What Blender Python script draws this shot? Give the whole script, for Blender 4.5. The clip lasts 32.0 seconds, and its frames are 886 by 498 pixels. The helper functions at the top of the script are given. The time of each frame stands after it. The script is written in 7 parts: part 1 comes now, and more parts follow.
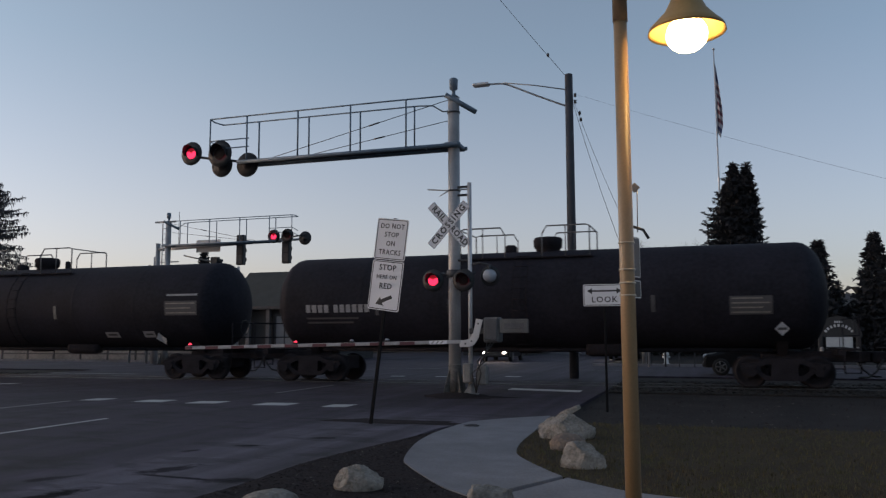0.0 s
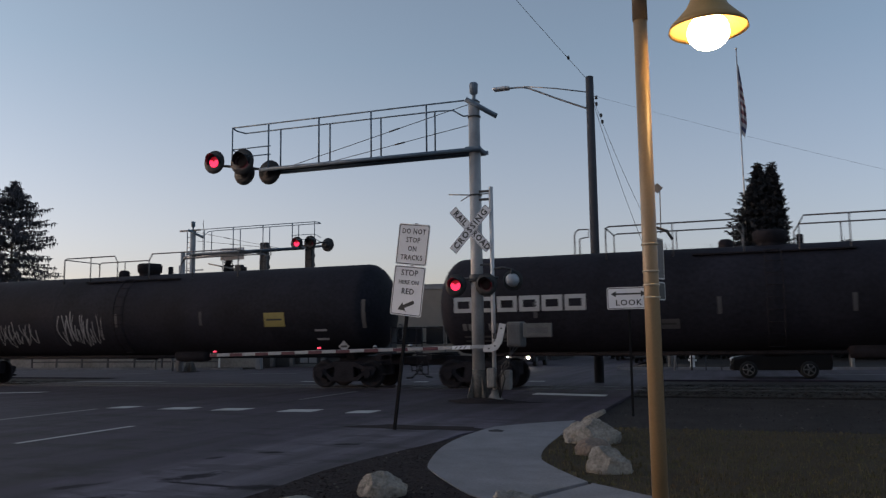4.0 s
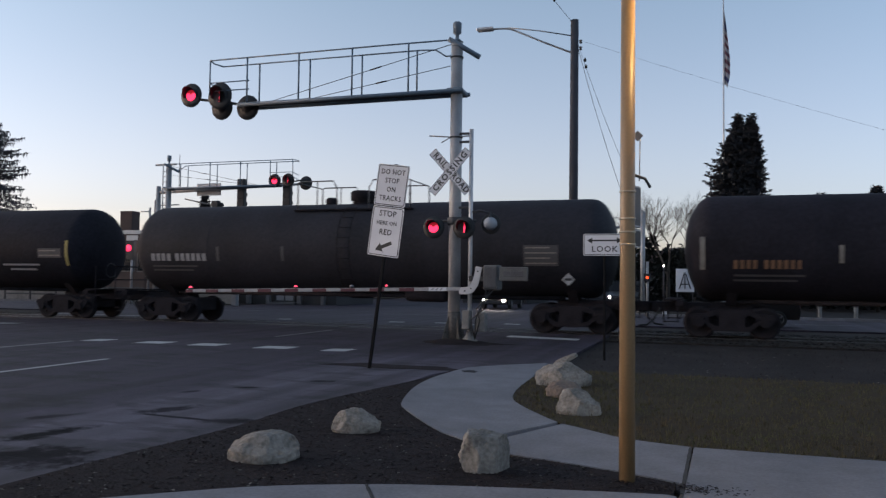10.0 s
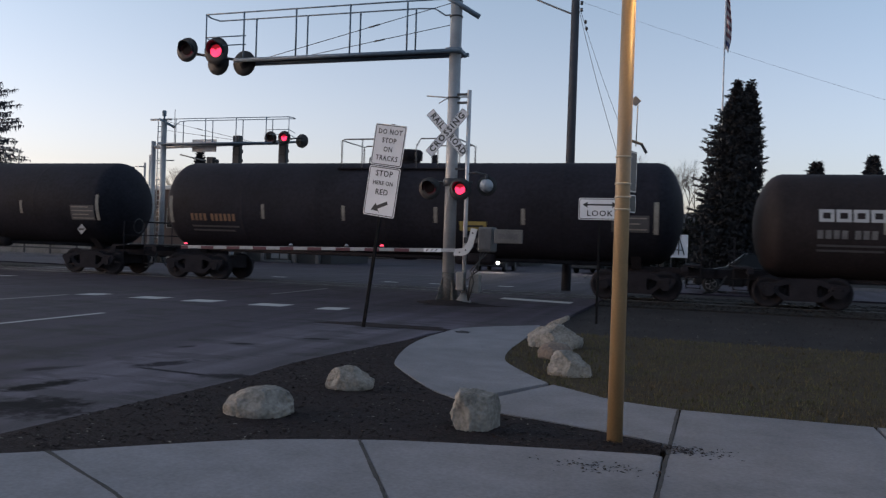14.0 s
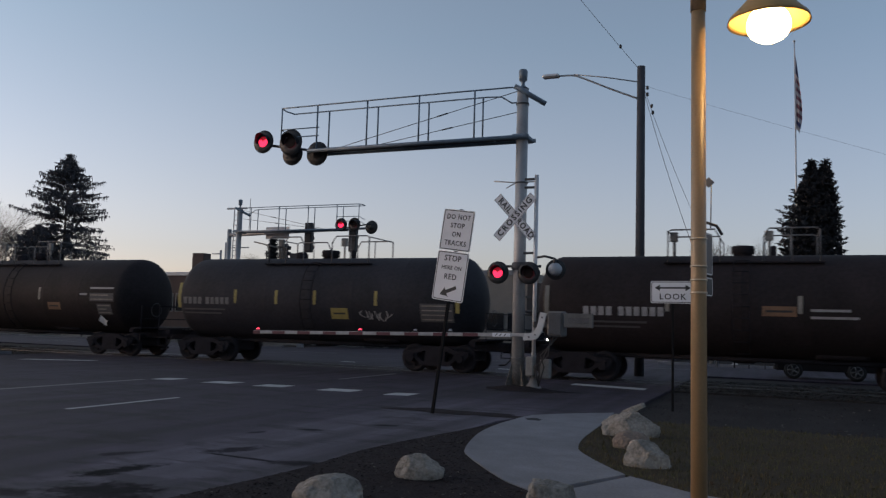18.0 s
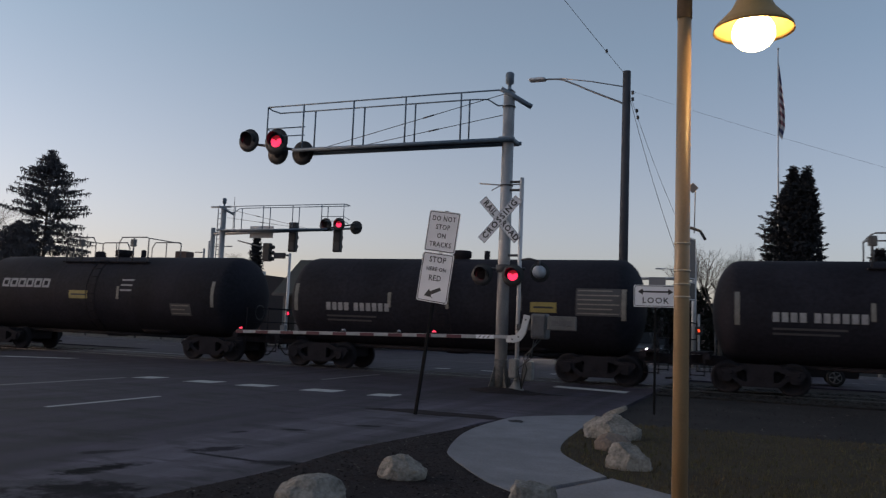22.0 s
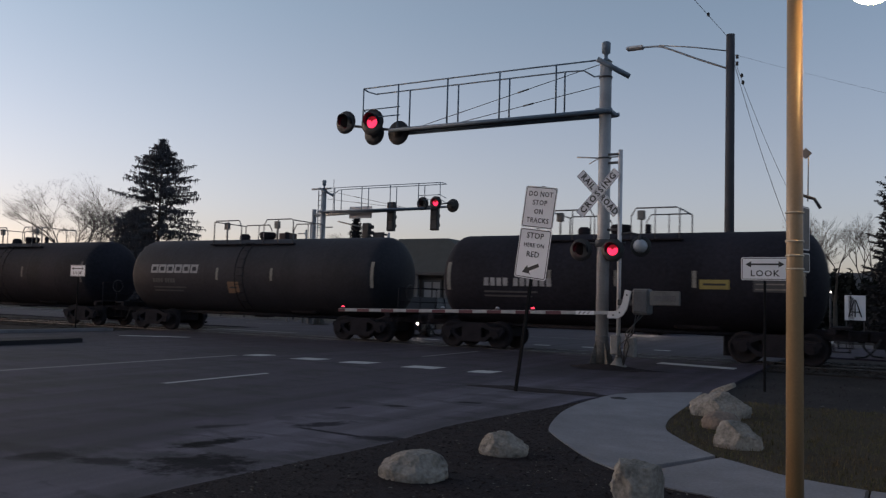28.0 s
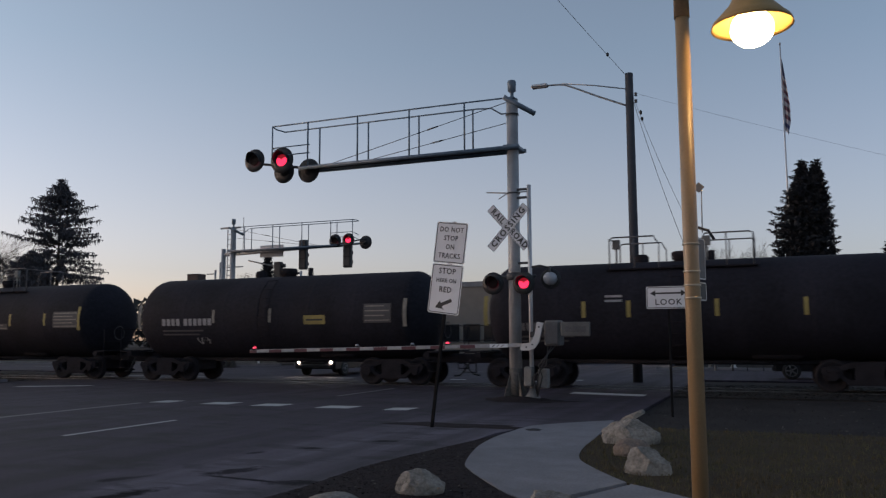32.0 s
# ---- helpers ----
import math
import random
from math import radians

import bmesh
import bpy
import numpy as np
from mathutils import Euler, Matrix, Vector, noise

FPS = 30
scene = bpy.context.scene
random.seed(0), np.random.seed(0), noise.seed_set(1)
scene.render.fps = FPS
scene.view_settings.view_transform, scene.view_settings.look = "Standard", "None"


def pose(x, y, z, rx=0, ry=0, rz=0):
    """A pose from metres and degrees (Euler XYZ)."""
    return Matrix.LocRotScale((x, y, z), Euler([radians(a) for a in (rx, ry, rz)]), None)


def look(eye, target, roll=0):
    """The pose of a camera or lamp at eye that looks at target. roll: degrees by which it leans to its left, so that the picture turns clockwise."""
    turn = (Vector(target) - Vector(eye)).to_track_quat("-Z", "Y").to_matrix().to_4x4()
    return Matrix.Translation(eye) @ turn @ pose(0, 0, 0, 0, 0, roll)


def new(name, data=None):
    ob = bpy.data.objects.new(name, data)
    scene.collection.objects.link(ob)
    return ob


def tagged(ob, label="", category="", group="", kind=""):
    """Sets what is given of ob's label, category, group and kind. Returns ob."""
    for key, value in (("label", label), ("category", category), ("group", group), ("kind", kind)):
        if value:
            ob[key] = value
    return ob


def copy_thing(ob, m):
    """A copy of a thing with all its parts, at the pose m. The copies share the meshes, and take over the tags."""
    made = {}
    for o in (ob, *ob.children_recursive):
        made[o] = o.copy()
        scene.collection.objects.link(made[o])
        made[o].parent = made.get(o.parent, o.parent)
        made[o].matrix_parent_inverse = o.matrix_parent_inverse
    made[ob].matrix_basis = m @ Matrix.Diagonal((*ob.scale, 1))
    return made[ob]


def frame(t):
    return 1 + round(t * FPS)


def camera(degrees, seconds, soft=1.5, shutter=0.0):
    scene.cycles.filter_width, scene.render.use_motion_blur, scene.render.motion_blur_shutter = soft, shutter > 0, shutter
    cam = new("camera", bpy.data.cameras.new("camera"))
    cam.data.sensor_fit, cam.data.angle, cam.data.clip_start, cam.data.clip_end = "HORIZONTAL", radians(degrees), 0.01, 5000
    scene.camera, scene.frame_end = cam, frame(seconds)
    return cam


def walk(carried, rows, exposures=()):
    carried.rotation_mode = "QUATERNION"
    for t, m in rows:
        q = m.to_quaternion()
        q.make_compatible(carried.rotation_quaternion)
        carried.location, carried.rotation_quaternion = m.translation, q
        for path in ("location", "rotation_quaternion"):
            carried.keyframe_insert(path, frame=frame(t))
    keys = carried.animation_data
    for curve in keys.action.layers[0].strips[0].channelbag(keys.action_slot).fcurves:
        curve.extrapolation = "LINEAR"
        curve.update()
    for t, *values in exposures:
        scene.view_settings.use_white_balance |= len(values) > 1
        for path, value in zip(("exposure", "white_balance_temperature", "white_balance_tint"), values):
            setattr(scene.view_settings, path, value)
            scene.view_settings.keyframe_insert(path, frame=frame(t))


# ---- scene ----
# seconds, place, yaw, pitch, roll of the hand-held camera
TURNS = (
    (0, 0.023, -0.005, 1.576, 18.14, 6.15, 0.21), (0.5, 0.017, -0.003, 1.572, 18.61, 5.92, 0.11),
    (1, 0.013, 0.010, 1.575, 18.42, 6.17, 0.16), (1.5, 0.015, 0.013, 1.577, 18.90, 6.75, 0.26),
    (2, 0.015, -0.030, 1.572, 18.97, 7.08, 0.82), (2.5, 0.016, -0.004, 1.560, 19.04, 6.23, 0.74),
    (3, 0.011, 0.026, 1.579, 18.78, 6.31, 0.61), (3.5, 0.025, 0.042, 1.574, 19.55, 6.62, 0.69),
    (5.5, 0.013, 0.080, 1.563, 20.06, 6.08, 0.87), (6, 0.012, 0.096, 1.557, 20.16, 6.19, 1.09),
    (6.5, 0.019, 0.062, 1.559, 21.06, 5.70, 1.47), (7, 0.033, 0.036, 1.535, 21.42, 4.67, -0.79),
    (7.5, -0.004, 0.045, 1.565, 21.42, 1.22, -1.28), (8, 0.009, 0.035, 1.568, 21.73, 2.60, -0.87),
    (8.5, 0.013, 0.015, 1.559, 20.41, 2.83, -1.42), (9, 0.002, 0.015, 1.572, 20.71, 3.09, -1.23),
    (9.5, 0.013, 0.017, 1.552, 20.41, 0.75, -1.29), (10, 0.026, 0.034, 1.568, 18.15, 2.39, -0.70),
    (10.5, 0.047, -0.009, 1.563, 16.21, 2.83, -0.31), (11, 0.033, 0.002, 1.562, 17.93, 1.83, 0.11),
    (11.5, 0.026, 0.015, 1.565, 18.40, 2.17, -0.01), (12, 0.033, -0.005, 1.557, 17.76, 2.06, -0.30),
    (12.5, 0.026, -0.020, 1.537, 18.01, 1.06, -0.60), (13, 0.033, -0.017, 1.549, 17.33, -0.21, -1.21),
    (13.5, 0.037, -0.016, 1.568, 17.30, -0.54, -1.73), (15.5, 0.025, 0.021, 1.567, 21.05, 2.25, -1.15),
    (16, 0.017, 0.033, 1.577, 22.33, 3.70, -1.23), (16.5, 0.013, 0.015, 1.567, 22.57, 4.76, -1.37),
    (17, 0.006, 0.009, 1.575, 22.86, 4.75, -1.52), (17.5, -0.002, 0.008, 1.564, 22.86, 4.98, -1.48),
    (18, 0.003, 0.016, 1.572, 22.62, 5.50, -1.66), (18.5, 0.004, -0.005, 1.574, 21.92, 5.77, -1.79),
    (19, 0.003, -0.001, 1.568, 21.63, 5.53, -2.07), (19.5, 0.003, 0.006, 1.572, 21.12, 5.62, -2.30),
    (20, 0.004, -0.004, 1.569, 21.18, 5.59, -2.22), (20.5, -0.000, 0.008, 1.571, 21.15, 5.81, -2.30),
    (21, -0.001, 0.004, 1.566, 21.20, 5.80, -2.85), (21.5, 0.001, 0.010, 1.587, 20.77, 5.22, -2.36),
    (22, -0.001, -0.014, 1.570, 21.42, 5.64, -2.27), (22.5, -0.010, 0.002, 1.579, 23.09, 5.22, -1.95),
    (23, -0.013, 0.007, 1.580, 25.00, 5.33, -1.73), (23.5, -0.016, 0.007, 1.570, 26.45, 5.40, -1.91),
    (24, -0.022, 0.022, 1.577, 27.52, 5.11, -1.54), (24.5, -0.015, 0.029, 1.571, 27.40, 4.69, -1.96),
    (25, -0.019, 0.030, 1.575, 26.70, 4.44, -1.96), (25.5, -0.020, 0.021, 1.568, 27.08, 4.11, -1.86),
    (27.5, -0.015, 0.033, 1.572, 28.35, 3.69, -1.58), (28, -0.021, 0.041, 1.571, 28.47, 3.76, -1.62),
    (28.5, -0.019, 0.037, 1.569, 28.21, 3.84, -1.73), (29, -0.018, 0.038, 1.573, 28.23, 4.06, -1.49),
    (29.5, -0.017, 0.038, 1.571, 27.82, 4.20, -1.49), (30, 0.001, 0.077, 1.573, 27.10, 5.75, -1.73),
    (30.5, 0.017, 0.020, 1.589, 22.72, 7.50, -0.73), (31, 0.001, 0.001, 1.587, 23.58, 7.30, 0.01),
    (31.5, 0.008, 0.027, 1.577, 23.27, 6.24, 0.39), (32, 0.018, 0.029, 1.582, 22.46, 6.39, 0.28),
)
CAM_ROWS = [(t, pose(x, y, z, 90 + pitch, roll, yaw)) for t, x, y, z, yaw, pitch, roll in TURNS]
cam = camera(58.0, 32.0, soft=1.3, shutter=0.2)
walk(cam, CAM_ROWS, exposures=[(0.0, 1.0, 7000, 20), (6.5, 0.98, 6950, 20), (7.6, 1.27, 6850, 20), (9.3, 1.23, 6850, 20), (10.0, 1.40, 6800, 20), (11.0, 1.27, 6800, 20),
                             (12.2, 1.31, 6850, 20), (13.0, 1.46, 6850, 20), (13.5, 1.44, 6850, 20), (15.5, 1.22, 6780, 19), (17.0, 0.97, 6850, 20), (23.0, 0.93, 6980, 21), (30.0, 0.92, 7000, 22), (32.0, 0.93, 7000, 22)])

# ---- dusk light ----
world = bpy.data.worlds.new("dusk")
scene.world = world
world.use_nodes = True
wn = world.node_tree
bg = wn.nodes["Background"]
sky = wn.nodes.new("ShaderNodeTexSky")
sky.sky_type = "NISHITA"
sky.sun_disc = False
sky.sun_elevation = radians(7.0)
sky.sun_rotation = radians(-105)
sky.altitude, sky.air_density, sky.dust_density, sky.ozone_density = 700, 1.0, 1.8, 2.8
pale = wn.nodes.new("ShaderNodeHueSaturation")  # thin high haze pales the blue
pale.inputs["Saturation"].default_value = 0.62
wn.links.new(sky.outputs[0], pale.inputs["Color"])
haze = wn.nodes.new("ShaderNodeValToRGB")  # dusk haze: rosy over the horizon, clear blue higher up
direction, split = wn.nodes.new("ShaderNodeTexCoord"), wn.nodes.new("ShaderNodeSeparateXYZ")
wn.links.new(direction.outputs["Generated"], split.inputs[0])
wn.links.new(split.outputs["Z"], haze.inputs[0])
stops = haze.color_ramp.elements
stops[0].position, stops[0].color = 0.0, (1.22, 1.0, 0.98, 1)
stops[1].position, stops[1].color = 0.34, (0.885, 1.0, 0.985, 1)
mid = stops.new(0.16)
mid.color = (1.06, 1.0, 0.965, 1)
tint = wn.nodes.new("ShaderNodeMix")
tint.data_type, tint.blend_type = "RGBA", "MULTIPLY"
tint.inputs[0].default_value = 1.0
wn.links.new(pale.outputs[0], tint.inputs[6])
wn.links.new(haze.outputs[0], tint.inputs[7])
east = wn.nodes.new("ShaderNodeMapRange")  # the sky cools and dims away from the set sun
east.inputs[1].default_value, east.inputs[2].default_value = -0.55, 0.35
wn.links.new(split.outputs["X"], east.inputs[0])
cool = wn.nodes.new("ShaderNodeMix")
cool.data_type, cool.blend_type = "RGBA", "MULTIPLY"
cool.inputs[7].default_value = (0.80, 0.875, 0.935, 1)
wn.links.new(east.outputs[0], cool.inputs[0])
wn.links.new(tint.outputs[2], cool.inputs[6])
wn.links.new(cool.outputs[2], bg.inputs[0])
bg.inputs[1].default_value = 0.125
sun = new("sun", bpy.data.lights.new("sun", "SUN"))
sun.data.energy, sun.data.angle, sun.data.color = 0.12, radians(40), (1.0, 0.9, 0.8)
sun.matrix_world = look((-60, 10, 14), (0, 0, 0))


# ---- materials ----
def material(name, colour, rough=0.7, metal=0.0, vary=0.25, scale=6.0, fine=60.0, bump=0.15, second=None, spec=0.5,
             stain=0.0, coat=0.0, island=False, streak=0.0):
    m = bpy.data.materials.new(name)
    m.use_nodes = True
    nt = m.node_tree
    n, l = nt.nodes, nt.links
    b = n["Principled BSDF"]
    b.inputs["Roughness"].default_value = rough
    b.inputs["Metallic"].default_value = metal
    b.inputs["Specular IOR Level"].default_value = spec
    b.inputs["Coat Weight"].default_value = coat
    tc = n.new("ShaderNodeTexCoord")
    big = n.new("ShaderNodeTexNoise")
    big.inputs["Scale"].default_value, big.inputs["Detail"].default_value = scale, 5
    small = n.new("ShaderNodeTexNoise")
    small.inputs["Scale"].default_value, small.inputs["Detail"].default_value = fine, 4
    for q in (big, small):
        l.new(tc.outputs["Object"], q.inputs["Vector"])
    mixn = n.new("ShaderNodeMath")
    mixn.operation = "MULTIPLY_ADD"
    mixn.inputs[1].default_value = 0.45
    l.new(small.outputs["Fac"], mixn.inputs[0])
    half = n.new("ShaderNodeMath")
    half.operation = "MULTIPLY"
    half.inputs[1].default_value = 0.55
    l.new(big.outputs["Fac"], half.inputs[0])
    l.new(half.outputs[0], mixn.inputs[2])
    ramp = n.new("ShaderNodeValToRGB")
    lo = tuple(max(0.0, c * (1 - vary)) for c in colour)
    hi = second or tuple(min(1.0, c * (1 + vary)) for c in colour)
    ramp.color_ramp.elements[0].position, ramp.color_ramp.elements[1].position = 0.32, 0.68
    ramp.color_ramp.elements[0].color, ramp.color_ramp.elements[1].color = (*lo, 1), (*hi, 1)
    l.new(mixn.outputs[0], ramp.inputs[0])
    out = ramp.outputs[0]
    if stain:
        st = n.new("ShaderNodeTexNoise")
        st.inputs["Scale"].default_value, st.inputs["Detail"].default_value = 0.35, 6
        l.new(tc.outputs["Object"], st.inputs["Vector"])
        sr = n.new("ShaderNodeValToRGB")
        sr.color_ramp.elements[0].position, sr.color_ramp.elements[1].position = 0.45, 0.62
        sr.color_ramp.elements[0].color, sr.color_ramp.elements[1].color = (1, 1, 1, 1), (1 - stain,) * 3 + (1,)
        l.new(st.outputs["Fac"], sr.inputs[0])
        mul = n.new("ShaderNodeMix")
        mul.data_type, mul.blend_type = "RGBA", "MULTIPLY"
        mul.inputs[0].default_value = 1.0
        l.new(out, mul.inputs[6])
        l.new(sr.outputs[0], mul.inputs[7])
        out = mul.outputs[2]
    if streak:
        mp = n.new("ShaderNodeMapping")
        mp.inputs["Scale"].default_value = (2.4, 0.07, 1.0)
        sn = n.new("ShaderNodeTexNoise")
        sn.inputs["Scale"].default_value, sn.inputs["Detail"].default_value = 1.0, 6
        sk = n.new("ShaderNodeMapRange")
        sk.inputs[1].default_value, sk.inputs[2].default_value = 0.36, 0.64
        sk.inputs[3].default_value, sk.inputs[4].default_value = 1 - streak, 1 + streak
        l.new(tc.outputs["Object"], mp.inputs["Vector"])
        l.new(mp.outputs[0], sn.inputs["Vector"])
        l.new(sn.outputs["Fac"], sk.inputs[0])
        hv = n.new("ShaderNodeHueSaturation")
        l.new(sk.outputs[0], hv.inputs["Value"])
        l.new(out, hv.inputs["Color"])
        out = hv.outputs[0]
    if island:
        gi = n.new("ShaderNodeNewGeometry")
        hs = n.new("ShaderNodeHueSaturation")
        mr = n.new("ShaderNodeMapRange")
        mr.inputs[3].default_value, mr.inputs[4].default_value = 0.55, 1.5
        l.new(gi.outputs["Random Per Island"], mr.inputs[0])
        l.new(mr.outputs[0], hs.inputs["Value"])
        l.new(out, hs.inputs["Color"])
        out = hs.outputs[0]
    l.new(out, b.inputs["Base Color"])
    rr = n.new("ShaderNodeMapRange")
    rr.inputs[3].default_value, rr.inputs[4].default_value = max(0.03, rough - 0.12), min(1.0, rough + 0.12)
    l.new(big.outputs["Fac"], rr.inputs[0])
    l.new(rr.outputs[0], b.inputs["Roughness"])
    if bump:
        bp = n.new("ShaderNodeBump")
        bp.inputs["Strength"].default_value, bp.inputs["Distance"].default_value = bump, 0.02
        l.new(small.outputs["Fac"], bp.inputs["Height"])
        l.new(bp.outputs[0], b.inputs["Normal"])
    return m


def glow(name, colour, strength):
    m = bpy.data.materials.new(name)
    m.use_nodes = True
    b = m.node_tree.nodes["Principled BSDF"]
    b.inputs["Base Color"].default_value = (*[c * 0.5 for c in colour], 1)
    b.inputs["Emission Color"].default_value = (*colour, 1)
    b.inputs["Emission Strength"].default_value = strength
    return m


M_ASPHALT = material("asphalt", (0.0304, 0.0234, 0.0366), 0.8, streak=0.36, vary=0.36, scale=2.0, fine=45, bump=0.3, stain=0.3, spec=0.3)
# same recipe with a slightly paler base, for crossing panels and streets beyond the track
M_STREET = material("paler_grey_asphalt", (0.0350, 0.0280, 0.0420), 0.8, streak=0.36, vary=0.36, scale=2.0, fine=45, bump=0.3, stain=0.3, spec=0.3)


def worn_strip(m, x0, x1, y1, gain):
    """Paler, dusty asphalt that fades in towards the road's edge."""
    nt = m.node_tree
    n, l = nt.nodes, nt.links
    b = n["Principled BSDF"]
    src = b.inputs["Base Color"].links[0].from_socket
    tc = n.new("ShaderNodeTexCoord")
    sp = n.new("ShaderNodeSeparateXYZ")
    l.new(tc.outputs["Object"], sp.inputs[0])
    ns = n.new("ShaderNodeTexNoise")
    ns.inputs["Scale"].default_value, ns.inputs["Detail"].default_value = 0.9, 6
    l.new(tc.outputs["Object"], ns.inputs["Vector"])
    ad = n.new("ShaderNodeMath")
    ad.operation, ad.inputs[1].default_value = "MULTIPLY_ADD", 1.6
    l.new(ns.outputs["Fac"], ad.inputs[0])
    l.new(sp.outputs["X"], ad.inputs[2])
    mx = n.new("ShaderNodeMapRange")
    mx.inputs[1].default_value, mx.inputs[2].default_value = x0 + 0.8, x1 + 0.8
    l.new(ad.outputs[0], mx.inputs[0])
    my = n.new("ShaderNodeMapRange")
    my.inputs[1].default_value, my.inputs[2].default_value = y1 + 4.0, y1
    l.new(sp.outputs["Y"], my.inputs[0])
    mu = n.new("ShaderNodeMath")
    mu.operation = "MULTIPLY"
    l.new(mx.outputs[0], mu.inputs[0])
    l.new(my.outputs[0], mu.inputs[1])
    g = n.new("ShaderNodeMapRange")
    g.inputs[3].default_value, g.inputs[4].default_value = 1.0, gain
    l.new(mu.outputs[0], g.inputs[0])
    tm = n.new("ShaderNodeMapping")
    tm.inputs["Rotation"].default_value = (0, 0, radians(35))
    tm.inputs["Scale"].default_value = (0.55, 1.5, 1.0)
    tn = n.new("ShaderNodeTexNoise")
    tn.inputs["Scale"].default_value, tn.inputs["Detail"].default_value, tn.inputs["Roughness"].default_value = 1.1, 8, 0.62
    l.new(tc.outputs["Object"], tm.inputs["Vector"])
    l.new(tm.outputs[0], tn.inputs["Vector"])
    tr = n.new("ShaderNodeMapRange")  # ragged dark tar smears in the worn strip
    tr.inputs[1].default_value, tr.inputs[2].default_value = 0.53, 0.58
    tr.inputs[3].default_value, tr.inputs[4].default_value = 1.0, 0.55
    l.new(tn.outputs["Fac"], tr.inputs[0])
    mt = n.new("ShaderNodeMath")
    mt.operation = "MULTIPLY"
    l.new(g.outputs[0], mt.inputs[0])
    l.new(tr.outputs[0], mt.inputs[1])
    dust = n.new("ShaderNodeMapRange")  # dust takes the blue out of the worn stone
    dust.inputs[3].default_value, dust.inputs[4].default_value = 1.0, 0.62
    l.new(mu.outputs[0], dust.inputs[0])
    hs = n.new("ShaderNodeHueSaturation")
    l.new(dust.outputs[0], hs.inputs["Saturation"])
    l.new(mt.outputs[0], hs.inputs["Value"])
    l.new(src, hs.inputs["Color"])
    l.new(hs.outputs[0], b.inputs["Base Color"])


def tar_stains(m, stains):
    """Dark ragged tar repairs: (x, y, half length, half width, turn, strength), with edges broken up by two noises."""
    nt = m.node_tree
    n, l = nt.nodes, nt.links
    b = n["Principled BSDF"]
    out = b.inputs["Base Color"].links[0].from_socket
    tc = n.new("ShaderNodeTexCoord")
    wob = n.new("ShaderNodeTexNoise")
    wob.inputs["Scale"].default_value, wob.inputs["Detail"].default_value, wob.inputs["Roughness"].default_value = 3.6, 9, 0.74
    l.new(tc.outputs["Object"], wob.inputs["Vector"])
    clear = None
    for x, y, rx, ry, turn, strength in stains:
        c, sn = math.cos(radians(turn)), math.sin(radians(turn))
        mp = n.new("ShaderNodeMapping")  # into the stain's own axes
        mp.inputs["Location"].default_value = (-x * c - y * sn, x * sn - y * c, 0)
        mp.inputs["Rotation"].default_value = (0, 0, -radians(turn))
        l.new(tc.outputs["Object"], mp.inputs["Vector"])
        sc = n.new("ShaderNodeMapping")
        sc.inputs["Scale"].default_value = (1 / rx, 1 / ry, 0)
        l.new(mp.outputs[0], sc.inputs["Vector"])
        ln = n.new("ShaderNodeVectorMath")
        ln.operation = "LENGTH"
        l.new(sc.outputs[0], ln.inputs[0])
        ad = n.new("ShaderNodeMath")
        ad.operation, ad.inputs[1].default_value = "MULTIPLY_ADD", 3.2
        l.new(wob.outputs["Fac"], ad.inputs[0])
        l.new(ln.outputs["Value"], ad.inputs[2])
        mr = n.new("ShaderNodeMapRange")
        mr.inputs[1].default_value, mr.inputs[2].default_value = 2.15, 2.75
        mr.inputs[3].default_value, mr.inputs[4].default_value = 1 - strength, 1.0
        l.new(ad.outputs[0], mr.inputs[0])
        if clear is None:
            clear = mr.outputs[0]
        else:
            low = n.new("ShaderNodeMath")
            low.operation = "MINIMUM"
            l.new(clear, low.inputs[0])
            l.new(mr.outputs[0], low.inputs[1])
            clear = low.outputs[0]
    hs = n.new("ShaderNodeHueSaturation")
    l.new(clear, hs.inputs["Value"])
    l.new(out, hs.inputs["Color"])
    l.new(hs.outputs[0], b.inputs["Base Color"])
    dull = n.new("ShaderNodeMath")  # oily tar is matt beside the polished stone
    dull.operation, dull.inputs[1].default_value = "MULTIPLY", 0.3
    l.new(clear, dull.inputs[0])
    l.new(dull.outputs[0], b.inputs["Specular IOR Level"])


worn_strip(M_ASPHALT, -7.3, -6.5, 13.5, 2.25)
tar_stains(M_ASPHALT, ((-5.57, 5.62, 0.58, 0.50, 8, 0.80), (-6.27, 6.52, 0.52, 0.19, 74, 0.88), (-6.12, 8.22, 0.52, 0.18, 70, 0.80), (-5.65, 7.80, 0.70, 0.06, -5, 0.84),
                       (-4.98, 7.80, 0.36, 0.17, 12, 0.74), (-6.35, 5.2, 0.36, 0.16, 15, 0.69), (-5.69, 11.38, 0.25, 0.12, 20, 0.79), (-6.35, 10.3, 0.20, 0.10, 10, 0.79),
                       (-6.8, 9.65, 0.14, 0.08, 60, 0.69), (-7.0, 7.3, 0.32, 0.11, 60, 0.64), (-7.0, 5.0, 0.3, 0.2, 40, 0.64)))
M_PATCH = material("asphalt_patch", (0.026, 0.0255, 0.029), 0.9, vary=0.25, scale=2, fine=140, bump=0.3, spec=0.2)
M_TAR = material("tar_repair", (0.027, 0.0265, 0.030), 0.9, vary=0.3, scale=3, fine=60, bump=0.3, spec=0.2)
M_PALECHIP = material("pale_wood_chip", (0.11, 0.10, 0.09), 0.9, vary=0.4, scale=8, fine=60, island=True, spec=0.2)
M_CONCRETE = material("concrete", (0.176, 0.176, 0.190), 0.85, vary=0.24, scale=2.2, fine=34, bump=0.10, stain=0.2, spec=0.25)
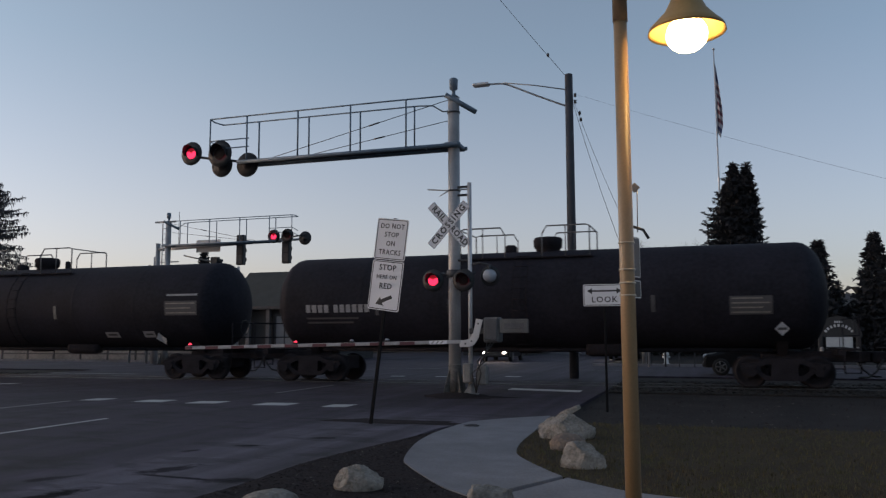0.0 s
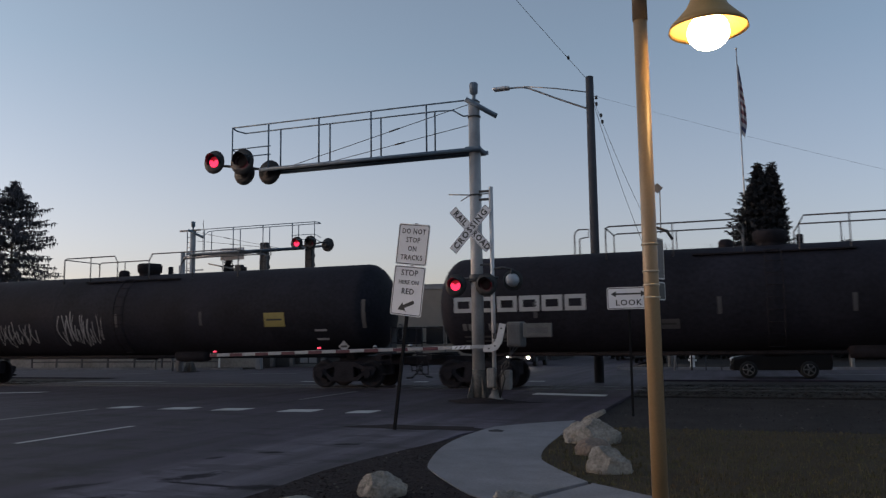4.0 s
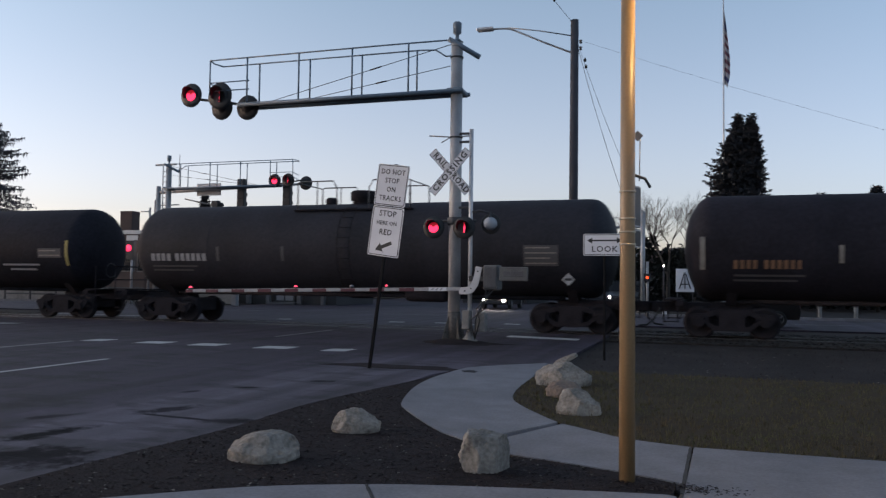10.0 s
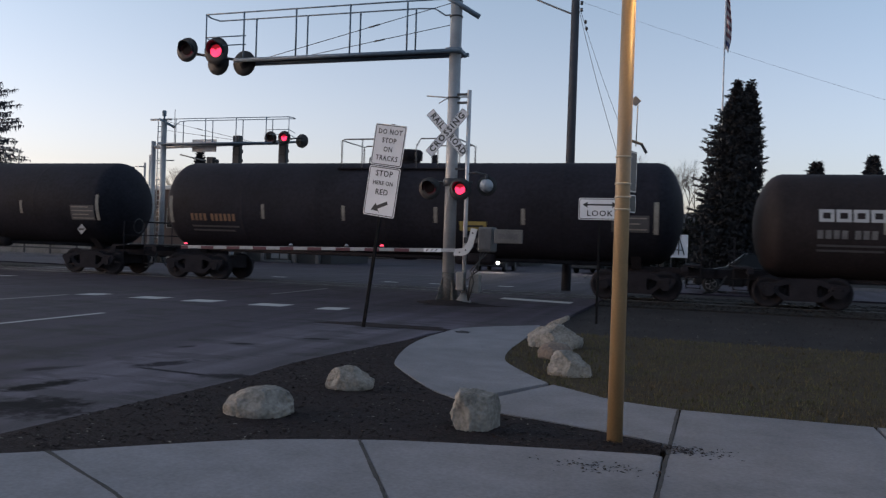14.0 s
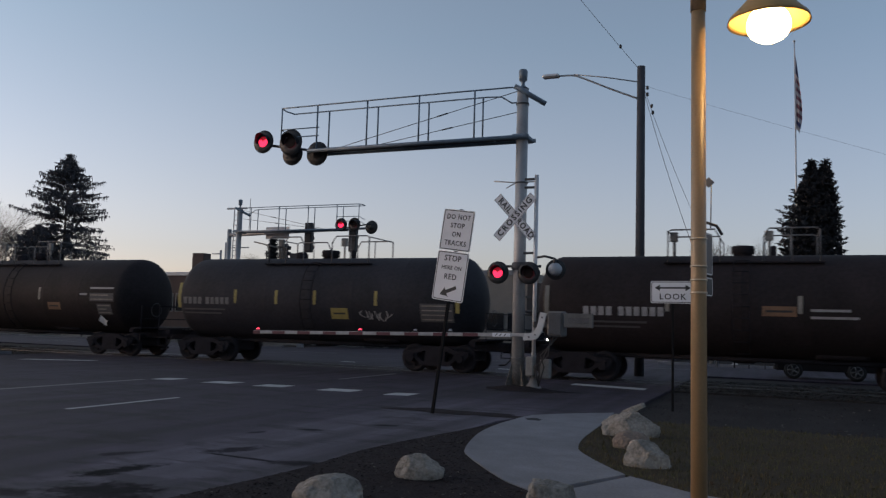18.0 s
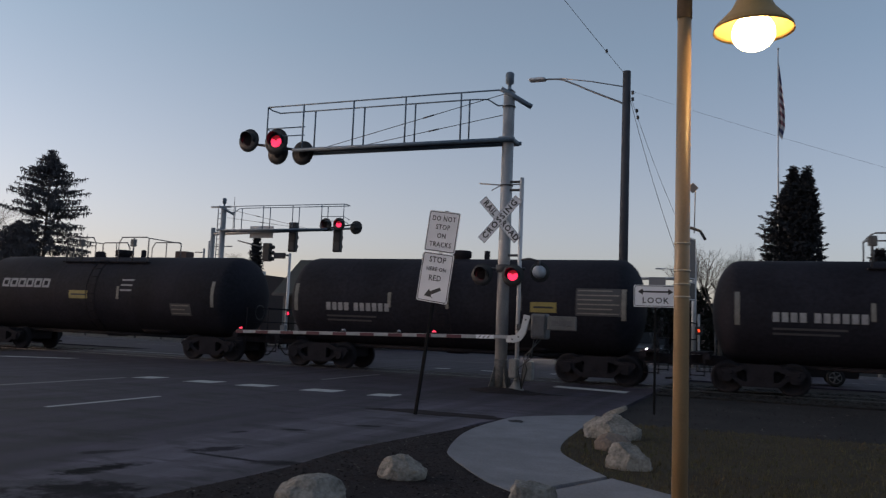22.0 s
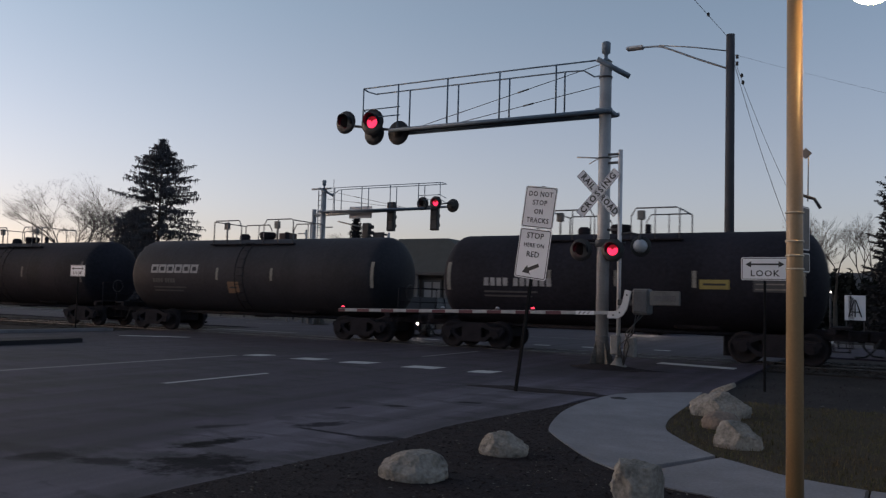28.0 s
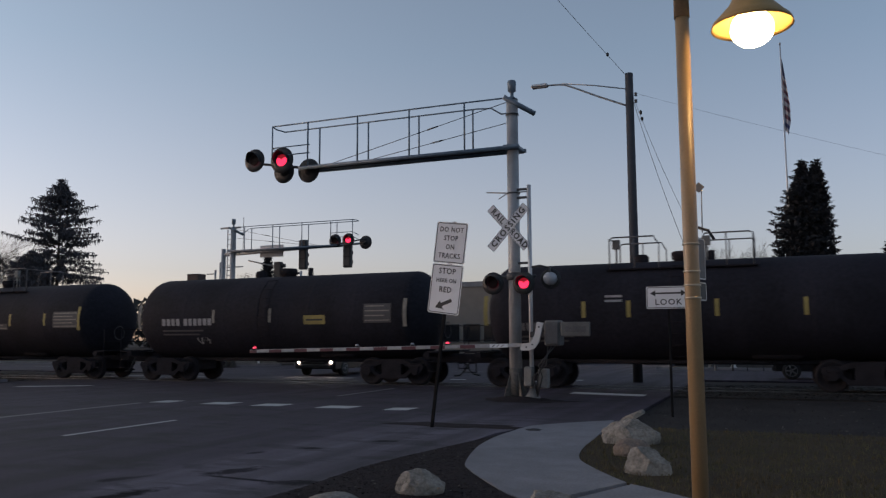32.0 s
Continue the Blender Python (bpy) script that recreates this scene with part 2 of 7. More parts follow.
M_JOINT = material("joint_dirt", (0.055, 0.053, 0.052), 0.95, vary=0.3, scale=6, fine=40, bump=0.2, spec=0.15)
M_LINE = material("road_paint", (0.37, 0.37, 0.36), 0.7, vary=0.2, scale=5, fine=70, bump=0.1)
M_LINE_WORN = material("worn_road_paint", (0.15, 0.15, 0.15), 0.75, vary=0.35, scale=4, fine=60, bump=0.1)
M_EARTH = material("earth", (0.0265, 0.0225, 0.0215), 0.95, vary=0.6, scale=0.8, fine=25, bump=0.4, spec=0.15)
M_MULCH = material("mulch", (0.0190, 0.0138, 0.0148), 0.95, vary=0.45, scale=4, fine=45, bump=0.6, spec=0.15)
M_CHIP = material("wood_chip", (0.034, 0.027, 0.027), 0.9, vary=0.4, scale=8, fine=60, island=True, spec=0.2)
M_LAWN = material("lawn_soil", (0.050, 0.039, 0.026), 0.95, vary=0.35, scale=1.2, fine=30, bump=0.5, spec=0.1)
M_GRASS = material("grass_blade", (0.100, 0.068, 0.041), 0.8, vary=0.2, scale=0.9, fine=5, bump=0, island=True, spec=0.2, second=(0.076, 0.080, 0.037))
M_BALLAST = material("ballast", (0.026, 0.024, 0.023), 0.95, vary=0.4, scale=3, fine=22, bump=0.7, spec=0.2, island=True)
M_ROCK = material("boulder_stone", (0.165, 0.153, 0.138), 0.9, vary=0.5, scale=5.0, fine=30, bump=0.6, second=(0.29, 0.275, 0.25), spec=0.25)
M_GALV = material("galvanised_steel", (0.34, 0.345, 0.355), 0.55, 0.4, vary=0.2, scale=4, fine=40, bump=0.06, stain=0.3)
M_WEATHER = material("weathered_grey_steel", (0.105, 0.105, 0.112), 0.65, 0.1, vary=0.3, scale=5, fine=40, bump=0.1, stain=0.3)
M_ARM = material("dark_blue_grey_steel", (0.125, 0.17, 0.215), 0.6, 0.2, vary=0.25, scale=4, fine=40, bump=0.06)
M_GRIMY = material("dirty_galvanised_steel", (0.19, 0.185, 0.178), 0.7, 0.2, vary=0.35, scale=5, fine=30, bump=0.12, stain=0.3)
M_ALU = material("dull_aluminium", (0.50, 0.50, 0.51), 0.5, 0.4, vary=0.12, scale=5, fine=50, bump=0.05)
M_DARKSTEEL = material("dark_steel", (0.05, 0.05, 0.055), 0.6, 0.3, vary=0.3, scale=5, fine=40, bump=0.1)
M_BLACK = material("black_enamel", (0.015, 0.017, 0.020), 0.6, vary=0.2, scale=5, fine=60, bump=0.05)
M_TANK = material("tank_black_paint", (0.0190, 0.0186, 0.0256), 0.75, vary=0.4, scale=0.5, fine=9, bump=0.05, stain=0.3, spec=0.12)
M_TANK_GREY = material("tank_weathered_black_paint", (0.0250, 0.0255, 0.0325), 0.7, vary=0.35, scale=0.6, fine=10, bump=0.05, stain=0.3, spec=0.18)
M_TANK_BROWN = material("tank_rusty_brown_paint", (0.0240, 0.0190, 0.0205), 0.7, spec=0.15, vary=0.35, scale=0.6, fine=10, bump=0.05, stain=0.3)
M_UNDER = material("underframe_grime", (0.0220, 0.0200, 0.0235), 0.92, vary=0.4, scale=3, fine=30, bump=0.2, spec=0.08)
M_WHEEL = material("worn_wheel_steel", (0.0215, 0.0198, 0.0232), 0.88, 0.0, spec=0.12, vary=0.3, scale=6, fine=40, bump=0.1)
M_WHITE = material("white_lettering", (0.36, 0.365, 0.375), 0.6, vary=0.12, scale=4, fine=40, bump=0)
M_FAINT = material("faint_grey_stencil", (0.055, 0.055, 0.06), 0.7, vary=0.25, scale=4, fine=40, bump=0)
M_DULLWHITE = material("faded_white_lettering", (0.26, 0.26, 0.27), 0.7, vary=0.25, scale=4, fine=40, bump=0)
M_STRIP = material("grimy_reflector_strip", (0.19, 0.18, 0.16), 0.7, vary=0.35, scale=5, fine=40, bump=0)
M_YELLOW = material("yellow_paint", (0.25, 0.20, 0.06), 0.65, vary=0.2, scale=4, fine=40, bump=0)
M_ORANGE = material("orange_spray_paint", (0.165, 0.092, 0.052), 0.65, vary=0.3, scale=3, fine=20, bump=0)
M_NUMBER = material("stencilled_white_numbers", (0.26, 0.26, 0.27), 0.7, vary=0.3, scale=5, fine=30, bump=0)
M_NUMFAINT = material("faded_stencilled_numbers", (0.11, 0.11, 0.115), 0.7, vary=0.35, scale=5, fine=30, bump=0)
M_DARKWALL = material("dark_brown_wall", (0.045, 0.042, 0.042), 0.9, vary=0.2, scale=1.5, fine=30, bump=0.1)
M_SPRAY = material("pale_spray_paint", (0.23, 0.23, 0.24), 0.7, vary=0.3, scale=3, fine=20, bump=0)
M_HEDGE = material("dark_hedge", (0.018, 0.020, 0.018), 0.95, vary=0.4, scale=0.6, fine=4, bump=0, island=True, spec=0.1)
M_GRAFFITI = material("dull_orange_spray_paint", (0.24, 0.10, 0.04), 0.7, vary=0.4, scale=3, fine=20, bump=0)
M_PINK = material("pink_spray_paint", (0.22, 0.14, 0.145), 0.7, vary=0.3, scale=3, fine=20, bump=0)
M_REDPAINT = material("red_paint", (0.10, 0.018, 0.024), 0.6, vary=0.2, scale=5, fine=40, bump=0.03)
M_SIGN = material("white_sign_sheeting", (0.66, 0.67, 0.70), 0.45, vary=0.08, scale=3, fine=60, bump=0.02)
M_INK = material("black_sign_ink", (0.018, 0.018, 0.02), 0.5, vary=0.15, scale=5, fine=60, bump=0)
M_OCHRE = material("ochre_painted_steel", (0.255, 0.165, 0.085), 0.42, vary=0.12, scale=3, fine=50, bump=0.05)
M_POSTTOP = material("weathered_brown_sleeve", (0.14, 0.10, 0.065), 0.6, vary=0.2, scale=4, fine=50, bump=0.05)
M_POLEWOOD = material("dark_utility_pole_wood", (0.040, 0.044, 0.054), 0.85, vary=0.3, scale=3, fine=30, bump=0.3)
M_WIRE = material("black_cable", (0.02, 0.02, 0.022), 0.6, vary=0.1, bump=0)
M_BARK = material("bark", (0.06, 0.05, 0.042), 0.95, vary=0.3, scale=5, fine=30, bump=0.4)
M_TWIG = material("bare_twigs", (0.052, 0.044, 0.040), 0.95, vary=0.3, scale=2, fine=10, bump=0)
M_NEEDLE = material("spruce_needles", (0.030, 0.031, 0.035), 0.9, vary=0.3, scale=0.8, fine=6, bump=0, spec=0.12)
# far spruces: distance haze is put into the needle colour as a paler base
M_HAZENEEDLE = material("hazed_far_spruce_needles", (0.078, 0.078, 0.088), 0.9, vary=0.3, scale=0.8, fine=6, bump=0, spec=0.12)
M_FARWOOD = material("far_woods", (0.040, 0.040, 0.036), 0.95, vary=0.35, scale=0.4, fine=3, bump=0, island=True)
M_WALL = material("beige_render_wall", (0.20, 0.178, 0.158), 0.9, vary=0.12, scale=1.2, fine=30, bump=0.1)
M_WALL_GREY = material("grey_block_wall", (0.20, 0.20, 0.21), 0.9, vary=0.15, scale=1.2, fine=30, bump=0.1)
M_BRICKRED = material("red_brown_cladding", (0.06, 0.04, 0.036), 0.85, vary=0.2, scale=2, fine=30, bump=0.1)
M_ROOF = material("grey_green_shingle", (0.046, 0.049, 0.046), 0.9, vary=0.25, scale=2, fine=18, bump=0.3)
M_REDROOF = material("red_brown_roof_tiles", (0.055, 0.034, 0.033), 0.9, vary=0.25, scale=2, fine=18, bump=0.3)
M_TRIM = material("white_trim", (0.55, 0.55, 0.54), 0.7, vary=0.1, bump=0)
M_GLASS = material("dark_window_glass", (0.012, 0.014, 0.018), 0.08, vary=0.1, bump=0, spec=0.6)
M_CARGLASS = material("tinted_car_glass", (0.006, 0.007, 0.009), 0.35, vary=0.1, bump=0, spec=0.25)
M_CARBLACK = material("black_car_paint", (0.008, 0.008, 0.010), 0.42, vary=0.1, bump=0, coat=0.15, spec=0.3)
M_TYRE = material("tyre_rubber", (0.02, 0.02, 0.02), 0.85, vary=0.2, bump=0.1)
M_RIM = material("alloy_rim", (0.16, 0.16, 0.165), 0.45, 0.5, vary=0.1, bump=0)
M_GATEBOX = material("dull_grey_box_enamel", (0.135, 0.134, 0.134), 0.7, 0.1, vary=0.3, scale=5, fine=30, bump=0.1, stain=0.3)
M_STRAP = material("tan_steel_strap", (0.40, 0.34, 0.26), 0.4, 0.5, vary=0.2, scale=5, fine=50, bump=0.03)
M_ARMPALE = material("grubby_white_arm_sheeting", (0.30, 0.30, 0.31), 0.6, vary=0.25, scale=6, fine=50, bump=0.03)
M_ARMRED = material("dull_dark_red_sheeting", (0.085, 0.018, 0.030), 0.6, vary=0.25, scale=6, fine=50, bump=0.03)
M_POSTDARK = material("nearly_black_post_steel", (0.0100, 0.0102, 0.0115), 0.85, vary=0.3, scale=5, fine=50, bump=0.08, spec=0.08)
M_SOILSTEEL = material("earth_stained_steel", (0.105, 0.098, 0.092), 0.8, 0.1, vary=0.5, scale=5, fine=25, bump=0.2, stain=0.4, spec=0.2)
M_LENSOFF = material("dark_red_lens", (0.010, 0.004, 0.004), 0.55, vary=0.1, bump=0, spec=0.15)
M_LENSCLEAR = material("frosted_lens", (0.30, 0.32, 0.35), 0.35, vary=0.1, bump=0)
M_REDGLOW = glow("red_signal_glow", (1.0, 0.03, 0.09), 1.0)
M_REDDIM = glow("dim_red_lens_glow", (1.0, 0.02, 0.05), 0.10)
M_RAIL = material("polished_rail_steel", (0.10, 0.10, 0.105), 0.38, 1.0, vary=0.2, scale=6, fine=40, bump=0.02)
M_ROCKBROWN = material("brown_boulder_stone", (0.16, 0.132, 0.115), 0.9, vary=0.35, scale=4.0, fine=26, bump=0.5, spec=0.2)
M_REDSOFT = glow("red_marker_glow", (1.0, 0.05, 0.10), 1.0)
M_BULB = glow("sodium_bulb_glow", (1.0, 0.72, 0.30), 14.0)
M_HEAD = glow("headlamp_glow", (1.0, 0.93, 0.80), 45.0)
M_WALKLIGHT = glow("small_white_globe_glow", (1.0, 0.95, 0.9), 3.0)
M_TAIL = glow("tail_lamp_glow", (1.0, 0.08, 0.02), 0.8)
M_FLAGRED = material("flag_red_cloth", (0.13, 0.05, 0.075), 0.85, vary=0.1, bump=0)
M_FLAGWHITE = material("flag_white_cloth", (0.40, 0.39, 0.42), 0.85, vary=0.1, bump=0)
M_FLAGBLUE = material("flag_blue_cloth", (0.03, 0.04, 0.12), 0.85, vary=0.1, bump=0)
M_LAMPSHADE = material("tan_lamp_shade_enamel", (0.30, 0.19, 0.07), 0.5, vary=0.15, bump=0.03)


# ---- mesh tools ----
def finish(name, bm, mat, smooth=False):
    me = bpy.data.meshes.new(name)
    bmesh.ops.recalc_face_normals(bm, faces=bm.faces)
    bm.to_mesh(me)
    bm.free()
    for m in (mat if isinstance(mat, (list, tuple)) else [mat]):
        me.materials.append(m)
    if smooth:
        for p in me.polygons:
            p.use_smooth = True
    return me


def part(name, bm, mat, parent=None, label="", smooth=False, m=None):
    me = bm if isinstance(bm, bpy.types.Mesh) else finish(name, bm, mat, smooth)
    ob = new(name, me)
    if m is not None:
        ob.matrix_basis = m
    if parent is not None:
        ob.parent = parent
    if label:
        ob["label"] = label
    return ob


def empty(name, m=None):
    ob = new(name)
    ob.empty_display_size = 0.2
    if m is not None:
        ob.matrix_basis = m
    return ob


def box(bm, x0, x1, y0, y1, z0, z1, bevel=0.0, m=None):
    ps = [(x, y, z) for x in (x0, x1) for y in (y0, y1) for z in (z0, z1)]
    v = [bm.verts.new(m @ Vector(p) if m else p) for p in ps]
    fs = [bm.faces.new([v[i] for i in f]) for f in
          ((0, 1, 3, 2), (4, 6, 7, 5), (0, 4, 5, 1), (2, 3, 7, 6), (0, 2, 6, 4), (1, 5, 7, 3))]
    if bevel:
        es = list({e for f in fs for e in f.edges})
        bmesh.ops.bevel(bm, geom=es, offset=bevel, segments=1, affect="EDGES", profile=0.6)
    return bm


def boxed(*a, **k):
    return box(bmesh.new(), *a, **k)


def rod(bm, a, b, r0, r1=None, n=10, caps=True):
    a, b = Vector(a), Vector(b)
    r1 = r0 if r1 is None else r1
    d = (b - a).normalized()
    u = d.orthogonal().normalized()
    w = d.cross(u)
    ra, rb = [], []
    for i in range(n):
        c, s = math.cos(2 * math.pi * i / n), math.sin(2 * math.pi * i / n)
        ra.append(bm.verts.new(a + (u * c + w * s) * r0))
        rb.append(bm.verts.new(b + (u * c + w * s) * r1))
    for i in range(n):
        f = bm.faces.new((ra[i], ra[(i + 1) % n], rb[(i + 1) % n], rb[i]))
        f.smooth = True
    if caps:
        bm.faces.new(ra[::-1])
        bm.faces.new(rb)
    return bm


def rodded(*a, **k):
    return rod(bmesh.new(), *a, **k)


def pipe(bm, pts, r, n=8):
    pts = [Vector(p) for p in pts]
    rings = []
    u = None
    for i, p in enumerate(pts):
        d = (pts[min(i + 1, len(pts) - 1)] - pts[max(i - 1, 0)]).normalized()
        u = (u - d * u.dot(d)).normalized() if u is not None else d.orthogonal().normalized()
        w = d.cross(u)
        rings.append([bm.verts.new(p + (u * math.cos(2 * math.pi * k / n) + w * math.sin(2 * math.pi * k / n)) * r) for k in range(n)])
    for a, b in zip(rings, rings[1:]):
        for k in range(n):
            f = bm.faces.new((a[k], a[(k + 1) % n], b[(k + 1) % n], b[k]))
            f.smooth = True
    bm.faces.new(rings[0][::-1])
    bm.faces.new(rings[-1])
    return bm


def lathe(bm, prof, n=24, axis="z", at=(0, 0, 0)):
    """prof: (radius, height) from one end to the other, turned about an axis through at."""
    at = Vector(at)

    def place(r, h, a):
        c, s = r * math.cos(a), r * math.sin(a)
        return at + Vector({"z": (c, s, h), "x": (h, c, s), "y": (s, h, c)}[axis])
    rings = []
    for r, h in prof:
        if r < 1e-5:
            rings.append([bm.verts.new(place(0, h, 0))])
        else:
            rings.append([bm.verts.new(place(r, h, 2 * math.pi * k / n)) for k in range(n)])
    for a, b in zip(rings, rings[1:]):
        for k in range(n):
            if len(a) == 1 and len(b) == 1:
                continue
            if len(a) == 1:
                f = bm.faces.new((a[0], b[k], b[(k + 1) % n]))
            elif len(b) == 1:
                f = bm.faces.new((a[k], a[(k + 1) % n], b[0]))
            else:
                f = bm.faces.new((a[k], a[(k + 1) % n], b[(k + 1) % n], b[k]))
            f.smooth = True
    return bm


def slab(points, z0, z1, bevel=0.0):
    bm = bmesh.new()
    lo = [bm.verts.new((x, y, z0)) for x, y in points]
    hi = [bm.verts.new((x, y, z1)) for x, y in points]
    n = len(points)
    top = bm.faces.new(hi)
    bm.faces.new(lo[::-1])
    for i in range(n):
        bm.faces.new((lo[i], lo[(i + 1) % n], hi[(i + 1) % n], hi[i]))
    if bevel:
        bmesh.ops.bevel(bm, geom=list(top.edges), offset=bevel, segments=2, affect="EDGES")
    return bm


def curve_pts(ctrl, n=6):
    """A smooth line through the control points."""
    out = []
    c = [Vector(p) for p in ctrl]
    for i in range(len(c) - 1):
        p0, p1, p2, p3 = c[max(i - 1, 0)], c[i], c[i + 1], c[min(i + 2, len(c) - 1)]
        for k in range(n):
            t = k / n
            out.append(0.5 * ((2 * p1) + (p2 - p0) * t + (2 * p0 - 5 * p1 + 4 * p2 - p3) * t * t + (3 * p1 - p0 - 3 * p2 + p3) * t ** 3))
    out.append(c[-1])
    return out


def inside(x, y, poly):
    hit = False
    for i in range(len(poly)):
        (x0, y0), (x1, y1) = poly[i][:2], poly[i - 1][:2]
        if (y0 > y) != (y1 > y) and x < (x1 - x0) * (y - y0) / (y1 - y0) + x0:
            hit = not hit
    return hit


def letters(body, size, depth=0.002, spacing=1.0, bold=0.0):
    """Flat lettering as a mesh in the xy plane, centred."""
    cu = bpy.data.curves.new("lettering", "FONT")
    cu.body, cu.size, cu.extrude = body, size, depth
    cu.align_x, cu.align_y, cu.space_character = "CENTER", "CENTER", spacing
    cu.resolution_u, cu.offset = 2, bold
    ob = bpy.data.objects.new("lettering", cu)
    scene.collection.objects.link(ob)
    bpy.context.view_layer.update()
    me = bpy.data.meshes.new_from_object(ob.evaluated_get(bpy.context.evaluated_depsgraph_get()))
    bpy.data.objects.remove(ob)
    bpy.data.curves.remove(cu)
    return me


def lettering(parent, body, size, mat, m, spacing=1.0, widen=1.0, bold=0.012):
    me = letters(body, size, spacing=spacing, bold=size * bold)
    me.transform(Matrix.Diagonal((widen, 1, 1, 1)))
    me.materials.clear()
    me.materials.append(mat)
    return part("lettering", me, mat, parent, m=m)


FACE = Euler((radians(90), 0, 0)).to_matrix().to_4x4()  # turns a flat sign in xy to face -y


def rounded(w, h, r, n=4):
    pts = []
    for cx, cy, a0 in ((w / 2 - r, h / 2 - r, 0), (-w / 2 + r, h / 2 - r, 90), (-w / 2 + r, -h / 2 + r, 180), (w / 2 - r, -h / 2 + r, 270)):
        for k in range(n + 1):
            a = radians(a0 + 90 * k / n)
            pts.append((cx + r * math.cos(a), cy + r * math.sin(a)))
    return pts


def ring_frame(w, h, r, band, z):
    """The thin printed border of a sign, flat in xy."""
    bm = bmesh.new()
    o = [bm.verts.new((x, y, z)) for x, y in rounded(w, h, r)]
    i = [bm.verts.new((x, y, z)) for x, y in rounded(w - 2 * band, h - 2 * band, max(0.01, r - band))]
    for k in range(len(o)):
        bm.faces.new((o[k], o[(k + 1) % len(o)], i[(k + 1) % len(o)], i[k]))
    return bm


def arrow(bm, a, b, width, head, z):
    a, b = Vector((*a, z)), Vector((*b, z))
    d = (b - a).normalized()
    s = Vector((-d.y, d.x, 0))
    neck = b - d * head
    pts = [a + s * width / 2, a - s * width / 2, neck - s * width / 2, neck - s * head * 0.6, b, neck + s * head * 0.6, neck + s * width / 2]
    bm.faces.new([bm.verts.new(p) for p in pts])
    return bm


# ---- ground, roads, pavement ----
def structure(ob, label):
    return tagged(ob, label, kind="structure")


bm = bmesh.new()
v = [bm.verts.new(p) for p in ((-1500, -1500, -0.06), (1500, -1500, -0.06), (1500, 1500, -0.06), (-1500, 1500, -0.06))]
bm.faces.new(v)
structure(part("ground", bm, M_EARTH), "bare brown earth with dry winter grass")

ROAD_E, ROAD_W = -4.95, -27.5
structure(part("road", slab([(ROAD_W, -60), (-4.4, -60), (-4.4, 4.0), (-4.4, 13.0), (-4.1, 14.4), (-2.75, 15.3), (-2.75, 24.1), (ROAD_W, 24.1)], -0.2, 0.0), M_ASPHALT),
          "grey worn asphalt road leading over the railway crossing")
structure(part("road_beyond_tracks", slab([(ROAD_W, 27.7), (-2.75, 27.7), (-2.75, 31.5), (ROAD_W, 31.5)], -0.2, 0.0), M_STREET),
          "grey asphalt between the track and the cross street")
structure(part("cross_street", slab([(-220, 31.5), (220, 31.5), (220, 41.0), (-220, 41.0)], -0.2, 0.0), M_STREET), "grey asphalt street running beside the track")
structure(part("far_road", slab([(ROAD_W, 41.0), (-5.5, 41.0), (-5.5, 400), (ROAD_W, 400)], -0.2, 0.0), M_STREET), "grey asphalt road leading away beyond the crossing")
structure(part("verge_kerb", slab([(-5.5, 41.0), (200, 41.0), (200, 41.2), (-5.5, 41.2)], -0.2, 0.13, 0.02), M_CONCRETE), "pale concrete kerb along the cross street")
structure(part("verge_kerb_west", slab([(-200, 41.0), (ROAD_W, 41.0), (ROAD_W, 41.2), (-200, 41.2)], -0.2, 0.13, 0.02), M_CONCRETE), "pale concrete kerb along the cross street")
structure(part("road_kerb_west", slab([(ROAD_W - 0.2, -60), (ROAD_W, -60), (ROAD_W, 22.5), (ROAD_W - 0.2, 22.5)], -0.2, 0.12, 0.02), M_CONCRETE), "pale concrete kerb of the road")


structure(part("median_kerb", slab([(-22.9, -60), (-21.55, -60), (-21.45, 15.6), (-21.65, 16.6), (-22.1, 16.95), (-22.6, 16.7), (-22.85, 15.6)], -0.2, 0.13, 0.03), M_PATCH), "dark kerbed median with a rounded nose")


def paint(name, x0, x1, y0, y1, mat=M_LINE, label="white painted road line", skew=0.0):
    bm = bmesh.new()
    n = 8
    rng = random.Random(int(x0 * 97 + y0 * 31))
    lo, hi = [], []
    for k in range(n + 1):
        x = x0 + (x1 - x0) * k / n
        d = skew * (k / n - 0.5)
        lo.append(bm.verts.new((x, y0 + d + rng.uniform(-0.02, 0.02), 0.004)))
        hi.append(bm.verts.new((x, y1 + d + rng.uniform(-0.02, 0.02), 0.004)))
    for k in range(n):
        bm.faces.new((lo[k], lo[k + 1], hi[k + 1], hi[k]))
    return structure(part(name, bm, mat), label)


for x, w in ((-14.55, 0.28), (-12.85, 0.38), (-11.34, 0.38), (-9.50, 0.42), (-7.90, 0.28)):
    paint("stop_dash", x - w, x + w, 16.3, 16.98, skew=0.12, label="white painted dash of the broken stop line")
paint("lane_line", -11.21, -11.09, -30, -3)
paint("lane_line", -11.08, -10.96, 10.15, 12.87)
paint("lane_line", -11.40, -11.28, 19.8, 23.4, M_LINE_WORN)
paint("centre_line", -14.98, -14.82, -40, 16.1, M_LINE_WORN, "faded painted centre line")
paint("lane_line", -21.6, -21.48, 5, 16, M_LINE_WORN)
paint("stop_line", -27.2, -22.6, 27.9, 28.3, M_LINE_WORN, label="white stop line beyond the track")
paint("far_left_line", -24.3, -22.2, 20.65, 21.15, skew=1.15, label="white painted bar before the track")
paint("walk_line", -5.5, -3.35, 22.55, 23.25, label="white painted bar across the footpath", skew=-0.5)
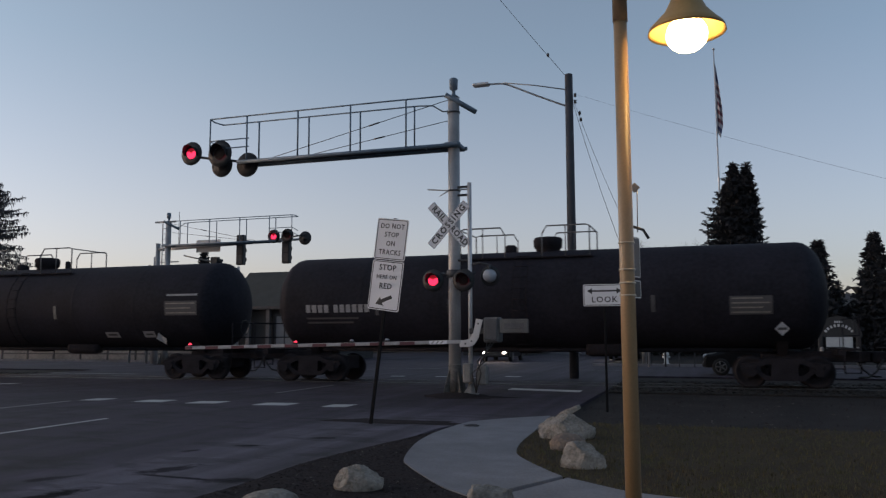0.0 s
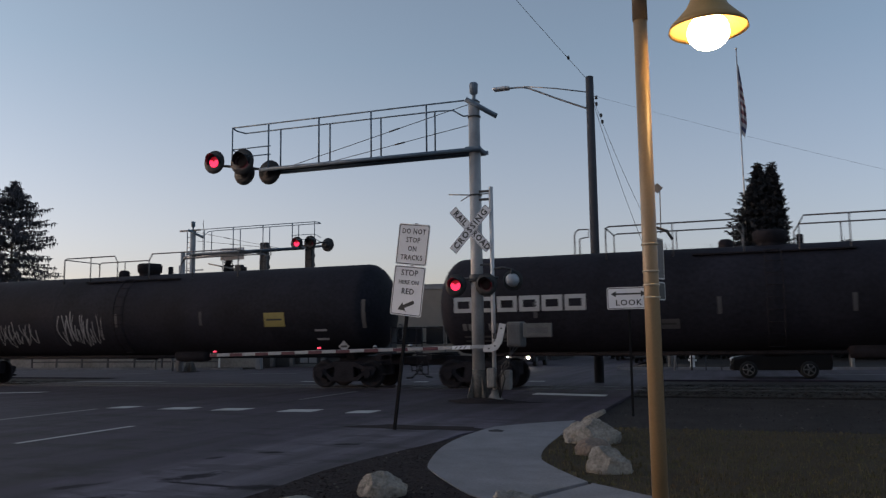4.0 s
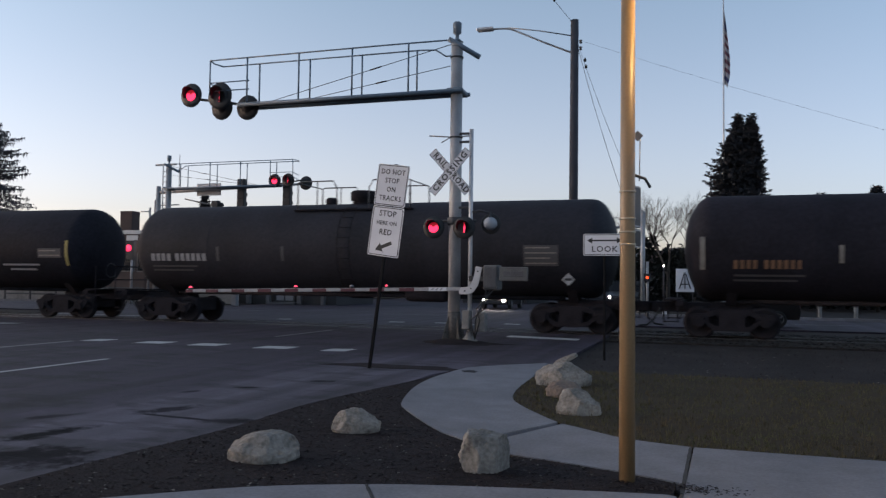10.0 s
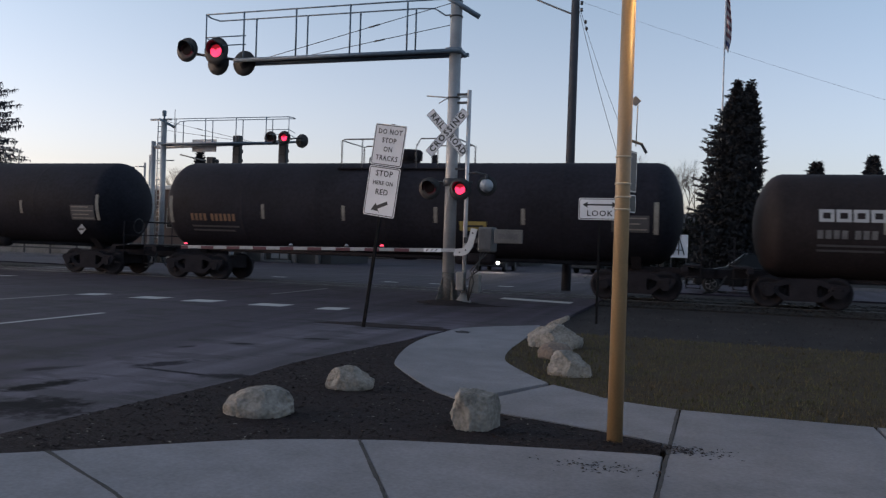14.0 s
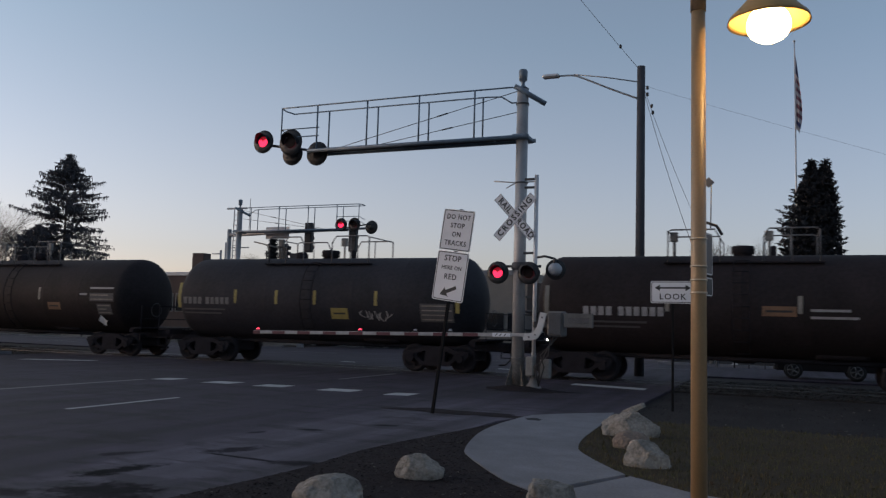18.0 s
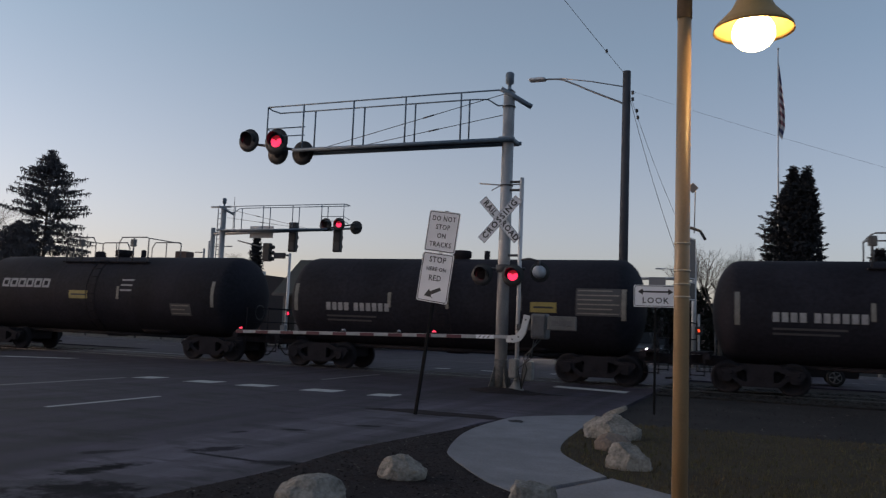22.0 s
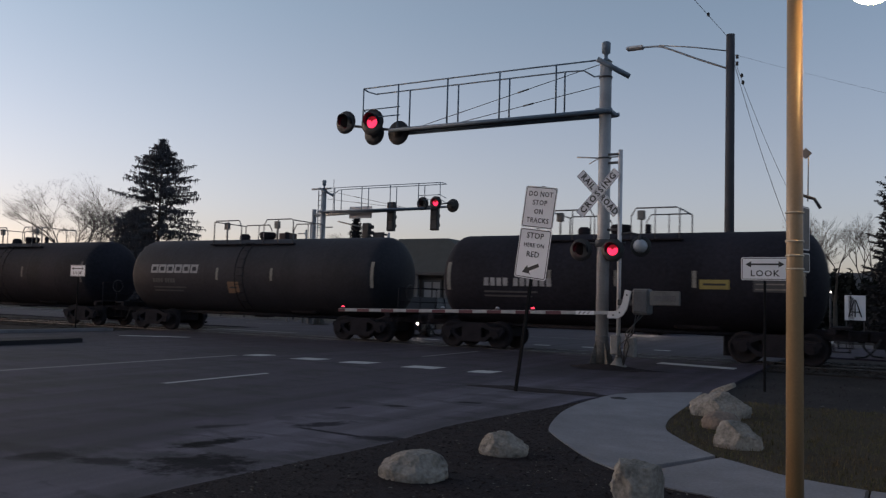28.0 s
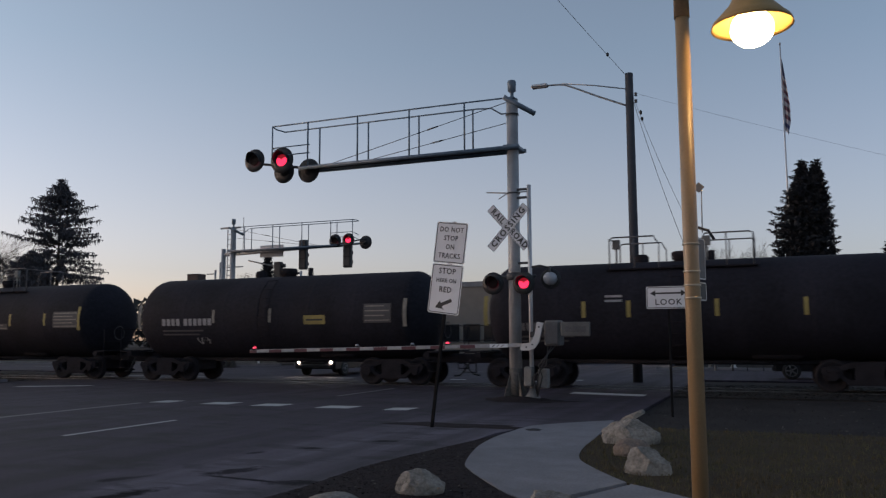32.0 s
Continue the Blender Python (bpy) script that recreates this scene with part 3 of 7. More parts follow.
for x0, y0, y1 in ((-11.4, 29.0, 31.0), (-8.0, 28.6, 30.2), (-7.0, 29.8, 30.8), (-9.6, 29.2, 30.0), (-16.2, 28.8, 31.0)):
    paint("lane_line", x0 - 0.3, x0 + 0.3, y0, y0 + 0.35, label="white painted mark beyond the track")
for x0 in range(-60, 60, 9):
    paint("street_dash", x0, x0 + 3.0, 36.2, 36.32, M_LINE_WORN, "faded dashes of the cross street")


def blot(name, cx, cy, rx, ry, seed, mat, z=0.003, label=""):
    """A flat uneven patch on the asphalt."""
    rng = random.Random(seed)
    bm = bmesh.new()
    n = 26
    ph = [rng.uniform(0, 6.3) for _ in range(3)]
    pts = []
    for k in range(n):
        a = 2 * math.pi * k / n
        r = 1 + 0.2 * math.sin(2 * a + ph[0]) + 0.14 * math.sin(5 * a + ph[1]) + 0.1 * math.sin(9 * a + ph[2])
        pts.append(bm.verts.new((cx + rx * r * math.cos(a), cy + ry * r * math.sin(a), z)))
    bm.faces.new(pts)
    return structure(part(name, bm, mat), label)

blot("sign_mulch", -5.45, 13.85, 1.15, 0.42, 51, M_MULCH, 0.005, "dark mulch round the sign's foot")
blot("path_stain", -3.88, 13.5, 0.16, 0.16, 53, M_TAR, 0.0245, "small dark tar stain at the path's end")
blot("mast_mulch", -5.65, 19.75, 0.95, 0.55, 52, M_MULCH, 0.006, "dark soil round the signal mast's foot")

bm = bmesh.new()
rows = []
for r, z in ((0.0, 0.09), (0.25, 0.09), (0.4, 0.06), (0.55, 0.03), (0.7, 0.0)):
    rows.append([bm.verts.new((-6.2 + 1.25 * r * math.cos(a) * (1 + 0.2 * noise.noise(Vector((math.cos(a) * 2, math.sin(a) * 2, 3)))), 20.1 + r * math.sin(a), z + 0.05 * r * noise.noise(Vector((r * 6, a * 3, 1))))) for a in (2 * math.pi * k / 28 for k in range(28))])
for lo, hi in zip(rows, rows[1:]):
    for k in range(28):
        bm.faces.new((lo[k], hi[k], hi[(k + 1) % 28], lo[(k + 1) % 28]))
structure(part("soil_mound", bm, M_MULCH, smooth=True), "low mound of dark soil round the signal mast's foot")

# concrete footpath: inner and outer edges of the curve, then the straight walk
INNER = [(p.x, p.y) for p in curve_pts([(-4.17, 13.6), (-4.19, 12.4), (-4.06, 11.2), (-3.71, 9.78), (-3.43, 9.2), (-2.73, 8.18), (-2.38, 7.8), (-1.73, 7.24), (-1.26, 7.08), (-0.65, 6.87), (-0.2, 6.66)])]
OUTER = [(p.x, p.y) for p in curve_pts([(-2.90, 15.6), (-2.71, 13.3), (-2.60, 11.6), (-2.45, 10.7), (-2.23, 10.13), (-1.62, 9.12), (-1.25, 8.75), (-0.81, 8.38), (-0.5, 8.24), (-0.12, 8.15)])]
FRONT = [(p.x, p.y) for p in curve_pts([(-6.5, 2.9), (-4.5, 4.34), (-3.65, 5.02), (-3.2, 5.36), (-2.72, 5.61), (-2.12, 5.84), (-1.29, 6.04), (-0.6, 6.18), (-0.2, 6.25)])]
pavement = structure(empty("pavement"), "pale concrete footpath of cast slabs")


def slab_part(pts, z=0.02):
    part("slab", slab(pts, -0.15, z, 0.006), M_CONCRETE, pavement)


def joint(a, b, w=0.03):
    """Dirt-filled joint between two slabs."""
    a, b = Vector(a), Vector(b)
    d = (b - a).normalized()
    n = Vector((-d.y, d.x))
    count = max(4, int((b - a).length / 0.07))
    lo, hi = [], []
    for k in range(count + 1):
        p = a.lerp(b, k / count) + n * 0.007 * noise.noise(Vector((a.x * 3, a.y * 5, k * 0.21)))
        half = w * (0.50 + 0.32 * noise.noise(Vector((a.x * 7 + 4, a.y, k * 0.57))))
        lo.append(tuple(p - n * half))
        hi.append(tuple(p + n * half))
    part("joint_filler", slab(lo + hi[::-1], -0.1, 0.0225), M_JOINT, pavement)


def nearest(line, x):
    return min(range(len(line)), key=lambda k: abs(line[k][0] - x))


ia, oa = nearest(INNER, -2.10), nearest(OUTER, -1.51)
slab_part(INNER[:ia] + OUTER[oa - 1::-1] + [(-3.5, 15.0), (-4.1, 14.2)])
slab_part(INNER[ia:-1] + [(-0.14, 6.62), (-0.10, 8.13)] + OUTER[oa:-1][::-1])
f = FRONT
f1, f2 = nearest(f, -4.23), nearest(f, -2.47)
slab_part([(-6.5, -4), (-1.0, -4), (-1.2, 2.6), (-3.23, 3.92)] + f[f1:0:-1] + [f[0]])
joint(f[f1], (-3.22, 3.928), 0.024)
joint((-3.22, 3.928), (-1.19, 2.605), 0.024)
joint(f[f2], (-1.44, 4.01), 0.026)
joint((-1.43, 4.015), (-0.2, 4.015))
joint((-0.11, 8.1), (-0.165, 5.0))
slab_part([(-1.185, 2.61), (-0.985, -4), (-0.185, -4), (-0.185, 4.0), (-1.45, 4.0), f[f2]] + f[f2 - 1:f1:-1] + [(f[f1][0] + 0.014, f[f1][1] + 0.011), (-3.21, 3.935)])
slab_part([(-1.43, 4.02), (-0.185, 4.02), (-0.175, 6.22)] + f[-2:f2:-1] + [(f[f2][0] + 0.012, f[f2][1] + 0.004)])
for k in range(12):
    x0 = -0.18 + 1.8 * k
    slab_part([(x0 + 0.012, 5.0), (x0 + 1.788, 5.0), (x0 + 1.788, 8.13), (x0 + (0.10 if k == 0 else 0.012), 8.13)])
    slab_part([(x0 + 0.012, -4), (x0 + 1.788, -4), (x0 + 1.788, 4.97), (x0 + 0.012, 4.97)])

# mulch bed between road and path
BED = [(-5.0, 4.2), (-4.55, 4.34)] + f[nearest(f, -4.4):] + INNER[::-1] + [(p.x, p.y) for p in curve_pts([(-4.2, 13.5), (-4.36, 12.05), (-4.62, 10.4), (-4.78, 9.0), (-4.74, 7.5), (-4.91, 5.84), (-5.0, 4.82)])]
structure(part("mulch_bed", slab(BED, -0.1, 0.008), M_MULCH), "dark brown mulch bed with scattered bark chips")


def scatter(name, mat, n, seed, spot, size, label, tall=False):
    rng = random.Random(seed)
    verts, faces = [], []
    while n > 0:
        p = spot(rng)
        if p is None:
            continue
        n -= 1
        x, y, z = p
        a, s = rng.uniform(0, 6.28), size * rng.uniform(0.5, 1.5)
        b = len(verts)
        if tall:
            for _ in range(3):
                a = rng.uniform(0, 6.28)
                h, w, lean = s * rng.uniform(0.7, 1.4), s * 0.10, s * rng.uniform(0.1, 0.7)
                c, d = math.cos(a), math.sin(a)
                b = len(verts)
                ox, oy = rng.uniform(-s, s) * 0.5, rng.uniform(-s, s) * 0.5
                verts += [(x + ox - w * d, y + oy + w * c, z), (x + ox + w * d, y + oy - w * c, z), (x + ox + lean * c, y + oy + lean * d, z + h)]
                faces.append((b, b + 1, b + 2))
        else:
            c, d, w, t = math.cos(a), math.sin(a), s * rng.uniform(0.2, 0.5), s * rng.uniform(-0.3, 0.3)
            verts += [(x - s * c, y - s * d, z), (x + w * d, y - w * c, z + s * 0.35), (x + s * c, y + s * d, z + abs(t)), (x - w * d, y + w * c, z + s * 0.1)]
            faces += [(b, b + 1, b + 2), (b, b + 2, b + 3)]
    me = bpy.data.meshes.new(name)
    me.from_pydata(verts, [], faces)
    me.materials.append(mat)
    return tagged(part(name, me, mat), label, kind="stuff")


def bed_spot(rng):
    x, y = rng.uniform(-4.95, -0.2), rng.uniform(4.2, 13.4)
    return (x, y, 0.01) if inside(x, y, BED) else None


def spill_spot(rng):
    x, y = rng.gauss(-0.22, 0.22), rng.gauss(6.47, 0.075)
    return (x, y, 0.022)


def spill2(rng):
    x, y = rng.gauss(-0.62, 0.20), rng.gauss(5.72, 0.07)
    return (x, y, 0.022)


scatter("bark_chips", M_CHIP, 9000, 3, bed_spot, 0.016, "dark bark chips over the mulch bed")
scatter("pale_chips", M_PALECHIP, 420, 6, bed_spot, 0.017, "few pale wood chips scattered over the mulch")
scatter("spilled_chips", M_CHIP, 520, 4, spill_spot, 0.015, "bark chips spilled on the concrete")
scatter("spilled_chips_walk", M_CHIP, 110, 5, spill2, 0.014, "bark chips spilled on the concrete")

# lawn, dirt strip and ballast on the east side
LAWN = OUTER[10:] + [(45, 8.16), (45, 14.6), (-1.2, 14.5), (-2.5, 14.6), (-2.7, 13.2)]
structure(part("lawn", slab(LAWN, -0.1, 0.012), M_LAWN), "thin dormant olive-brown lawn")


def lawn_spot(rng):
    x, y = rng.uniform(-2.7, 9.5), 8.16 + 6.5 * rng.random() ** 1.3
    return (x, y, 0.01) if inside(x, y, LAWN) else None


def dirt_spot(rng):
    return (rng.uniform(-2.6, 14), rng.uniform(14.3, 22.5), -0.055)


scatter("lawn_grass", M_GRASS, 17000, 8, lawn_spot, 0.036, "short dry grass of the lawn", tall=True)
scatter("dirt_tufts", M_CHIP, 1500, 9, dirt_spot, 0.035, "sparse dry tufts on the bare dirt", tall=True)

def speck_spot(rng):
    return (rng.uniform(-2.4, 12), rng.uniform(14.6, 21.5), -0.05)


scatter("pale_stones", M_PALECHIP, 260, 10, speck_spot, 0.035, "few pale stones on the bare dirt")

# ---- railway track ----
structure(part("ballast_east", slab([(-2.75, 22.9), (220, 22.9), (220, 28.6), (-2.75, 28.6)], -0.3, -0.015, 0.03), M_BALLAST), "dark crushed stone ballast")
structure(part("ballast_west", slab([(-220, 22.9), (ROAD_W, 22.9), (ROAD_W, 28.6), (-220, 28.6)], -0.3, -0.015, 0.03), M_BALLAST), "dark crushed stone ballast")


def ballast_spot(rng):
    return (rng.uniform(-2.7, 16), rng.uniform(22.8, 28.7), -0.016)


def ballast_spot_w(rng):
    return (rng.uniform(-50, -27.6), rng.uniform(22.8, 28.7), -0.016)


scatter("ballast_stones", M_BALLAST, 7000, 12, ballast_spot, 0.05, "dark crushed stones of the track bed")
scatter("ballast_stones_west", M_BALLAST, 5000, 13, ballast_spot_w, 0.05, "dark crushed stones of the track bed")
TRACK_Y = 25.9
crossing = structure(empty("crossing_surface"), "grey crossing panels between and beside the rails")
for k in range(11):
    x0 = ROAD_W + 2.25 * k
    for y0, y1 in ((24.11, 25.08), (25.30, 26.50), (26.72, 27.69)):
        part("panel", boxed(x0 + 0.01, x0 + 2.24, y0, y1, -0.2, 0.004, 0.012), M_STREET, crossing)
for side, y in (("near", TRACK_Y - 0.7175), ("far", TRACK_Y + 0.7175)):
    bm = boxed(-220, 220, y - 0.035, y + 0.035, -0.04, 0.02, 0.01)
    box(bm, -220, 220, y - 0.012, y + 0.012, -0.15, -0.03)
    structure(part("rail_" + side, bm, M_RAIL), "steel rail with a polished running surface")
sleepers = structure(empty("sleepers"), "dark timber sleepers under the rails")
sl = finish("sleeper", boxed(-0.11, 0.11, -1.3, 1.3, -0.2, -0.02, 0.01), M_POLEWOOD)
for k in range(60):
    part("sleeper", sl, None, sleepers, m=pose(-2.4 + 0.55 * k, TRACK_Y, 0))
for k in range(40):
    part("sleeper", sl, None, sleepers, m=pose(ROAD_W - 0.4 - 0.55 * k, TRACK_Y, 0))


# ---- boulders ----
def boulder(x, y, sx, sy, sz, seed, turn=0, label="", faces=(), cuts=5, blocky=0.85, tilt=0):
    """A stone cut by flat faces (nx, ny, nz, distance), broken up by ridges and pits, sunk a little into the ground."""
    bm = bmesh.new()
    bmesh.ops.create_icosphere(bm, subdivisions=5, radius=1)
    off = Vector((seed * 7.3, seed * 3.1, seed * 1.7))
    rng = random.Random(seed)
    planes = [(Vector(c[:3]).normalized(), c[3]) for c in faces]
    planes += [(Vector((rng.uniform(-1, 1), rng.uniform(-1, 1), rng.uniform(-0.1, 1))).normalized(), rng.uniform(0.74, 0.92)) for _ in range(cuts)]
    for w in bm.verts:
        p = Vector([math.copysign(abs(c) ** blocky, c) for c in w.co])
        for _ in range(2):
            for nrm, d in planes:
                d2 = d + 0.05 * noise.noise(p * 2.2 + off + nrm * 3)
                e = p.dot(nrm) - d2
                if e > 0:
                    p -= nrm * e * 0.98
        q = p + off
        ridge = 1 - abs(noise.noise(q * 2.3))
        pit = max(0.0, noise.noise(q * 3.1) - 0.25)
        p *= 1 + 0.05 * noise.noise(q * 1.3) - 0.09 * ridge ** 9 - 0.10 * pit + 0.03 * noise.noise(q * 5) + 0.022 * noise.noise(q * 11) + 0.011 * noise.noise(q * 26)
        p.z = max(p.z, -0.40)
        w.co = Vector((p.x * sx, p.y * sy, (p.z + 0.30) * sz / 1.2))
    for fc in bm.faces:
        fc.smooth = True
    ob = part("boulder", bm, M_ROCKBROWN if seed == 5 else M_ROCK, m=pose(x, y, 0.01, 0, tilt, turn))
    return tagged(ob, label, "boulder", "boulders by the footpath")


boulder(-3.665, 6.28, 0.325, 0.25, 0.238, 1, 4, "pale rounded boulder half sunk in the dark mulch", ((-0.6, -0.3, 0.75, 0.76), (0.75, -0.5, 0.5, 0.86), (0.1, -0.8, 0.55, 0.84), (-0.2, 0.2, 1, 0.90)), 2, 0.9)
boulder(-3.45, 7.78, 0.262, 0.22, 0.218, 2, 14, "grey-tan boulder lying in the mulch bed", ((-0.7, -0.5, 0.4, 0.86), (0.6, -0.3, 0.7, 0.82), (0, -0.6, 0.85, 0.88)), 2, 0.9)
boulder(-1.755, 6.57, 0.25, 0.21, 0.335, 3, -4, "upright tooth-shaped tan boulder beside the curved footpath",
        ((0.05, 0.0, 1, 0.78), (1, -0.1, 0.05, 0.70), (-0.82, -0.2, -0.62, 0.62), (-0.9, -0.3, 0.4, 0.76), (0.75, -0.9, -0.25, 0.78), (0.55, -0.75, 0.5, 0.80), (-0.2, -1, 0.0, 0.82)), 0, 0.6)
boulder(-2.06, 12.42, 0.44, 0.30, 0.33, 4, 6, "large pale boulder at the edge of the lawn", ((-0.6, -0.3, 0.75, 0.78), (0.25, -0.75, 0.6, 0.82), (0.7, 0.1, 0.7, 0.84)), 2, 0.9)
boulder(-1.83, 11.12, 0.25, 0.18, 0.215, 5, 5, "smaller brownish boulder between two pale ones", ((0.1, -0.5, 0.8, 0.88),), 1, 0.95)
boulder(-1.43, 9.76, 0.285, 0.22, 0.285, 6, -10, "pale angular boulder at the edge of the lawn", ((0.5, -0.2, 0.85, 0.68), (-1, -0.1, 0.15, 0.85), (-0.2, -0.8, 0.5, 0.78), (0.7, -0.7, 0.2, 0.80)), 2, 0.8)
# a long flat stone lies aslant on the big boulder's back
slab_stone = boulder(-2.07, 12.72, 0.22, 0.08, 0.10, 7, 6, "long pointed slab of pale stone leaning on the boulder", ((0.35, 0, 1, 0.7), (0, -1, 0.3, 0.8)), 2, 0.85, -30)
slab_stone.location.z = 0.33


def sign_panel(parent, w, h, m, r=0.04):
    bm = slab(rounded(w, h, r), -0.003, 0.0)
    panel = part("panel", bm, M_SIGN, parent, m=m)
    part("border", ring_frame(w - 0.03, h - 0.03, r, 0.014, 0.002), M_INK, panel)
    return panel


def stop_sign():
    s = empty("warning_sign", pose(-5.755, 13.45, 0, 0, 7.6, -6))
    part("post", boxed(-0.03, 0.03, -0.02, 0.02, -0.3, 3.72, 0.006), M_POSTDARK, s, "dark steel channel post leaning sideways")
    a = sign_panel(s, 0.64, 0.75, Matrix.Translation((-0.02, -0.035, 3.33)) @ FACE)
    for k, (w, dz) in enumerate((("DO NOT", 0.235), ("STOP", 0.08), ("ON", -0.08), ("TRACKS", -0.24))):
        lettering(a, w, 0.128, M_INK, pose(0, dz, 0.003), 1.15, 0.86)
    b = sign_panel(s, 0.64, 0.90, Matrix.Translation((-0.02, -0.035, 2.49)) @ FACE)
    lettering(b, "STOP", 0.148, M_INK, pose(0, 0.32, 0.003), 1.1, 0.92)
    lettering(b, "HERE ON", 0.102, M_INK, pose(0, 0.15, 0.003), 1.1, 0.9)
    lettering(b, "RED", 0.145, M_INK, pose(0, -0.015, 0.003), 1.1, 0.92)
    part("arrow", arrow(bmesh.new(), (0.15, -0.19), (-0.17, -0.35), 0.065, 0.14, 0.003), M_INK, b)
    for z in (3.62, 3.05, 2.86, 2.12):
        part("bolt", rodded((-0.02, -0.033, z), (-0.02, -0.046, z), 0.012, n=8), M_GALV, s)
    tagged(s, "two white traffic signs with black words on a leaning dark post", "traffic sign")


def look_sign(x, y, label, flip=False):
    s = empty("look_sign", pose(x, y, 0, 0, 0, 180 if flip else 0))
    part("post", boxed(-0.025, 0.025, -0.02, 0.02, -0.3, 2.62, 0.006), M_POSTDARK, s)
    a = sign_panel(s, 0.91, 0.47, Matrix.Translation((0.0, -0.035, 2.42)) @ FACE)
    lettering(a, "LOOK", 0.175, M_INK, pose(0.0, -0.10, 0.003), 1.15, 1.05)
    bm = arrow(bmesh.new(), (0.0, 0.09), (-0.37, 0.09), 0.035, 0.11, 0.003)
    arrow(bm, (0.0, 0.09), (0.37, 0.09), 0.035, 0.11, 0.003)
    part("arrow", bm, M_INK, a)
    tagged(s, label, "traffic sign", "signs that say look")


stop_sign()
look_sign(-2.03, 17.45, "white rectangular sign with a double-ended black arrow on a dark post")
look_sign(-29.2, 22.0, "white rectangular sign with a double-ended black arrow across the road")


# ---- flashing lamps ----
BLINKERS = []  # (turning roundel, phase)


def flasher(parent, x, y, z, r=0.30, phase=0, back=False, hood=True, yaw=0.0):
    """A round railway lamp: black background disc, hood, and a roundel that turns its lit face outward."""
    unit = part("lamp", lathe(bmesh.new(), [(0, 0.14), (0.10, 0.13), (0.13, 0.05), (r * 0.52, 0.03), (r, 0.012), (r, 0), (r * 0.55, 0), (0, 0)], 28, "y"),
                M_BLACK, parent, "black round signal lamp with a hood", m=pose(x, y, z, 0, 0, (180 if back else 0) + yaw))
    if hood:
        bm = bmesh.new()
        n, r0 = 16, r * 0.60
        rows = []
        for yy, rr in ((0.0, r0), (-0.26, r0 * 1.02)):
            rows.append([(bm.verts.new((rr * math.cos(a), yy * (0.45 + 0.55 * math.sin(a)) - 0.002, rr * math.sin(a))),
                          bm.verts.new(((rr + 0.008) * math.cos(a), yy * (0.45 + 0.55 * math.sin(a)) - 0.002, (rr + 0.008) * math.sin(a))))
                         for a in (math.pi * (-0.1 + 1.2 * k / n) for k in range(n + 1))])
        for k in range(n):
            for side in (0, 1):
                bm.faces.new((rows[0][k][side], rows[0][k + 1][side], rows[1][k + 1][side], rows[1][k][side]))
            bm.faces.new((rows[1][k][0], rows[1][k + 1][0], rows[1][k + 1][1], rows[1][k][1]))
        part("hood", bm, M_BLACK, unit)
    rr = 0.46 * r if r > 0.33 else 0.14
    bm = lathe(bmesh.new(), [(0, -0.012), (rr * 0.6, -0.009), (rr * 0.95, -0.003), (rr, 0.0)], 24, "y")
    lit = len(bm.faces)
    lathe(bm, [(rr, 0.0), (rr * 0.95, 0.003), (rr * 0.6, 0.009), (0, 0.012)], 24, "y")
    for k, fc in enumerate(bm.faces):
        fc.material_index = (2 if fc.calc_center_median().z > 0.30 * rr else 0) if k < lit else 1
    ro = part("roundel", bm, [M_LENSCLEAR if back else M_REDGLOW, M_LENSCLEAR if back else M_LENSOFF, M_LENSCLEAR if back else M_REDDIM], unit, "red lamp roundel" if not back else "clear lamp lens",
              m=pose(0, -0.014, 0))
    if not back:
        BLINKERS.append((ro, phase))
    return unit


def crossbuck(parent, x, y, z):
    for k, (ang, words) in enumerate(((-48, None), (48, None))):
        bl = part("crossbuck_blade", slab(rounded(1.50, 0.25, 0.01), -0.004, 0), M_SIGN, parent, "white crossbuck blade with black words",
                  m=Matrix.Translation((x, y - 0.012 * k, z)) @ FACE @ pose(0, 0, 0, 0, 0, ang))
        part("border", ring_frame(1.48, 0.23, 0.01, 0.008, 0.002), M_INK, bl)
        if k == 0:
            lettering(bl, "RAIL", 0.225, M_INK, pose(-0.42, 0, 0.003), 1.15, 0.92, 0.03)
            lettering(bl, "ROAD", 0.225, M_INK, pose(0.42, 0, 0.003), 1.15, 0.92, 0.03)
        else:
            lettering(bl, "CROSSING", 0.225, M_INK, pose(0.0, 0, 0.003), 1.28, 1.0, 0.03)


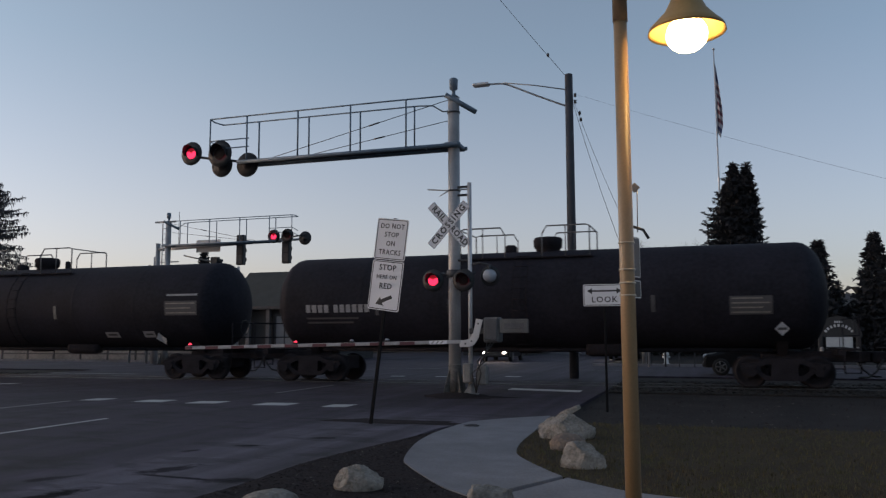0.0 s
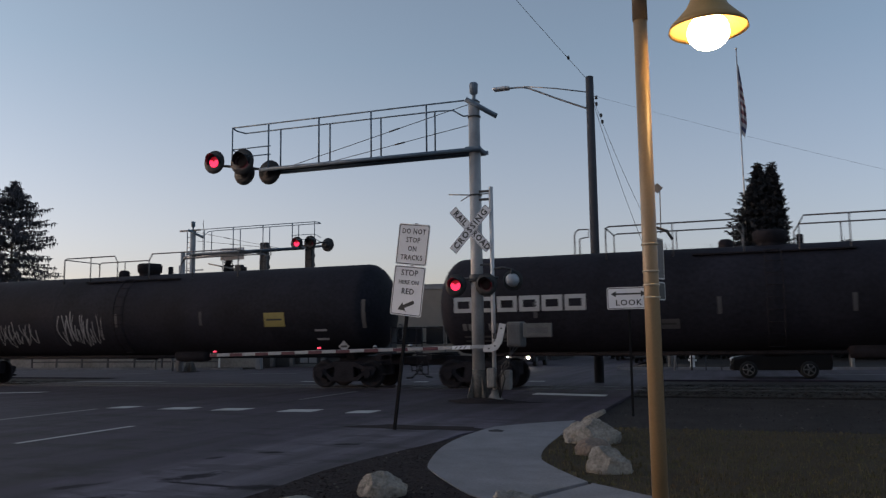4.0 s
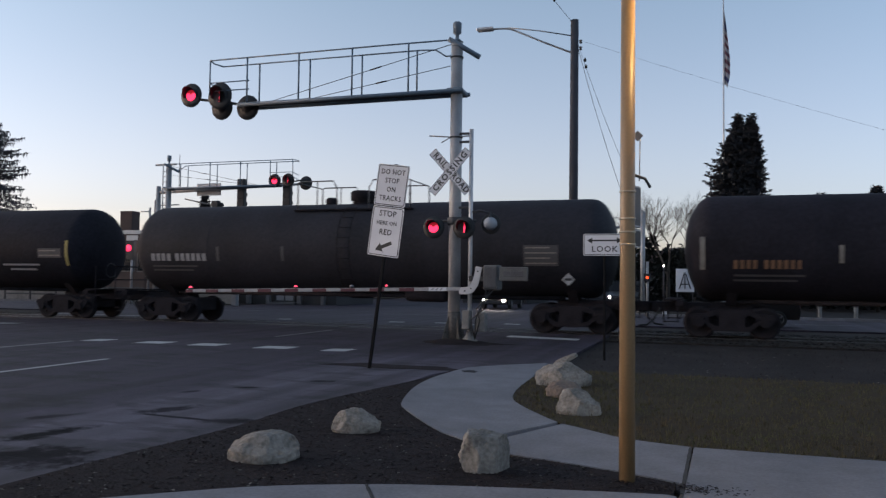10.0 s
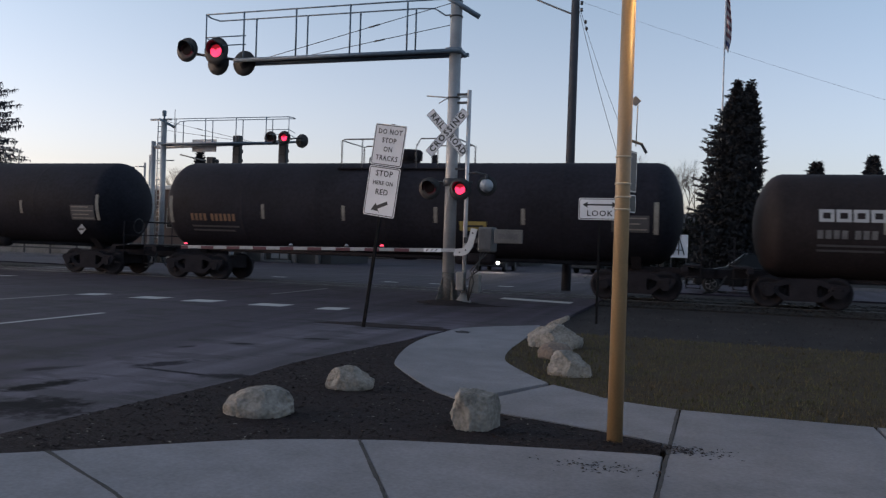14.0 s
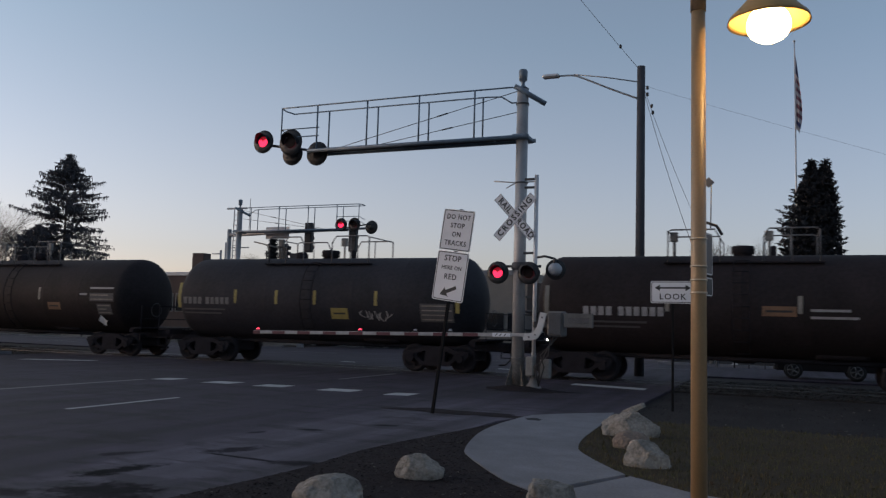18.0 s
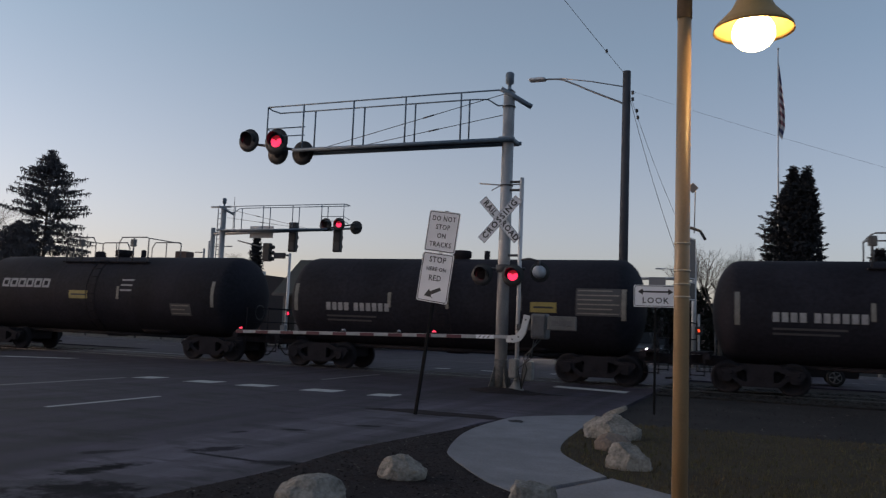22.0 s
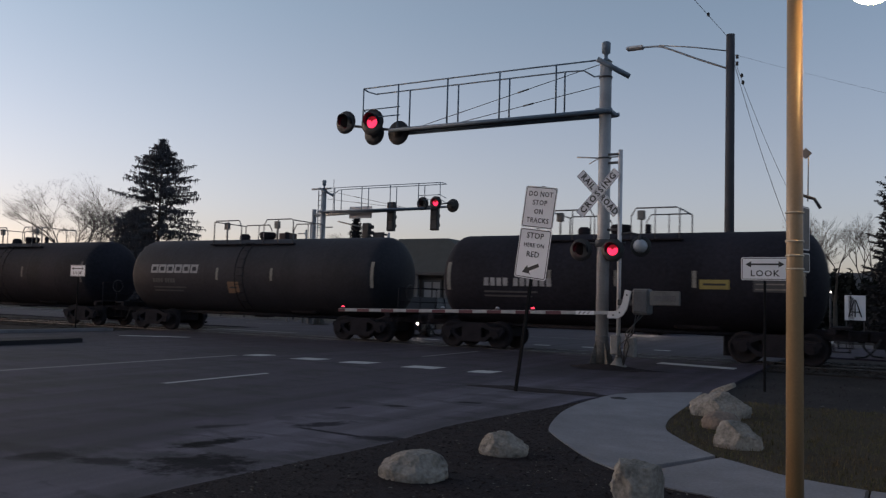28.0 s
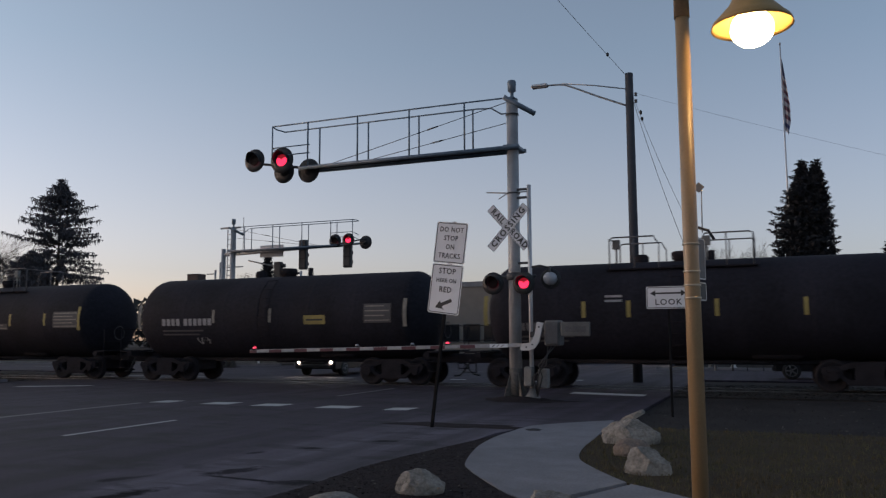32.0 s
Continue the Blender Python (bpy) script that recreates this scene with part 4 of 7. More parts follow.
def cantilever(name, bx, by, label, far=False):
    """Signal mast with a walkway arm; the arm runs to -x (near one) or +x (far one)."""
    s = empty(name, pose(bx, by, 0))
    d = 1 if far else -1
    part("mast", rodded((0, 0, 0.1), (0, 0, 8.0), 0.165, 0.155, 24), M_GALV, s)
    bm = bmesh.new()
    for a in range(4):
        c, q = math.cos(a * math.pi / 2 + 0.78), math.sin(a * math.pi / 2 + 0.78)
        vs = [bm.verts.new(p) for p in ((0.15 * c - 0.012 * q, 0.15 * q + 0.012 * c, 0.0), (0.37 * c - 0.012 * q, 0.37 * q + 0.012 * c, 0.0), (0.15 * c - 0.012 * q, 0.15 * q + 0.012 * c, 0.75),
                                        (0.15 * c + 0.012 * q, 0.15 * q - 0.012 * c, 0.0), (0.37 * c + 0.012 * q, 0.37 * q - 0.012 * c, 0.0), (0.15 * c + 0.012 * q, 0.15 * q - 0.012 * c, 0.75))]
        for fc in ((0, 1, 2), (3, 5, 4), (0, 3, 4, 1), (1, 4, 5, 2), (0, 2, 5, 3)):
            bm.faces.new([vs[i] for i in fc])
    part("gusset", bm, M_SOILSTEEL, s, "dirty steel base fins")
    part("base_plate", boxed(-0.4, 0.4, -0.4, 0.4, -0.1, 0.035, 0.02), M_EARTH, s, "earth-covered foot plate")
    part("mast_foot", rodded((0, 0, 0.02), (0, 0, 0.8), 0.172, 0.168, 24), M_SOILSTEEL, s, "dirty lower sleeve of the mast")
    part("bell", lathe(bmesh.new(), [(0, 8.0), (0.17, 8.02), (0.05, 8.12), (0.05, 8.22), (0.11, 8.26), (0.12, 8.52), (0.09, 8.56), (0, 8.57)], 18), M_ARM, s, "electronic bell on the mast top")
    ext = 7.55 if not far else 8.0
    arm_z = 6.66
    # twin tube arm with cross plates, slightly drooping lattice look
    for dy, dz in ((-0.22, 0.0), (0.42, 0.02)):
        part("arm_tube", rodded((-d * 0.25, dy, arm_z + dz), (d * ext * 0.875, dy, arm_z + dz), 0.055, n=12), M_ARM, s)
    for k in range(9):
        x = d * (0.5 + k * ext * 0.875 / 9)
        part("deck_plate", boxed(x - 0.355, x + 0.355, -0.16, 0.36, arm_z + 0.04, arm_z + 0.055), M_DARKSTEEL, s)
    part("arm_collar", boxed(-0.21, 0.21, -0.27, 0.47, arm_z - 0.05, arm_z + 0.08, 0.03), M_ARM, s, "clamp that holds the arm")
    for dy in (-0.24, 0.44):
        pts = [(d * 0.2, dy, 8.02), (d * 2, dy, 8.03), (d * ext, dy, 8.02)] if dy < 0 else [(d * 0.15, dy, 7.80), (d * 0.45, dy, 7.79), (d * 0.75, dy, 7.99), (d * 1.2, dy, 8.02), (d * ext, dy, 8.02)]
        part("top_rail", pipe(bmesh.new(), pts, 0.022), M_ARM, s)
        for q in (0.172, 0.393, 0.612, 0.834) if far is False else (0.12, 0.36, 0.60, 0.83):
            x = d * ext * q
            part("rail_post", rodded((x, dy, arm_z), (x, dy, 8.02), 0.026, n=8), M_ARM, s)
    part("end_rail", pipe(bmesh.new(), [(d * ext, -0.24, 8.02), (d * (ext + 0.08), 0.1, 8.02), (d * ext, 0.44, 8.02)], 0.022), M_ARM, s)
    for z in (7.35, 7.1):
        part("end_rail", pipe(bmesh.new(), [(d * ext * 0.825, -0.24, z), (d * ext, -0.24, z), (d * ext, 0.44, z - 0.1)], 0.018), M_ARM, s)
    part("end_rail", rodded((d * ext, -0.24, 7.0), (d * ext, -0.24, 8.02), 0.022, n=8), M_ARM, s)
    for dy in (-0.2, 0.4):
        part("stay_wire", rodded((d * 0.12, dy * 0.4, 7.95 if dy < 0 else 7.45), (d * ext * 0.72, dy, arm_z + 0.06), 0.010, n=6), M_DARKSTEEL, s)
        a, b = Vector((d * 0.12, dy * 0.4, 7.95 if dy < 0 else 7.45)), Vector((d * ext * 0.72, dy, arm_z + 0.06))
        part("turnbuckle", rodded(a.lerp(b, 0.38), a.lerp(b, 0.44), 0.022, n=8), M_DARKSTEEL, s)
    part("head_bracket", rodded((-0.16, -0.25, 8.05), (0.58, 0.2, 7.62), 0.07, n=12), M_ARM, s)
    if far:
        bm = bmesh.new()
        for dx in (-0.56, -0.26):
            rod(bm, (dx, 0.22, 1.2), (dx, 0.22, 8.0), 0.03, n=6)
        for k in range(22):
            rod(bm, (-0.56, 0.22, 1.4 + 0.3 * k), (-0.26, 0.22, 1.4 + 0.3 * k), 0.022, n=6)
        part("ladder", bm, M_GALV, s)
    else:
        for z in (3.55, 5.30, 5.52):
            part("tie_bracket", boxed(0.12, 0.44, -0.10, -0.04, z - 0.03, z + 0.03, 0.008), M_DARKSTEEL, s)
    return s


near = cantilever("signal_mast", -6.30, 20.3, "")
part("lamp_arm", rodded((-6.5, 0.0, 6.7), (-8.35, 0.0, 7.0), 0.04, n=8), M_DARKSTEEL, near)
flasher(near, -8.27, -0.12, 7.06, 0.36, 0)
flasher(near, -7.19, -0.25, 6.95, 0.40, 1)
flasher(near, -7.40, 0.20, 6.70, 0.36, back=True)
flasher(near, -6.52, 0.20, 6.66, 0.37, back=True)
crossbuck(near, -0.09, -0.20, 4.50)
part("lamp_bracket", rodded((-0.62, -0.05, 3.20), (0.60, -0.05, 3.20), 0.035, n=8), M_DARKSTEEL, near)
flasher(near, -0.56, -0.12, 3.03, 0.30, 0)
flasher(near, 0.32, -0.22, 3.01, 0.30, 1)
part("lamp_clamp", lathe(bmesh.new(), [(0.19, 3.1), (0.21, 3.12), (0.21, 3.28), (0.19, 3.3)], 18), M_DARKSTEEL, near)
part("camera_bracket", pipe(bmesh.new(), [(-0.72, -0.1, 5.50), (-0.1, -0.1, 5.44), (0.45, -0.05, 5.46)], 0.018), M_GALV, near)
part("camera_bracket", rodded((-0.38, -0.1, 5.30), (-0.1, -0.1, 5.45), 0.014, n=6), M_GALV, near)
for z in (5.44, 7.6):
    part("strap", lathe(bmesh.new(), [(0.168, z - 0.02), (0.178, z - 0.02), (0.178, z + 0.02), (0.168, z + 0.02)], 18), M_DARKSTEEL, near)
tagged(near, "grey cantilever signal mast with walkway, red lamps and crossbuck", "railway signal", "cantilever signals")

# gate mechanism beside the mast
gate = empty("crossing_gate", pose(-5.84, 20.2, 0))
part("pole", rodded((0, 0, 0.15), (0, 0, 5.62), 0.055, n=14), M_ALU, gate, "slim pale pole")
part("base", lathe(bmesh.new(), [(0, 0.3), (0.07, 0.3), (0.1, 0.2), (0.24, 0.03), (0.26, -0.05)], 16), M_GRIMY, gate)
part("mechanism_box", boxed(0.42, 0.82, -0.28, 0.22, 1.38, 2.03, 0.04), M_GATEBOX, gate, "grey steel gate motor box")
part("box_lid", boxed(0.45, 0.79, -0.30, -0.275, 1.44, 1.97, 0.02), M_WEATHER, gate, "darker lid of the motor box")
part("box_bracket", boxed(0.0, 0.45, -0.12, 0.08, 1.6, 1.75, 0.01), M_DARKSTEEL, gate)
part("counterweight", boxed(0.86, 1.60, -0.30, -0.22, 1.62, 1.98, 0.02), M_GATEBOX, gate, "grey counterweight plate")
part("weight_slot", boxed(0.96, 1.50, -0.312, -0.296, 1.73, 1.87, 0.01), M_WEATHER, gate, "dark recess of the counterweight")
part("arm_support", slab([(-0.14, 1.27), (0.10, 1.27), (0.24, 1.33), (0.36, 1.50), (0.47, 1.96), (0.30, 1.99), (0.235, 1.63), (0.12, 1.46), (-0.14, 1.44)], 0.0, 0.05, 0.008), M_ALU, gate,
     "pale boomerang-shaped arm plate", m=Matrix.Translation((0, -0.48, 0)) @ FACE)
for x, z in ((0.02, 1.355), (0.18, 1.42), (0.36, 1.86)):
    part("bolt", rodded((x, -0.525, z), (x, -0.55, z), 0.022, n=8), M_DARKSTEEL, gate)
part("junction_box", boxed(-0.16, 0.06, -0.2, 0.05, 0.35, 0.85, 0.03), M_GRIMY, gate)
part("junction_box", boxed(0.2, 0.46, -0.15, 0.1, 0.3, 0.8, 0.03), M_GRIMY, gate)
for k in range(3):
    part("cable", pipe(bmesh.new(), [(0.5 + 0.1 * k, -0.2, 1.4), (0.45 - 0.1 * k, -0.25, 0.9), (0.1 + 0.12 * k, -0.22, 0.6), (0.2, -0.2, 0.1)], 0.018, 6), M_WIRE, gate)
arm = part("gate_arm", boxed(-8.38, -0.1, -0.53, -0.49, -0.046, 0.046, 0.008), M_ARMPALE, gate, "grubby white gate arm with dark red stripes", m=pose(0, 0, 1.405, 0, -1.15))
for k in range(9):
    x0 = -8.56 + 0.8475 * k
    part("stripe", boxed(max(x0, -8.384), x0 + 0.42, -0.534, -0.486, -0.049, 0.036), M_ARMRED, arm)
lb = part("arm_label", boxed(-0.96, -0.48, -0.535, -0.486, -0.048, 0.048), M_SIGN, arm, "pale hatched label")
for x0 in (-0.90, -0.78, -0.66):
    part("hatch_bar", slab([(x0, -0.03), (x0 + 0.03, -0.03), (x0 + 0.09, 0.03), (x0 + 0.06, 0.03)], 0.0, 0.003), M_DARKSTEEL, lb, m=pose(0, -0.535, 0, 90))
for k, x in enumerate((-8.23, -4.84, -3.16, -2.14)):
    lampu = part("arm_lamp", boxed(x - 0.06, x + 0.06, -0.56, -0.46, 0.05, 0.085, 0.01), M_DARKSTEEL, arm)
    bm = bmesh.new()
    nlat = lathe(bm, [(0, -0.04), (0.045, -0.03), (0.06, 0.0)], 14, "y")
    lit = len(bm.faces)
    lathe(bm, [(0.06, 0.0), (0.045, 0.03), (0.0, 0.04)], 14, "y")
    for i, fc in enumerate(bm.faces):
        fc.material_index = 0 if i < lit else 1
    for w in bm.verts:
        w.co.z *= 0.6 if w.co.z > 0 else 0.3
    rd = part("roundel", bm, [M_REDSOFT, M_LENSCLEAR], lampu, m=pose(x, -0.51, 0.095))
    if k == 1:
        BLINKERS.append((rd, 0))
    if k == 2:
        rd.rotation_euler = (0, 0, math.pi)
    if k == 3:
        BLINKERS.append((rd, 1))
part("lamp_bracket", pipe(bmesh.new(), [(0, 0, 3.42), (0.25, 0, 3.46), (0.5, 0, 3.40)], 0.03), M_DARKSTEEL, gate)
cup = part("lamp_cover", lathe(bmesh.new(), [(0, -0.17), (0.07, -0.165), (0.13, -0.12), (0.165, -0.04), (0.175, 0.06), (0.175, 0.20), (0.16, 0.20), (0.155, 0.06), (0, 0.04)], 20, "y", (0.52, 0.02, 3.12)), M_LENSCLEAR, gate, "pale rounded back of a lamp", smooth=True)
part("lamp_disc", lathe(bmesh.new(), [(0, 0.09), (0.26, 0.09), (0.27, 0.10), (0.26, 0.11), (0, 0.11)], 24, "y", (0.52, 0.02, 3.12)), M_BLACK, cup, "black background disc")
part("lamp_cap", boxed(0.50, 0.54, -0.06, 0.10, 3.27, 3.42, 0.01), M_DARKSTEEL, cup)
tagged(gate, "lowered railway gate with red and white arm and grey motor box", "railway gate")

far = cantilever("signal_mast", -28.84, 38.0, "", True)
flasher(far, 6.85, -0.12, 6.92, 0.37, 0)
flasher(far, 7.72, -0.20, 6.92, 0.37, 1)
flasher(far, 8.60, 0.15, 6.78, 0.37, back=True)
part("lamp_arm", rodded((6.6, 0.0, 6.72), (8.7, 0.0, 6.95), 0.04, n=8), M_DARKSTEEL, far)
part("cross_bar", boxed(-0.9, 0.5, -0.05, 0.05, 8.0, 8.10, 0.01), M_GALV, far)
part("whip", rodded((0.7, 0, 6.7), (0.7, 0, 8.6), 0.015, n=6), M_DARKSTEEL, far)
tagged(far, "grey cantilever signal mast across the track with red lamps", "railway signal", "cantilever signals")

# traffic signal mast arm behind the far cantilever
sig = empty("traffic_signal", pose(-30.2, 38.9, 0))
part("pole", rodded((0, 0, 0), (0, 0, 6.95), 0.17, 0.13, 16), M_GALV, sig)
part("mast_arm", rodded((0, 0, 6.6), (9.9, 0, 6.85), 0.11, 0.06, 12), M_GALV, sig)
for x in (5.4, 8.3):
    h = part("signal_head", boxed(x - 0.24, x + 0.24, 0.1, 0.4, 5.55, 7.25, 0.04), M_BLACK, sig, "black three-lamp signal head seen from behind")
    for k in range(3):
        part("visor", lathe(bmesh.new(), [(0.15, 0.22), (0.16, 0.0), (0.0, 0.0)], 16, "y", (x, 0.4, 6.93 - 0.52 * k)), M_BLACK, h)
        part("back_door", boxed(x - 0.19, x + 0.19, 0.082, 0.1, 6.70 - 0.52 * k, 7.16 - 0.52 * k, 0.01), M_DARKSTEEL, h)
part("street_name_plate", boxed(2.5, 4.1, 0.15, 0.17, 6.35, 7.05, 0.02), M_ALU, sig, "pale blank plate on the arm")
part("short_pole", rodded((-0.42, 0.3, 0), (-0.42, 0.3, 6.2), 0.08, n=10), M_GALV, sig)
part("short_pole", rodded((-0.80, 0.3, 0), (-0.80, 0.3, 5.75), 0.06, n=10), M_GALV, sig)
for x0, x1, z in ((-1.45, -0.75, 5.52), (-0.42, 1.2, 5.88)):
    part("cross_pipe", rodded((x0, 0.3, z), (x1, 0.3, z), 0.035, n=8), M_GALV, sig)
tagged(sig, "grey mast-arm traffic signal with two black signal heads", "traffic signal")

# corner signal on a pale pole: short arm with a name plate, a head and a thin luminaire
cs = empty("traffic_signal", pose(-26.76, 42.0, 0))
part("pole", rodded((0, 0, 0), (0, 0, 5.75), 0.10, 0.08, 14), M_ALU, cs, "pale steel pole")
part("mast_arm", rodded((0, 0, 5.60), (-1.75, 0, 5.85), 0.06, 0.045, 10), M_DARKSTEEL, cs)
part("signal_head", boxed(-1.88, -1.38, -0.2, 0.16, 5.25, 6.38, 0.04), M_BLACK, cs, "black signal head seen from the side")
for k in range(3):
    part("visor", rodded((-1.38, -0.02, 6.15 - 0.36 * k), (-1.16, -0.02, 6.12 - 0.36 * k), 0.13, 0.12, 12), M_BLACK, cs)
part("name_plate", boxed(-1.12, -0.26, -0.09, -0.06, 5.42, 5.78, 0.01), M_POLEWOOD, cs, "dark blank name plate")
part("luminaire_arm", rodded((-1.6, 0, 6.05), (-3.9, 0, 6.55), 0.05, 0.04, 8), M_GRIMY, cs)
pb = part("walk_signal", boxed(0.10, 0.36, -0.2, 0.02, 1.90, 2.28, 0.03), M_BLACK, cs, "black pedestrian signal box")
part("lit_face", boxed(0.17, 0.29, -0.212, -0.198, 2.0, 2.16, 0.01), M_REDGLOW, pb, "glowing red panel")
part("controller_box", boxed(-0.20, 0.16, -0.35, -0.1, 0.0, 1.35, 0.03), M_WALL_GREY, cs, "pale control box")
tagged(cs, "pale corner signal pole with a dark head and red walk light", "traffic signal", "traffic signals")

# ---- park-style lamp post in front ----
lp = empty("street_lamp", pose(-0.568, 6.60, 0))
part("post", rodded((0, 0, 0), (0, 0, 4.22), 0.064, 0.055, 28), M_OCHRE, lp, "ochre steel post lit by its own lamp")
part("sleeve", rodded((0, 0, 4.18), (0, 0, 5.2), 0.062, 0.055, 20), M_POSTTOP, lp, "brown weathered upper sleeve")
part("arm", pipe(bmesh.new(), [tuple(p) for p in curve_pts([(0, 0, 4.9), (0.12, 0, 5.15), (0.38, 0, 5.16), (0.53, 0, 4.85), (0.53, 0, 4.55)])], 0.025, 10), M_POSTTOP, lp)
part("shade", lathe(bmesh.new(), [(0.05, 4.56), (0.10, 4.50), (0.12, 4.30), (0.17, 4.20), (0.26, 4.10), (0.30, 4.06), (0.31, 4.02), (0.29, 4.05), (0.16, 4.18), (0.10, 4.28)], 28, "z", (0.53, 0, 0)), M_LAMPSHADE, lp, "bell-shaped tan metal shade", smooth=True)
part("bulb", lathe(bmesh.new(), [(0, 4.17)] + [(0.165 * math.sin(a), 4.0 + 0.165 * math.cos(a) * (0.85 if a > 1.57 else 1.0)) for a in (math.pi * k / 14 for k in range(1, 14))] + [(0, 3.86)], 48, "z", (0.53, 0, 0)), M_BULB, lp,
     "bright glowing sodium globe", smooth=True)
for z in (1.89, 1.99, 2.098, 2.316):
    part("strap", lathe(bmesh.new(), [(0.058, z - 0.007), (0.0668, z - 0.007), (0.0668, z + 0.007), (0.058, z + 0.007)], 24), M_STRAP, lp, "tan steel strap")
tall_plate = part("small_sign", slab(rounded(0.30, 0.34, 0.02), -0.003, 0.0), M_WEATHER, lp, "small grey sign turned nearly edge-on", m=pose(0.045, 0.10, 2.21) @ pose(0, 0, 0, 0, 0, 74) @ FACE)
part("border", ring_frame(0.29, 0.33, 0.02, 0.008, 0.002), M_ALU, tall_plate, "pale edge")
low_plate = part("small_sign", slab(rounded(0.28, 0.155, 0.02), -0.003, 0.0), M_INK, lp, "small black plate with a white rim", m=pose(0.04, 0.10, 1.947) @ pose(0, 0, 0, 0, 0, 70) @ FACE)
part("border", ring_frame(0.27, 0.145, 0.02, 0.008, 0.002), M_ALU, low_plate, "white rim")
part("sign_stub", rodded((0.08, 0.15, 2.42), (0.086, 0.15, 2.78), 0.005, n=6), M_GALV, lp)
part("sign_flag", boxed(-0.032, 0.032, -0.004, 0.004, -0.032, 0.032, 0.003), M_WALL_GREY, lp, m=pose(0.068, 0.13, 2.79, 0, 45))
part("sign_bracket", pipe(bmesh.new(), [(0.05, 0.1, 2.46), (0.13, 0.1, 2.43), (0.17, 0.12, 2.36)], 0.012, 6), M_DARKSTEEL, lp)
tagged(lp, "ochre lamp post with a lit sodium lamp under a bell shade", "street lamp")
lamp = new("lamp_light", bpy.data.lights.new("lamp_light", "POINT"))
lamp.data.energy, lamp.data.color, lamp.data.shadow_soft_size = 4.2, (1.0, 0.66, 0.28), 0.15
lamp.location = (-0.038, 6.60, 3.74)

# ---- wooden utility pole with a cobra-head light and wires ----
up = empty("utility_pole", pose(-4.56, 29.2, 0))
part("pole", rodded((0, 0, -0.2), (0.02, 0, 11.3), 0.175, 0.145, 18), M_POLEWOOD, up)
part("light_arm", pipe(bmesh.new(), [tuple(p) for p in curve_pts([(-0.1, 0, 10.1), (-1.15, 0, 10.58), (-2.05, 0, 11.02), (-2.5, 0, 11.2), (-3.1, 0, 11.24)])], 0.035, 8), M_GALV, up)
part("light_arm", pipe(bmesh.new(), [(-0.05, 0, 10.72), (-1.3, 0, 11.02), (-2.5, 0, 11.24)], 0.022, 6), M_GALV, up)
part("luminaire", boxed(-3.72, -3.05, -0.14, 0.14, 11.18, 11.32, 0.05), M_ALU, up, "unlit cobra-head luminaire")
for z, dy in ((10.45, 0.0), (10.2, 0.05)):
    part("insulator", lathe(bmesh.new(), [(0.0, z - 0.08), (0.06, z - 0.05), (0.04, z), (0.06, z + 0.05), (0, z + 0.08)], 10, "z", (0.26, -0.1, 0)), M_DARKSTEEL, up)
tagged(up, "tall dark wooden utility pole with a street light arm", "utility pole")


def sag(a, b, drop, n=16):
    a, b = Vector(a), Vector(b)
    return [tuple(a.lerp(b, k / n) - Vector((0, 0, drop * 4 * (k / n) * (1 - k / n)))) for k in range(n + 1)]


wires = empty("overhead_wires", pose(-4.56, 29.2, 0))
part("cable", pipe(bmesh.new(), sag((0.05, 0, 10.6), (14, 0, 5.4), 0.12), 0.0032, 6), M_WIRE, wires)
part("cable", pipe(bmesh.new(), sag((0.1, -0.05, 10.45), (2.0, -0.5, 4.2), 0.25), 0.009, 6), M_WIRE, wires)
part("cable", pipe(bmesh.new(), sag((0.15, -0.05, 10.40), (2.6, -0.2, 4.2), 0.35), 0.007, 6), M_WIRE, wires)
part("cable", pipe(bmesh.new(), sag((-0.05, 0, 11.2), (-5.2, -6.0, 17.6), 0.1), 0.009, 6), M_WIRE, wires)
for p in ((0.42, -0.12, 9.75), (0.46, -0.12, 9.5), (-0.62, -0.68, 11.9)):
    part("splice", lathe(bmesh.new(), [(0, -0.09), (0.05, -0.04), (0.05, 0.04), (0, 0.09)], 10, "z", p), M_WIRE, wires)
tagged(wires, "thin black overhead wires running from the pole", "wires")


# ---- tank cars ----
CACHE = {}


def shared(key, make):
    if key not in CACHE:
        CACHE[key] = make()
    return CACHE[key]


def tank_mesh(half, R, zc, mat):
    def make():
        d = R * 0.50
        prof = [(0, -half)]
        for k in range(1, 9):
            a = math.pi / 2 * k / 8
            prof.append((R * math.sin(a), -half + d * (1 - math.cos(a))))
        n = 6
        inner = half - d
        for k in range(1, n):
            x = -inner + 2 * inner * k / n
            # raised weld seams between the shell courses
            prof += [(R, x - 0.12), (R, x - 0.04), (R + 0.002, x - 0.03), (R + 0.002, x + 0.03), (R, x + 0.04), (R, x + 0.12)]
        prof += [(r, -h) for r, h in reversed(prof[:9])]
        return finish("tank", lathe(bmesh.new(), prof, 56, "x", (0, 0, zc)), mat)
    return shared(("tank", half, R, zc, mat.name), make)


